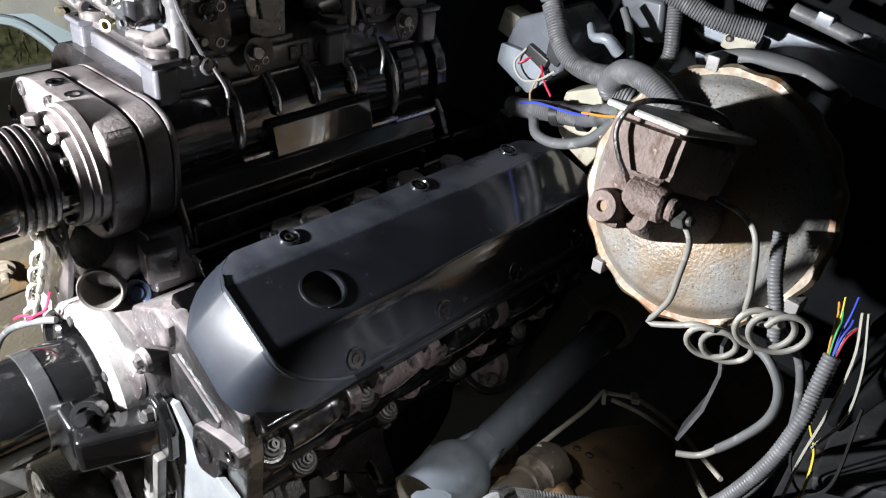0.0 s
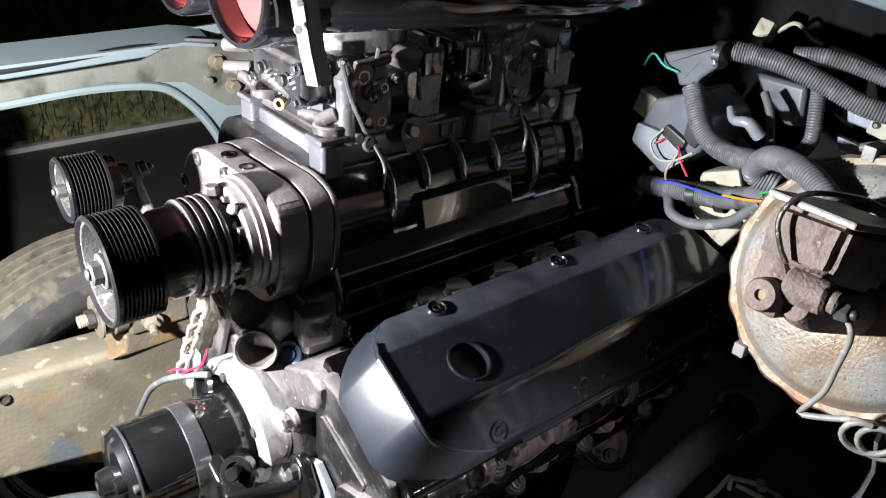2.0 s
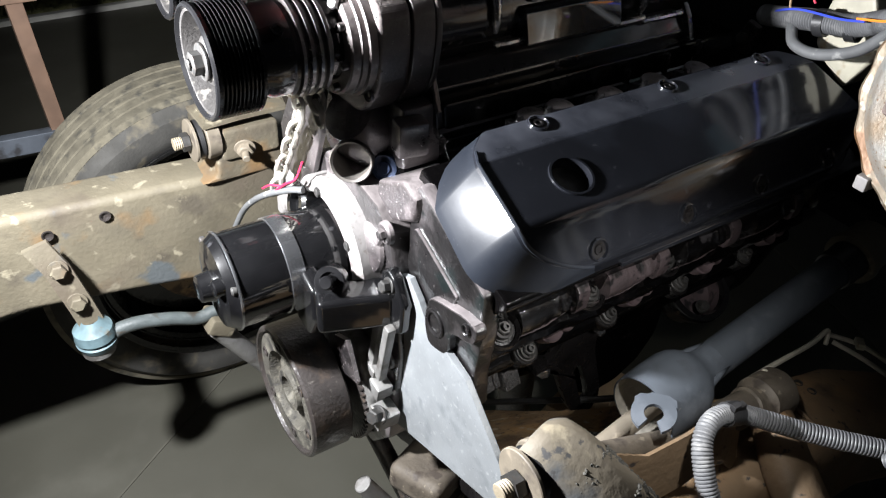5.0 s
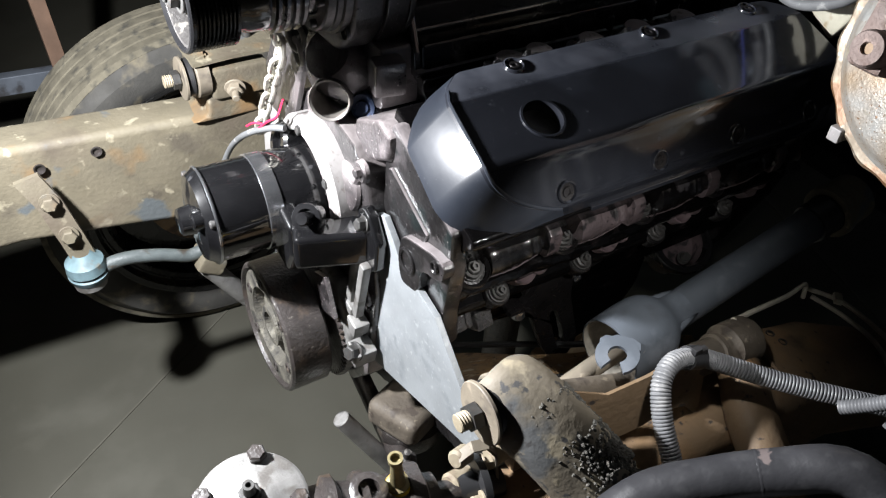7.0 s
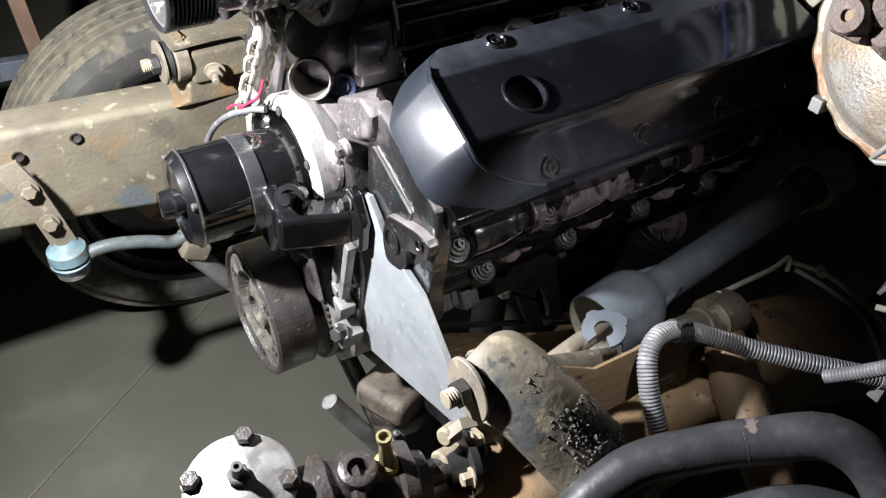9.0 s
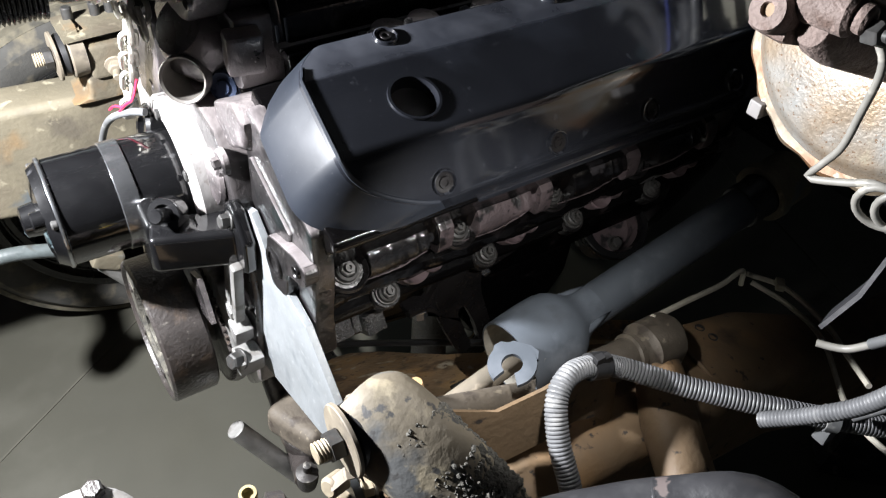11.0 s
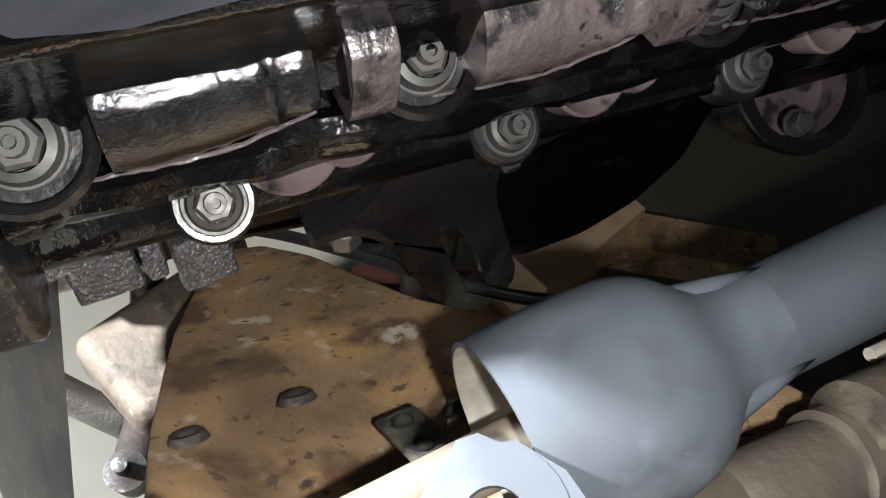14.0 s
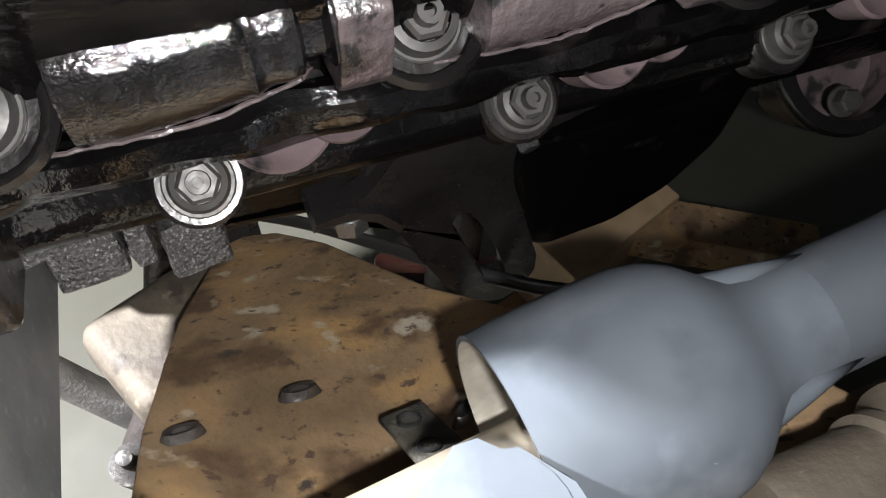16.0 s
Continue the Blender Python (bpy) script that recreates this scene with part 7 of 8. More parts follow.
brk = thing("idler_bracket", (0.118, -0.09, 0.39), "tan pressed bracket hanging at the crossmember front", "bracket")
bm = fresh()
box(bm, (0.148, -0.115, 0.446), (0.105, 0.085, 0.046), rot=(0, 4, 24), bevel=0.014, seg=4)
part("bracket", bm, M["bush_old"], brk)
bm = fresh()
lathe(bm, (0.148, -0.115, 0.390), (0, 0, 1), [(0, 0), (0, 0.045), (0.02, 0.05), (0.032, 0.048), (0.034, 0)], 32)
part("bush", bm, M["dark_iron"], brk, "dark rubber bush under the bracket")
stud_ = thing("shock_stud", (0.16, -0.305, 0.615), "rusty threaded stud with a pale nut on the rail", "stud")
bm = fresh()
lathe(bm, (0.162, -0.330, 0.705), (-0.15, 0.1, 0.9), [(-0.10, 0.007), (0.0, 0.0075), (0.002, 0.0065), (0.004, 0.0075), (0.006, 0.0065), (0.008, 0.0075), (0.010, 0.0065), (0.012, 0.0075), (0.014, 0.0065), (0.016, 0.0075), (0.026, 0.007), (0.027, 0)], 18)
part("thread", bm, M["rust"], stud_)
bm = fresh()
hexagon(bm, (0.164, -0.331, 0.690), (-0.15, 0.1, 0.9), 0.013, 0.012, washer=0.016)
part("nut", bm, M["tan"], stud_)

# ---- header pipes in the wheel well ----


def header(points, seam):
    t = thing("header_pipe", points[0], "black painted exhaust header pipe with flaking patches", "exhaust pipe", group="header pipes beside the chassis rail")
    bm = fresh()
    sweep(bm, points, 0.021, 0.012, 24)
    part("pipe", bm, M["header"], t)
    q = smooth_path(points, 0.01)
    for k in seam:
        i = int(k * (len(q) - 2))
        bm = fresh()
        lathe(bm, q[i], q[i + 1] - q[i], [(-0.002, 0.0208), (0, 0.0214), (0.002, 0.0208)], 28)
        part("weld_seam", bm, M["header"], t)


header([(0.02, -0.50, 0.62), (0.073, -0.492, 0.672), (0.155, -0.492, 0.720), (0.215, -0.520, 0.745), (0.258, -0.550, 0.765), (0.290, -0.582, 0.785), (0.305, -0.620, 0.778), (0.300, -0.665, 0.745), (0.29, -0.70, 0.69)], (0.12, 0.55))
header([(0.10, -0.56, 0.60), (0.150, -0.545, 0.660), (0.215, -0.570, 0.700), (0.262, -0.605, 0.728), (0.29, -0.65, 0.73), (0.30, -0.70, 0.70), (0.29, -0.74, 0.64)], (0.4,))

# ---- brake booster and master cylinder ----


def booster():
    t = thing("brake_booster", (0.62, -0.43, 1.02), "rust-speckled zinc brake booster on the bulkhead", "brake booster")
    c = Vector((0.548, -0.4220, 1.034))
    ax = Vector((-0.951, 0.0, 0.309)).normalized()
    bm = fresh()
    lathe(bm, c, ax, [(-0.012, 0.128), (0.004, 0.128), (0.008, 0.122), (0.016, 0.117), (0.022, 0.110), (0.030, 0.075), (0.036, 0.05), (0.038, 0.0)], 72)
    part("front_shell", bm, M["booster"], t)
    bm = fresh()
    seg = 152
    s, u = ring_basis(ax)[1:]

    def ring(d, r, wave):
        return [c + ax * d + (s * math.cos(2 * math.pi * k / seg) + u * math.sin(2 * math.pi * k / seg)) * (r + wave * math.sin(2 * math.pi * k / seg * 19)) for k in range(seg)]
    loft(bm, [ring(-0.016, 0.124, 0), ring(-0.014, 0.1335, 0.0014), ring(0.003, 0.135, 0.0018), ring(0.007, 0.1315, 0.0012), ring(0.006, 0.125, 0)], close=False)
    part("crimped_rim", bm, M["booster_rim"], t, "crimped yellow-zinc rim")
    for a in (1.25, 3.58, 5.32):
        bm = fresh()
        q = c + (s * math.cos(a) + u * math.sin(a)) * 0.138
        box(bm, q, (0.022, 0.014, 0.016), bevel=0.002)
        part("tab", bm, M["white"], t, "pale bent rim tab")
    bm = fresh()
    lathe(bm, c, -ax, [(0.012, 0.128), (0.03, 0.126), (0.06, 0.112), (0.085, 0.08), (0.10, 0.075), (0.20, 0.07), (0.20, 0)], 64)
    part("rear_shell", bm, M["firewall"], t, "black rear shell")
    return t


booster()


def master_cylinder():
    t = thing("master_cylinder", (0.45, -0.43, 1.04), "rusty cast-iron brake master cylinder with a bailed lid", "master cylinder")
    lean = Matrix.Translation((0.385, 0, 1.12)) @ Matrix.Rotation(radians(18), 4, "Y") @ Matrix.Translation((-0.385, 0, -1.12))

    def put(name, bm, mat, parent, label=""):
        bmesh.ops.transform(bm, matrix=lean, verts=bm.verts[:])
        return part(name, bm, mat, parent, label)
    bm = fresh()
    loft(bm, [[Vector(q) for q in row] for row in (
        [(0.391, -0.386, 1.105), (0.391, -0.450, 1.111), (0.505, -0.458, 1.098), (0.505, -0.392, 1.093)],
        [(0.388, -0.384, 1.128), (0.388, -0.452, 1.132), (0.508, -0.460, 1.124), (0.508, -0.390, 1.120)],
        [(0.385, -0.382, 1.158), (0.385, -0.452, 1.162), (0.512, -0.461, 1.156), (0.512, -0.390, 1.151)])])
    bmesh.ops.bevel(bm, geom=bm.edges[:], offset=0.007, segments=3, affect="EDGES")
    crumple(bm, 0.0012, 70)
    put("reservoir", bm, M["mc"], t)
    bm = fresh()
    prism(bm, [(0.379, -0.378), (0.379, -0.457), (0.518, -0.466), (0.518, -0.387)], "z", 1.159, 1.166, bevel=0.0025)
    put("lid", bm, M["booster"], t, "plated steel lid")
    bm = fresh()
    lathe(bm, (0.378, -0.432, 1.078), (1, -0.02, -0.02), [(0.020, 0), (0.024, 0.012), (0.036, 0.018), (0.06, 0.023), (0.15, 0.028), (0.15, 0)], 32)
    crumple(bm, 0.001, 60)
    put("bore", bm, M["mc"], t)
    bm = fresh()
    lathe(bm, (0.380, -0.409, 1.078), (1, 0, 0), [(0.002, 0.0045), (0, 0.0052), (0, 0.0135), (0.004, 0.0155), (0.05, 0.017), (0.10, 0.02)], 28)
    boss = put("bolt_boss", bm, M["mc"], t)
    bm = fresh()
    lathe(bm, (0.383, -0.409, 1.078), (1, 0, 0), [(0, 0.0052), (0.001, 0)], 14)
    put("hole", bm, M["rust"], boss)
    bm = fresh()
    cyl(bm, (0.402, -0.418, 1.094), (0.404, -0.455, 1.096), 0.0170, 0.0155, seg=28, cap=0.003)
    crumple(bm, 0.0008, 70)
    put("port_barrel", bm, M["mc"], t)
    bm = fresh()
    cyl(bm, (0.404, -0.455, 1.096), (0.405, -0.464, 1.096), 0.0105, seg=24, cap=0.002)
    put("port_end", bm, M["mc"], t)
    bm = fresh()
    prism(bm, [(-0.390, 1.06), (-0.388, 1.12), (-0.398, 1.13), (-0.42, 1.10), (-0.425, 1.06)], "x", 0.392, 0.45, bevel=0.006)
    put("rib", bm, M["mc"], t)
    bm = fresh()
    hexagon(bm, (0.410, -0.464, 1.090), (-0.3, -1, 0.2), 0.009, 0.012, stud=0.006)
    put("pipe_nut", bm, M["nut"], t)
    bm = fresh()
    sweep(bm, [(0.383, -0.417, 1.112), (0.378, -0.408, 1.124), (0.374, -0.399, 1.145), (0.377, -0.405, 1.168), (0.40, -0.420, 1.178), (0.46, -0.435, 1.180), (0.510, -0.440, 1.168), (0.522, -0.440, 1.14)], 0.0024, 0.006, 8)
    put("bail_wire", bm, M["dark_iron"], t, "dark sprung bail wire")


master_cylinder()


def line(name, points, r, mat, label, category, group="", rib=False, step=0.006, seg=10):
    bm = fresh()
    sweep(bm, points, ribbed(r) if rib else r, 0.0012 if rib else step, seg)
    return solo(name, bm, M[mat], label, category, base=points[0], group=group)


def loops(c, r, turns, axis, drift, start=0.0):
    a, s, u = ring_basis(axis)
    return [Vector(c) + Vector(drift) * (k / 10) + (s * math.cos(start + k * 2 * math.pi / 10) + u * math.sin(start + k * 2 * math.pi / 10)) * r for k in range(int(turns * 10) + 1)]


line("brake_pipe", [(0.409, -0.466, 1.078), (0.412, -0.476, 1.060), (0.425, -0.470, 1.015), (0.43, -0.466, 0.985), (0.430, -0.458, 0.965), (0.43, -0.452, 0.948), (0.43, -0.480, 0.962), (0.432, -0.497, 0.972)] + loops((0.437, -0.505, 0.955), 0.019, 2.1, (0.85, 0.45, 0.2), (0.008, -0.012, -0.002), 1.2), 0.0030, "brake_line", "pale grey brake pipe wound into slack loops", "brake pipe", "brake pipes")
line("brake_pipe", [(0.46, -0.47, 1.085), (0.45, -0.50, 1.085), (0.44, -0.52, 1.075), (0.44, -0.530, 1.03), (0.44, -0.535, 1.0)] + loops((0.437, -0.545, 0.995), 0.022, 2.4, (0.8, 0.55, 0.1), (0.004, -0.011, 0.001), 0.3), 0.0030, "brake_line", "pale grey brake pipe wound into slack loops", "brake pipe", "brake pipes")
line("hose", [(0.47, -0.535, 0.955), (0.455, -0.560, 0.960), (0.45, -0.580, 0.940), (0.45, -0.582, 0.905), (0.45, -0.565, 0.865), (0.452, -0.548, 0.835)], 0.0047, "plastic_grey", "grey rubber hose hanging below the booster", "hose", "hoses below the booster")
line("pipe_tail", [(0.452, -0.549, 0.836), (0.45, -0.536, 0.818), (0.445, -0.524, 0.812), (0.44, -0.514, 0.810)], 0.0034, "brake_line", "pale bent pipe end out of the hose", "pipe")
line("hose", [(0.50, -0.545, 0.97), (0.50, -0.575, 0.945), (0.50, -0.590, 0.90), (0.50, -0.595, 0.84), (0.49, -0.585, 0.78), (0.48, -0.56, 0.73)], 0.0045, "plastic_grey", "grey rubber hose hanging below the booster", "hose", "hoses below the booster")
line("conduit", [(0.50, -0.520, 1.06), (0.49, -0.532, 1.02), (0.485, -0.545, 0.99), (0.48, -0.555, 0.96)], 0.0072, "plastic", "black split conduit hanging beside the booster", "conduit", rib=True)
line("conduit", [(0.47, -0.606, 0.985), (0.455, -0.608, 0.955), (0.44, -0.610, 0.93), (0.43, -0.604, 0.885), (0.425, -0.592, 0.845), (0.42, -0.575, 0.805), (0.41, -0.55, 0.770), (0.40, -0.52, 0.735)], 0.0078, "plastic", "black split conduit carrying cut coloured wires", "conduit", rib=True, seg=12)
cols = ["wire_blue", "wire_yellow", "wire_orange", "wire_green", "wire_blue", "wire_red", "wire_white"]
for k, col in enumerate(cols):
    dx, dy = 0.003 * math.cos(k * 0.9), 0.003 * math.sin(k * 0.9)
    line("wire", [(0.468 + dx, -0.606 + dy, 0.982), (0.474 + dx, -0.604 + 2 * dy, 1.005), (0.482 + dx, -0.604 + 3 * dy, 1.021 - 0.002 * k), (0.490 + 2 * dx, -0.602 + 4 * dy, 1.034 - 0.004 * k)], 0.0010, col, "thin cut wire standing out of the conduit", "wire", "cut wires in the conduit", seg=6)
line("wire", [(0.482, -0.612, 1.03), (0.474, -0.622, 0.99), (0.47, -0.622, 0.93), (0.465, -0.618, 0.87), (0.462, -0.618, 0.82)], 0.0017, "wire_white", "loose pale wire hanging down", "wire", seg=6)
line("wire", [(0.485, -0.616, 1.03), (0.476, -0.632, 0.98), (0.472, -0.636, 0.93), (0.468, -0.622, 0.885)], 0.0016, "wire_white", "loose pale wire hanging down", "wire", seg=6)
line("wire", [(0.48, -0.61, 0.90), (0.485, -0.625, 0.86), (0.47, -0.628, 0.81), (0.46, -0.60, 0.79)], 0.0016, "wire_yellow", "loose yellow wire looping down", "wire", seg=6)
line("wire", [(0.475, -0.60, 0.90), (0.47, -0.612, 0.85), (0.468, -0.632, 0.83), (0.47, -0.65, 0.86), (0.47, -0.645, 0.95)], 0.0017, "wire_black", "loose black wire looping down", "wire", seg=6)

# ---- bulkhead, heater box and looms ----
bm = fresh()
box(bm, (0.92, -0.05, 1.02), (0.04, 1.9, 0.72), bevel=0)
solo("wall_bulkhead", bm, M["firewall"], "flat black bulkhead behind the engine", "bulkhead", kind="structure")
bm = fresh()
box(bm, (0.80, -0.05, 0.72), (0.28, 1.0, 0.02), rot=(0, 38, 0), bevel=0.004)
solo("toe_board", bm, M["firewall"], "flat black sloping toe board under the bulkhead", "toe board", kind="structure")


def cowl():
    t = thing("cowl_rail", (0.85, -0.4, 1.1), "grey-blue steel cowl rail with a black cable along it", "cowl rail")
    bm = fresh()
    prism(bm, [(-0.235, 1.135), (-0.30, 1.15), (-0.50, 1.135), (-0.95, 1.08), (-0.95, 1.03), (-0.52, 1.09), (-0.33, 1.105), (-0.25, 1.11)], "x", 0.81, 0.83, bevel=0.003)
    part("rail", bm, M["cowl"], t)
    bm = fresh()
    prism(bm, [(-0.25, 1.094), (-0.34, 1.088), (-0.345, 1.072), (-0.26, 1.078)], "x", 0.795, 0.806, bevel=0.002)
    part("bracket", bm, M["cowl"], t)
    bm = fresh()
    sweep(bm, [(0.80, -0.36, 1.175), (0.80, -0.42, 1.165), (0.80, -0.50, 1.15), (0.80, -0.60, 1.135), (0.80, -0.8, 1.10)], 0.009, 0.01, 10)
    part("cable", bm, M["plastic"], t, "black cable clipped along the rail")
    bm = fresh()
    box(bm, (0.82, -0.6, 1.24), (0.02, 0.9, 0.05), rot=(6, 0, 0), bevel=0.004)
    part("upper_panel", bm, M["scuttle"], t, "dark blue-green scuttle panel")
    for y, z in ((-0.40, 1.175), (-0.455, 1.165), (-0.52, 1.155)):
        bm = fresh()
        box(bm, (0.797, y, z), (0.012, 0.02, 0.014), rot=(8, 0, 0), bevel=0.002)
        part("cable_clip", bm, M["heater"], t)


cowl()
plug = thing("wire_plug", (0.79, -0.31, 1.12), "cream plastic wire plug on the cowl rail", "wire plug", group="cream wire plugs")
bm = fresh()
box(bm, (0.795, -0.312, 1.122), (0.02, 0.044, 0.026), rot=(8, 0, 0), bevel=0.003)
part("body", bm, M["cream"], plug)
bm = fresh()
lathe(bm, (0.784, -0.300, 1.126), (-1, 0, 0), [(0, 0.005), (0.003, 0.0045), (0.001, 0)], 12)
part("screw", bm, M["dark_iron"], plug)
bm = fresh()
sweep(bm, [(0.79, -0.335, 1.115), (0.785, -0.342, 1.095), (0.785, -0.335, 1.08), (0.80, -0.315, 1.075)], 0.005, 0.006, 8)
part("lead", bm, M["plastic_grey"], plug)
plug2 = thing("wire_plug", (0.83, -0.10, 1.19), "cream plastic wire plug hanging at the scuttle", "wire plug", group="cream wire plugs")
bm = fresh()
box(bm, (0.832, -0.10, 1.19), (0.03, 0.022, 0.026), rot=(10, 20, 10), bevel=0.003)
part("body", bm, M["cream"], plug2)
bm = fresh()
sweep(bm, [(0.84, -0.112, 1.19), (0.85, -0.13, 1.205), (0.86, -0.15, 1.19), (0.86, -0.17, 1.185)], 0.003, 0.006, 6)
part("lead", bm, M["rope_grey"], plug2)


def heater_box():
    t = thing("heater_box", (0.72, -0.1, 1.0), "pale grey plastic heater box on the bulkhead", "heater box")
    bm = fresh()
    prism(bm, [(-0.044, 1.042), (-0.047, 1.072), (-0.060, 1.106), (-0.109, 1.129), (-0.148, 1.104), (-0.156, 1.085), (-0.140, 1.050), (-0.101, 1.016)], "x", 0.661, 0.76, bevel=0.006, seg=3)
    part("case", bm, M["heater_dark"], t)
    bm = fresh()
    prism(bm, round_poly([(-0.042, 1.042), (-0.046, 1.070), (-0.084, 1.069), (-0.134, 1.047), (-0.101, 1.015)], 0.004, 3), "x", 0.652, 0.661, bevel=0.0015)
    part("front_panel", bm, M["heater"], t, "pale blue-grey front panel")
    # a black plate on the case's face stands in for a hollow's shade
    bm = fresh()
    prism(bm, [(-0.118, 1.068), (-0.120, 1.108), (-0.140, 1.100), (-0.149, 1.083), (-0.138, 1.062)], "x", 0.657, 0.662, bevel=0.002)
    part("hollow_shade", bm, M["clip"], t, "black plate in place of a shaded hollow")
    bm = fresh()
    prism(bm, [(-0.128, 1.146), (-0.205, 1.148), (-0.213, 1.094), (-0.190, 1.090), (-0.168, 1.106), (-0.145, 1.122)], "x", 0.775, 0.815, bevel=0.007, seg=3)
    part("side_case", bm, M["heater_dark"], t)
    bm = fresh()
    box(bm, (0.668, -0.105, 1.065), (0.03, 0.038, 0.022), rot=(20, 0, 0), bevel=0.003)
    block = part("terminal_block", bm, M["clip"], t)
    bm = fresh()
    cyl(bm, (0.652, -0.088, 1.018), (0.645, -0.088, 1.018), 0.004, seg=12)
    part("screw", bm, M["nut"], t)
    bm = fresh()
    box(bm, (0.70, -0.028, 1.085), (0.03, 0.03, 0.036), rot=(15, 0, 0), bevel=0.003)
    part("relay", bm, M["cream"], t, "brown-cream relay")
    bm = fresh()
    sweep(bm, [(0.70, -0.150, 1.115), (0.69, -0.165, 1.105), (0.69, -0.185, 1.108), (0.70, -0.20, 1.092)], lambda i, s: 0.005 + 0.004 * s, 0.006, 10)
    part("nozzle", bm, M["heater"], t)


heater_box()
bm = fresh()
prism(bm, [(-0.147, 1.030), (-0.199, 1.054), (-0.216, 1.020), (-0.228, 0.985), (-0.200, 0.934), (-0.165, 0.956), (-0.145, 0.974)], "x", 0.67, 0.71, bevel=0.006)
solo("washer_bottle", bm, M["cream"], "pale cream plastic bottle below the heater box", "plastic bottle", base=(0.69, -0.19, 0.94))
tp = thing("loom_junction", (0.68, -0.1, 1.16), "grey plastic loom junction over the heater box", "loom junction")
bm = fresh()
prism(bm, round_poly([(-0.050, 1.165), (-0.125, 1.194), (-0.133, 1.167), (-0.112, 1.146), (-0.108, 1.136), (-0.083, 1.129), (-0.076, 1.143), (-0.052, 1.147)], 0.004, 3), "x", 0.674, 0.702, bevel=0.005, seg=3)
part("branch", bm, M["heater_dark"], tp, "flared flat duct of the junction")
bm = fresh()
lathe(bm, (0.690, -0.120, 1.180), (0.12, -1, 0.05), [(0, 0.0145), (0, 0.0172), (0.010, 0.0175), (0.010, 0.0145)], 24)
part("collar", bm, M["clip"], tp, "black collar")
line("conduit", [(0.665, -0.110, 1.138), (0.66, -0.125, 1.118), (0.655, -0.140, 1.098), (0.65, -0.165, 1.082), (0.645, -0.20, 1.078), (0.635, -0.235, 1.086), (0.625, -0.275, 1.094), (0.605, -0.305, 1.108), (0.595, -0.34, 1.118), (0.60, -0.39, 1.125)], 0.0135, "plastic", "fat black ribbed conduit curving over the bulkhead", "conduit", rib=True, seg=14)
line("conduit", [(0.705, -0.122, 1.184), (0.72, -0.157, 1.183), (0.73, -0.20, 1.178), (0.745, -0.245, 1.165), (0.76, -0.29, 1.15), (0.78, -0.34, 1.145)], 0.013, "plastic", "fat black ribbed conduit curving over the bulkhead", "conduit", rib=True, seg=14)
line("conduit", [(0.75, -0.19, 1.19), (0.76, -0.23, 1.195), (0.78, -0.28, 1.185), (0.79, -0.33, 1.175)], 0.010, "plastic", "black ribbed conduit along the scuttle", "conduit", rib=True, seg=12)
line("conduit", [(0.775, -0.222, 1.15), (0.765, -0.232, 1.12), (0.76, -0.238, 1.09), (0.755, -0.230, 1.065)], 0.010, "plastic", "short black ribbed conduit hanging from the scuttle", "conduit", rib=True, seg=12)
line("conduit", [(0.665, -0.070, 0.985), (0.65, -0.100, 0.995), (0.64, -0.148, 1.010), (0.635, -0.20, 1.022), (0.62, -0.245, 1.045), (0.60, -0.285, 1.070)], 0.0135, "plastic", "fat black ribbed conduit across the bulkhead", "conduit", rib=True, seg=14)
line("conduit", [(0.600, -0.285, 1.082), (0.588, -0.262, 1.092), (0.574, -0.282, 1.120), (0.544, -0.329, 1.133), (0.530, -0.362, 1.128), (0.521, -0.385, 1.114), (0.525, -0.394, 1.086)], 0.0135, "plastic", "fat black ribbed conduit looping beside the master cylinder", "conduit", rib=True, seg=14)
line("cable", [(0.635, -0.130, 0.995), (0.62, -0.150, 0.983), (0.615, -0.186, 0.985), (0.61, -0.235, 1.010), (0.60, -0.275, 1.055)], 0.007, "plastic_grey", "grey cable sagging below the conduit", "cable")
for k, (x, y, z) in enumerate(((0.640, -0.165, 1.012), (0.59, -0.325, 1.108), (0.64, -0.205, 1.02))):
    bm = fresh()
    lathe(bm, (x, y, z), (0.1, -1, 0.25), [(-0.006, 0.014), (-0.006, 0.0165), (0.006, 0.0165), (0.006, 0.014)], 20)
    solo("cable_clip", bm, M["clip"] if k != 1 else M["plastic_grey"], "plastic clip round the ribbed conduit", "cable clip", base=(x, y, z), group="conduit clips")
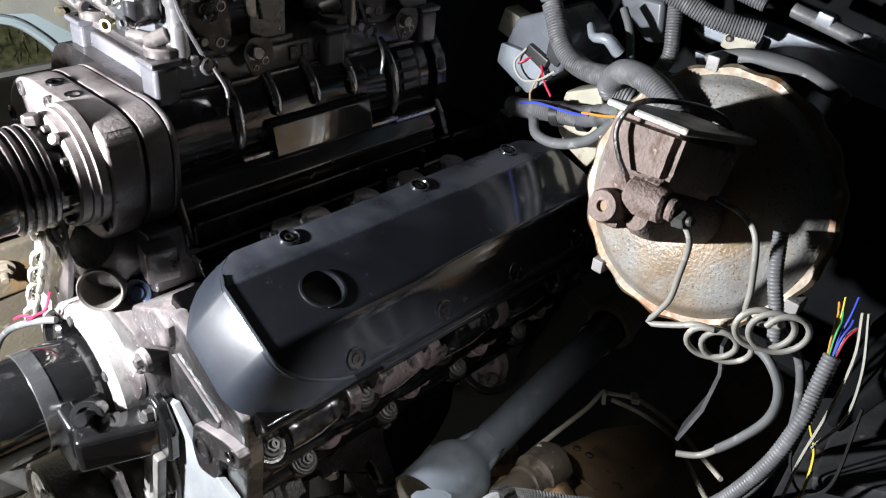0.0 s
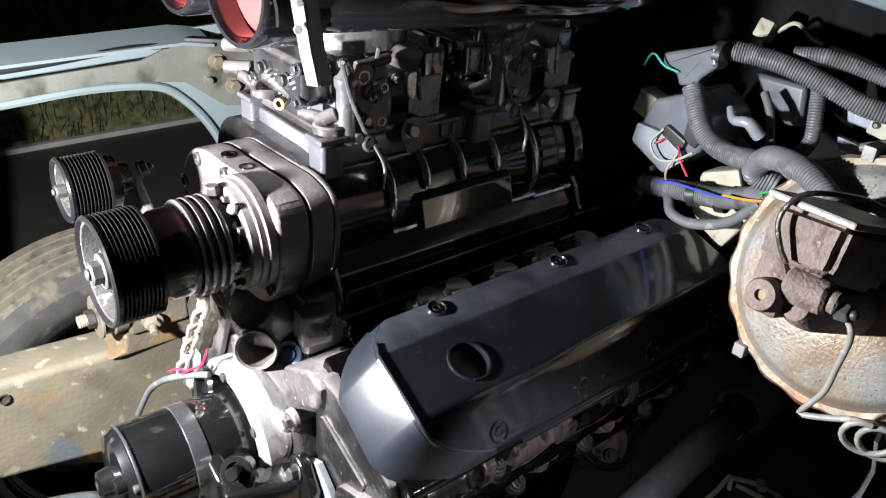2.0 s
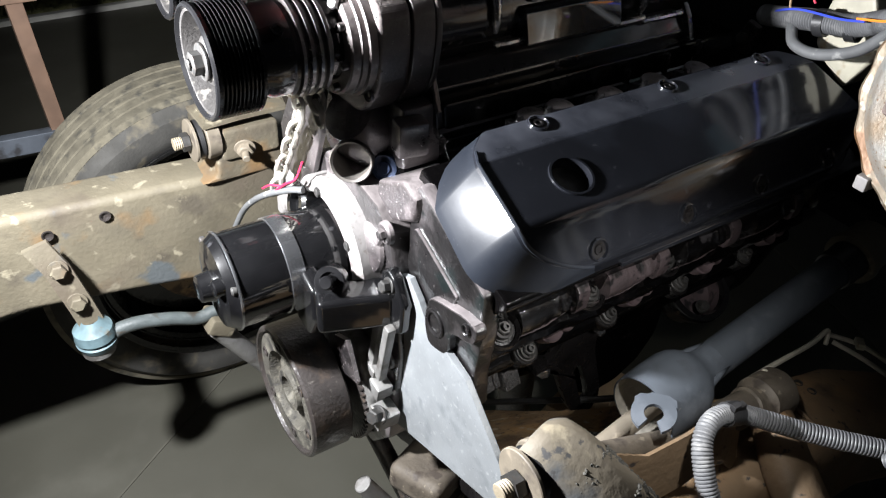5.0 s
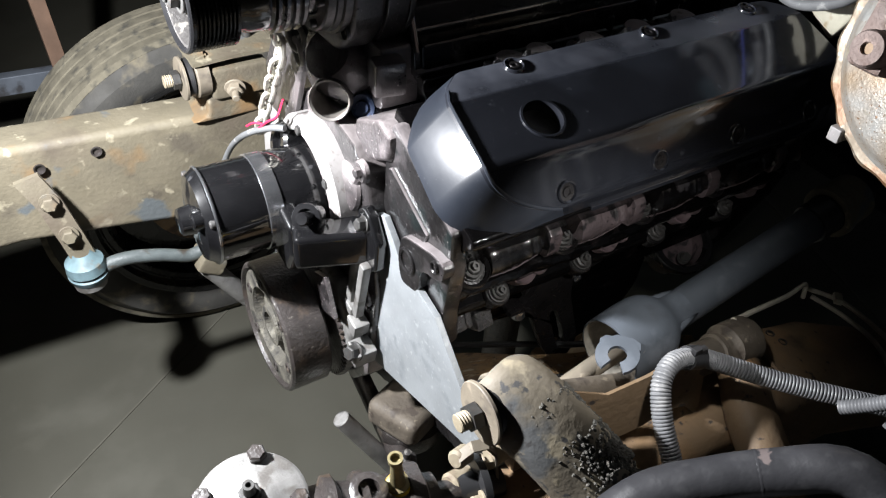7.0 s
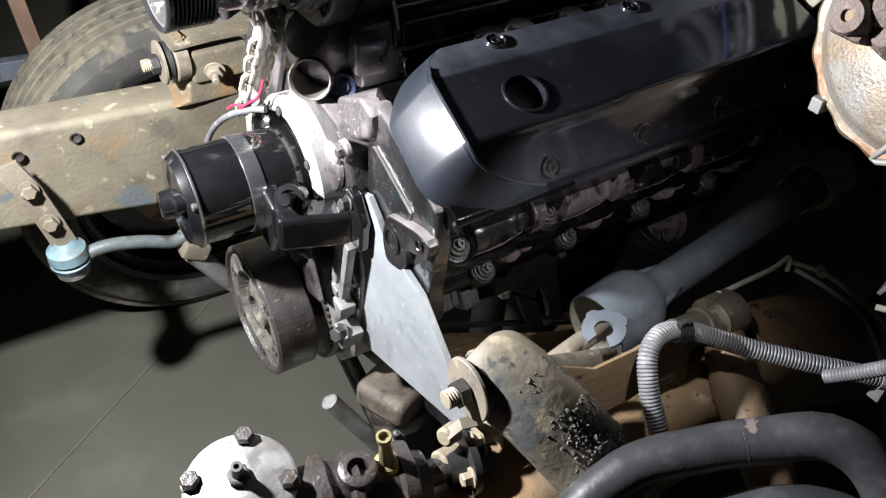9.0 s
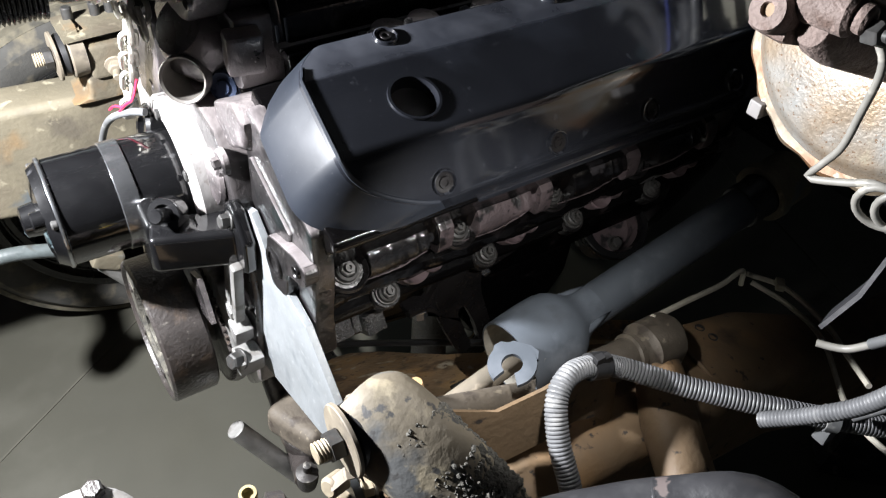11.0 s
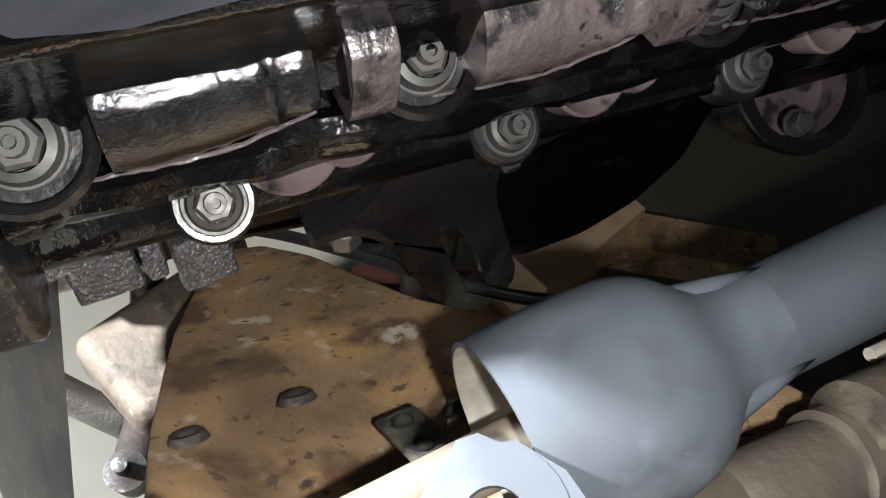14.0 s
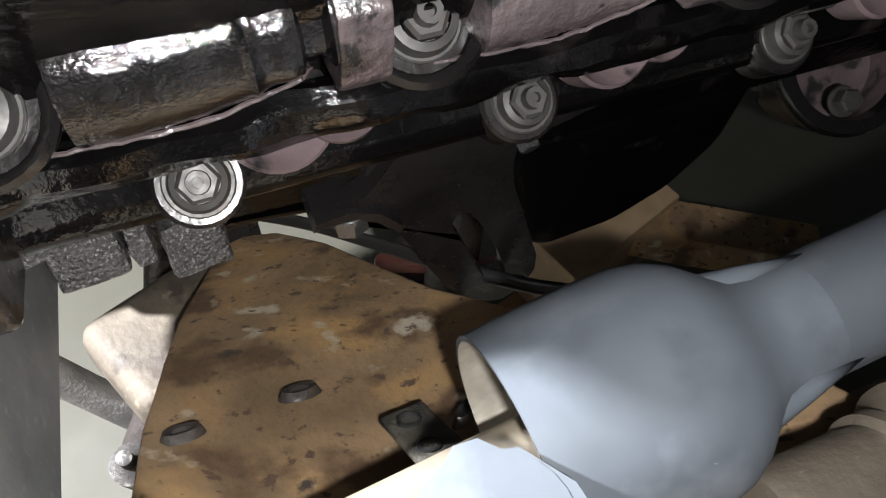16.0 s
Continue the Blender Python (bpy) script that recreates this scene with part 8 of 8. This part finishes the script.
for col, pts in (("wire_blue", [(0.66, -0.078, 0.985), (0.64, -0.10, 1.004), (0.625, -0.14, 1.022), (0.61, -0.20, 1.034), (0.60, -0.235, 1.045)]), ("wire_orange", [(0.60, -0.225, 1.045), (0.59, -0.26, 1.056), (0.575, -0.29, 1.07)]), ("wire_green", [(0.58, -0.28, 1.075), (0.565, -0.30, 1.088), (0.56, -0.32, 1.095)]), ("wire_red", [(0.56, -0.29, 1.05), (0.55, -0.31, 1.062), (0.54, -0.33, 1.075)]), ("wire_purple", [(0.56, -0.285, 1.04), (0.55, -0.305, 1.052), (0.54, -0.335, 1.065)]), ("wire_white", [(0.56, -0.28, 1.045), (0.55, -0.30, 1.057), (0.54, -0.325, 1.072)]), ("wire_red", [(0.655, -0.098, 1.065), (0.645, -0.09, 1.058), (0.65, -0.082, 1.052)]), ("wire_red", [(0.652, -0.118, 1.06), (0.645, -0.13, 1.045), (0.645, -0.145, 1.028)]), ("wire_white", [(0.652, -0.09, 1.075), (0.64, -0.082, 1.055), (0.638, -0.10, 1.038), (0.64, -0.125, 1.045), (0.645, -0.145, 1.062)]), ("wire_brown", [(0.65, -0.12, 1.05), (0.64, -0.115, 1.02), (0.642, -0.135, 1.003), (0.648, -0.16, 1.02)]), ("wire_teal", [(0.665, -0.030, 1.145), (0.66, -0.045, 1.165), (0.665, -0.062, 1.152), (0.67, -0.082, 1.148)]), ("wire_green", [(0.72, -0.205, 1.10), (0.72, -0.207, 1.08), (0.72, -0.21, 1.062)])):
    line("wire", pts, 0.0015 if col != "wire_white" else 0.0017, col, "thin coloured wire at the bulkhead", "wire", "coloured wires at the bulkhead", seg=6)
line("hose", [(0.74, -0.17, 1.135), (0.73, -0.19, 1.115), (0.72, -0.205, 1.085), (0.715, -0.215, 1.06)], 0.0055, "plastic_grey", "thin grey hose at the bulkhead", "hose")
bm = fresh()
sweep(bm, [(0.60, -0.36, 1.155), (0.61, -0.40, 1.165), (0.62, -0.45, 1.165), (0.63, -0.50, 1.15)], lambda i, s: 0.010 * (1 - 0.6 * abs(2 * s - 1) ** 3), 0.008, 10)
solo("rubber_seal", bm, M["plastic_grey"], "grey rubber seal strip above the booster", "rubber seal", base=(0.61, -0.42, 1.16))
fb = thing("bulkhead_bolt", (0.668, -0.05, 0.945), "pale bracket bolt near the bulkhead", "bolt")
bm = fresh()
box(bm, (0.672, -0.05, 0.945), (0.012, 0.022, 0.045), rot=(15, 0, 0), bevel=0.004)
part("bracket", bm, M["dusty"], fb)
bm = fresh()
hexagon(bm, (0.665, -0.05, 0.945), (-1, 0, 0.2), 0.008, 0.008, washer=0.011)
part("bolt", bm, M["nut"], fb)

# ---- inner panel low beside the bulkhead ----


def inner_panel():
    t = thing("inner_panel", (0.6, -0.6, 0.85), "black pressed steel inner panel with ledges", "inner panel")
    for (x, y, z), s, r, mat in (((0.66, -0.62, 0.90), (0.22, 0.02, 0.10), (20, 0, 8), "firewall"), ((0.62, -0.66, 0.83), (0.24, 0.10, 0.02), (-20, 5, 8), "header"), ((0.64, -0.64, 0.76), (0.26, 0.12, 0.02), (-25, 5, 8), "header"), ((0.60, -0.70, 0.70), (0.20, 0.10, 0.02), (-20, 0, 8), "heater")):
        bm = fresh()
        box(bm, (x, y, z), s, rot=r, bevel=0.006)
        part("pressing", bm, M[mat], t)
    bm = fresh()
    bent_plate(bm, [(0.50, -0.505, 0.925), (0.49, -0.515, 0.90), (0.475, -0.515, 0.86), (0.46, -0.505, 0.82)], (1, 0.2, 0.3), 0.022, (0, 1, 0.2), 0.004)
    part("bracket", bm, M["header"], t)


inner_panel()
line("cable", [(0.215, -0.040, 0.462), (0.250, -0.070, 0.474), (0.285, -0.120, 0.505), (0.315, -0.165, 0.533), (0.355, -0.210, 0.556), (0.40, -0.24, 0.57)], 0.0045, "clip", "black cable lying along the crossmember's edge", "cable")
for pts in ([(0.45, -0.34, 0.665), (0.52, -0.335, 0.655), (0.60, -0.325, 0.635), (0.655, -0.315, 0.625), (0.66, -0.318, 0.60)], [(0.70, -0.30, 0.585), (0.735, -0.34, 0.575), (0.70, -0.42, 0.60), (0.66, -0.47, 0.62), (0.62, -0.52, 0.64)], [(0.70, -0.31, 0.578), (0.72, -0.36, 0.568), (0.69, -0.43, 0.585), (0.62, -0.52, 0.59), (0.60, -0.60, 0.60)]):
    line("wire", pts, 0.0035, "rope_grey", "pale grey cable lying along the chassis rail", "cable", "cables along the chassis rail", seg=8)
bm = fresh()
box(bm, (0.725, -0.335, 0.583), (0.022, 0.012, 0.010), rot=(0, 10, 40), bevel=0.002)
solo("cable_joint", bm, M["cream"], "cream plastic joint on the cable", "cable joint", base=(0.725, -0.335, 0.583))
line("strap", [(0.405, -0.40, 0.645), (0.44, -0.40, 0.655), (0.452, -0.385, 0.672), (0.445, -0.368, 0.690), (0.43, -0.36, 0.70)], 0.005, "rope_grey", "pale strap hooked over the arm's rear bush", "strap", seg=8)
line("conduit", [(0.225, -0.492, 0.66), (0.232, -0.468, 0.692), (0.236, -0.440, 0.722), (0.248, -0.416, 0.748), (0.272, -0.405, 0.757), (0.309, -0.404, 0.744), (0.337, -0.412, 0.730), (0.38, -0.455, 0.722), (0.43, -0.505, 0.718), (0.475, -0.546, 0.715), (0.53, -0.59, 0.712), (0.60, -0.65, 0.72)], 0.0105, "plastic", "black ribbed conduit tied along the control arm", "conduit", rib=True, seg=14)
for k, (p, d) in enumerate((((0.309, -0.404, 0.744), (1, -0.2, -0.35)), ((0.300, -0.404, 0.748), (1, -0.1, -0.35)), ((0.475, -0.546, 0.715), (0.7, -0.7, 0)))):
    bm = fresh()
    lathe(bm, p, d, [(-0.006, 0.011), (-0.006, 0.0128), (0.006, 0.0128), (0.006, 0.011)], 20)
    box(bm, Vector(p) + Vector((0, -0.004, 0.014)), (0.010, 0.007, 0.008), bevel=0.001)
    if k == 2:
        box(bm, Vector(p) + Vector((0, -0.002, -0.018)), (0.016, 0.014, 0.02), bevel=0.002)
    solo("cable_tie", bm, M["clip"] if k < 2 else M["plastic_grey"], "plastic tie round the ribbed conduit", "cable tie", base=p, group="ties on the arm's conduit")

# ---- chain, pump wires, lifting plate ----


def chain():
    t = thing("lifting_chain", (0.06, 0.1, 0.8), "galvanised steel lifting chain hanging at the engine front", "chain")
    P = smooth_path([(0.055, 0.045, 0.962), (0.058, 0.060, 0.925), (0.058, 0.085, 0.885), (0.058, 0.105, 0.850), (0.055, 0.125, 0.812), (0.055, 0.135, 0.785)], 0.0185)
    for k, (a, b) in enumerate(zip(P, P[1:])):
        d = (b - a).normalized()
        s, u = ring_basis(d)[1:]
        w = (s if k % 2 else u)
        c = (a + b) / 2
        pts = [c + d * (0.0085 * math.copysign(1, math.cos(q)) + 0.0068 * math.cos(q)) + w * 0.0078 * math.sin(q) for q in [2 * math.pi * i / 12 for i in range(13)]]
        bm = fresh()
        sweep(bm, pts, 0.0031, 0.003, 8)
        part("link", bm, M["chain"], t)
    for k, (a, b) in enumerate((((0.062, 0.025, 0.955), (0.062, 0.012, 0.935)), ((0.066, 0.034, 0.965), (0.064, 0.020, 0.947)))):
        bm = fresh()
        a, b = Vector(a), Vector(b)
        d = (b - a).normalized()
        s, u = ring_basis(d)[1:]
        c = (a + b) / 2
        sweep(bm, [c + d * 0.014 * math.cos(q) + (s if k else u) * 0.0075 * math.sin(q) for q in [2 * math.pi * i / 12 for i in range(13)]], 0.003, 0.003, 8)
        part("link", bm, M["chain"], t)


chain()
lp = thing("lifting_plate", (0.10, 0.13, 0.82), "black steel lifting plate behind the chain", "bracket")
bm = fresh()
prism(bm, [(0.06, 0.975), (0.10, 0.97), (0.165, 0.86), (0.155, 0.80), (0.09, 0.80), (0.05, 0.90)], "x", 0.078, 0.086, bevel=0.002)
part("plate", bm, M["dust_black"], lp)
bm = fresh()
prism(bm, [(0.13, 0.80), (0.205, 0.785), (0.21, 0.70), (0.14, 0.70)], "x", 0.082, 0.090, bevel=0.002)
part("tag", bm, M["white"], lp, "pale steel tab")
line("pump_lead", [(0.02, 0.235, 0.66), (0.028, 0.20, 0.72), (0.03, 0.155, 0.765), (0.034, 0.11, 0.80), (0.045, 0.07, 0.825), (0.055, 0.055, 0.83)], 0.0042, "plastic_grey", "grey sleeved lead of the water pump", "cable")
for col, pts in (("wire_red", [(0.036, 0.095, 0.812), (0.040, 0.07, 0.835), (0.045, 0.05, 0.852), (0.052, 0.045, 0.875)]), ("wire_red", [(0.032, 0.125, 0.80), (0.036, 0.105, 0.815), (0.045, 0.08, 0.822)]), ("wire_black", [(0.036, 0.10, 0.81), (0.045, 0.075, 0.83), (0.05, 0.06, 0.845)])):
    line("wire", pts, 0.0015, col, "thin wire of the water pump lead", "wire", "water pump wires", seg=6)

# ---- things under the car ----
jack = thing("trolley_jack", (0.5, 0.02, 0.0), "red painted trolley jack under the chassis", "trolley jack")
bm = fresh()
box(bm, (0.44, 0.02, 0.17), (0.22, 0.018, 0.02), rot=(0, -6, -24), bevel=0.006)
part("beam", bm, M["red_paint"], jack)
for y in (-0.06, 0.08):
    bm = fresh()
    cyl(bm, (0.42, y, 0.06), (0.42, y + 0.04, 0.06), 0.06, seg=24)
    part("wheel", bm, M["dark_iron"], jack)
bm = fresh()
cyl(bm, (0.42, -0.06, 0.06), (0.42, 0.12, 0.06), 0.012, seg=12)
part("axle", bm, M["dark_iron"], jack)
bm = fresh()
cyl(bm, (0.42, 0.03, 0.07), (0.42, 0.03, 0.47), 0.03, seg=20)
part("ram", bm, M["dark_iron"], jack)
block = thing("timber_block", (0.58, -0.06, 0.0), "pale sawn timber blocks stacked under the gearbox", "timber block")
for k in range(3):
    bm = fresh()
    box(bm, (0.555, -0.02, 0.05 + 0.095 * k), (0.16, 0.09, 0.092), rot=(0, 0, 90 * (k % 2) + 20), bevel=0.004)
    part("timber", bm, M["timber"], block)
for y in (0.42, -0.42):
    st = thing("axle_stand", (1.15, y, 0), "black axle stand holding up the chassis rail", "axle stand", group="axle stands")
    bm = fresh()
    lathe(bm, (1.15, y, 0), (0, 0, 1), [(0, 0), (0, 0.12), (0.01, 0.12), (0.30, 0.035), (0.37, 0.035), (0.37, 0)], 4)
    part("base", bm, M["header"], st)
beam = thing("steel_beam", (0.67, -0.07, 0.0), "rust-brown steel beam propped under the gearbox", "steel beam")
bm = fresh()
box(bm, (0.67, -0.075, 0.25), (0.22, 0.05, 0.05), rot=(0, 4, -28), bevel=0.004)
part("bar", bm, M["rust"], beam)
bm = fresh()
box(bm, (0.74, -0.11, 0.115), (0.05, 0.05, 0.23), rot=(0, 0, -28), bevel=0.004)
part("foot", bm, M["rust"], beam)
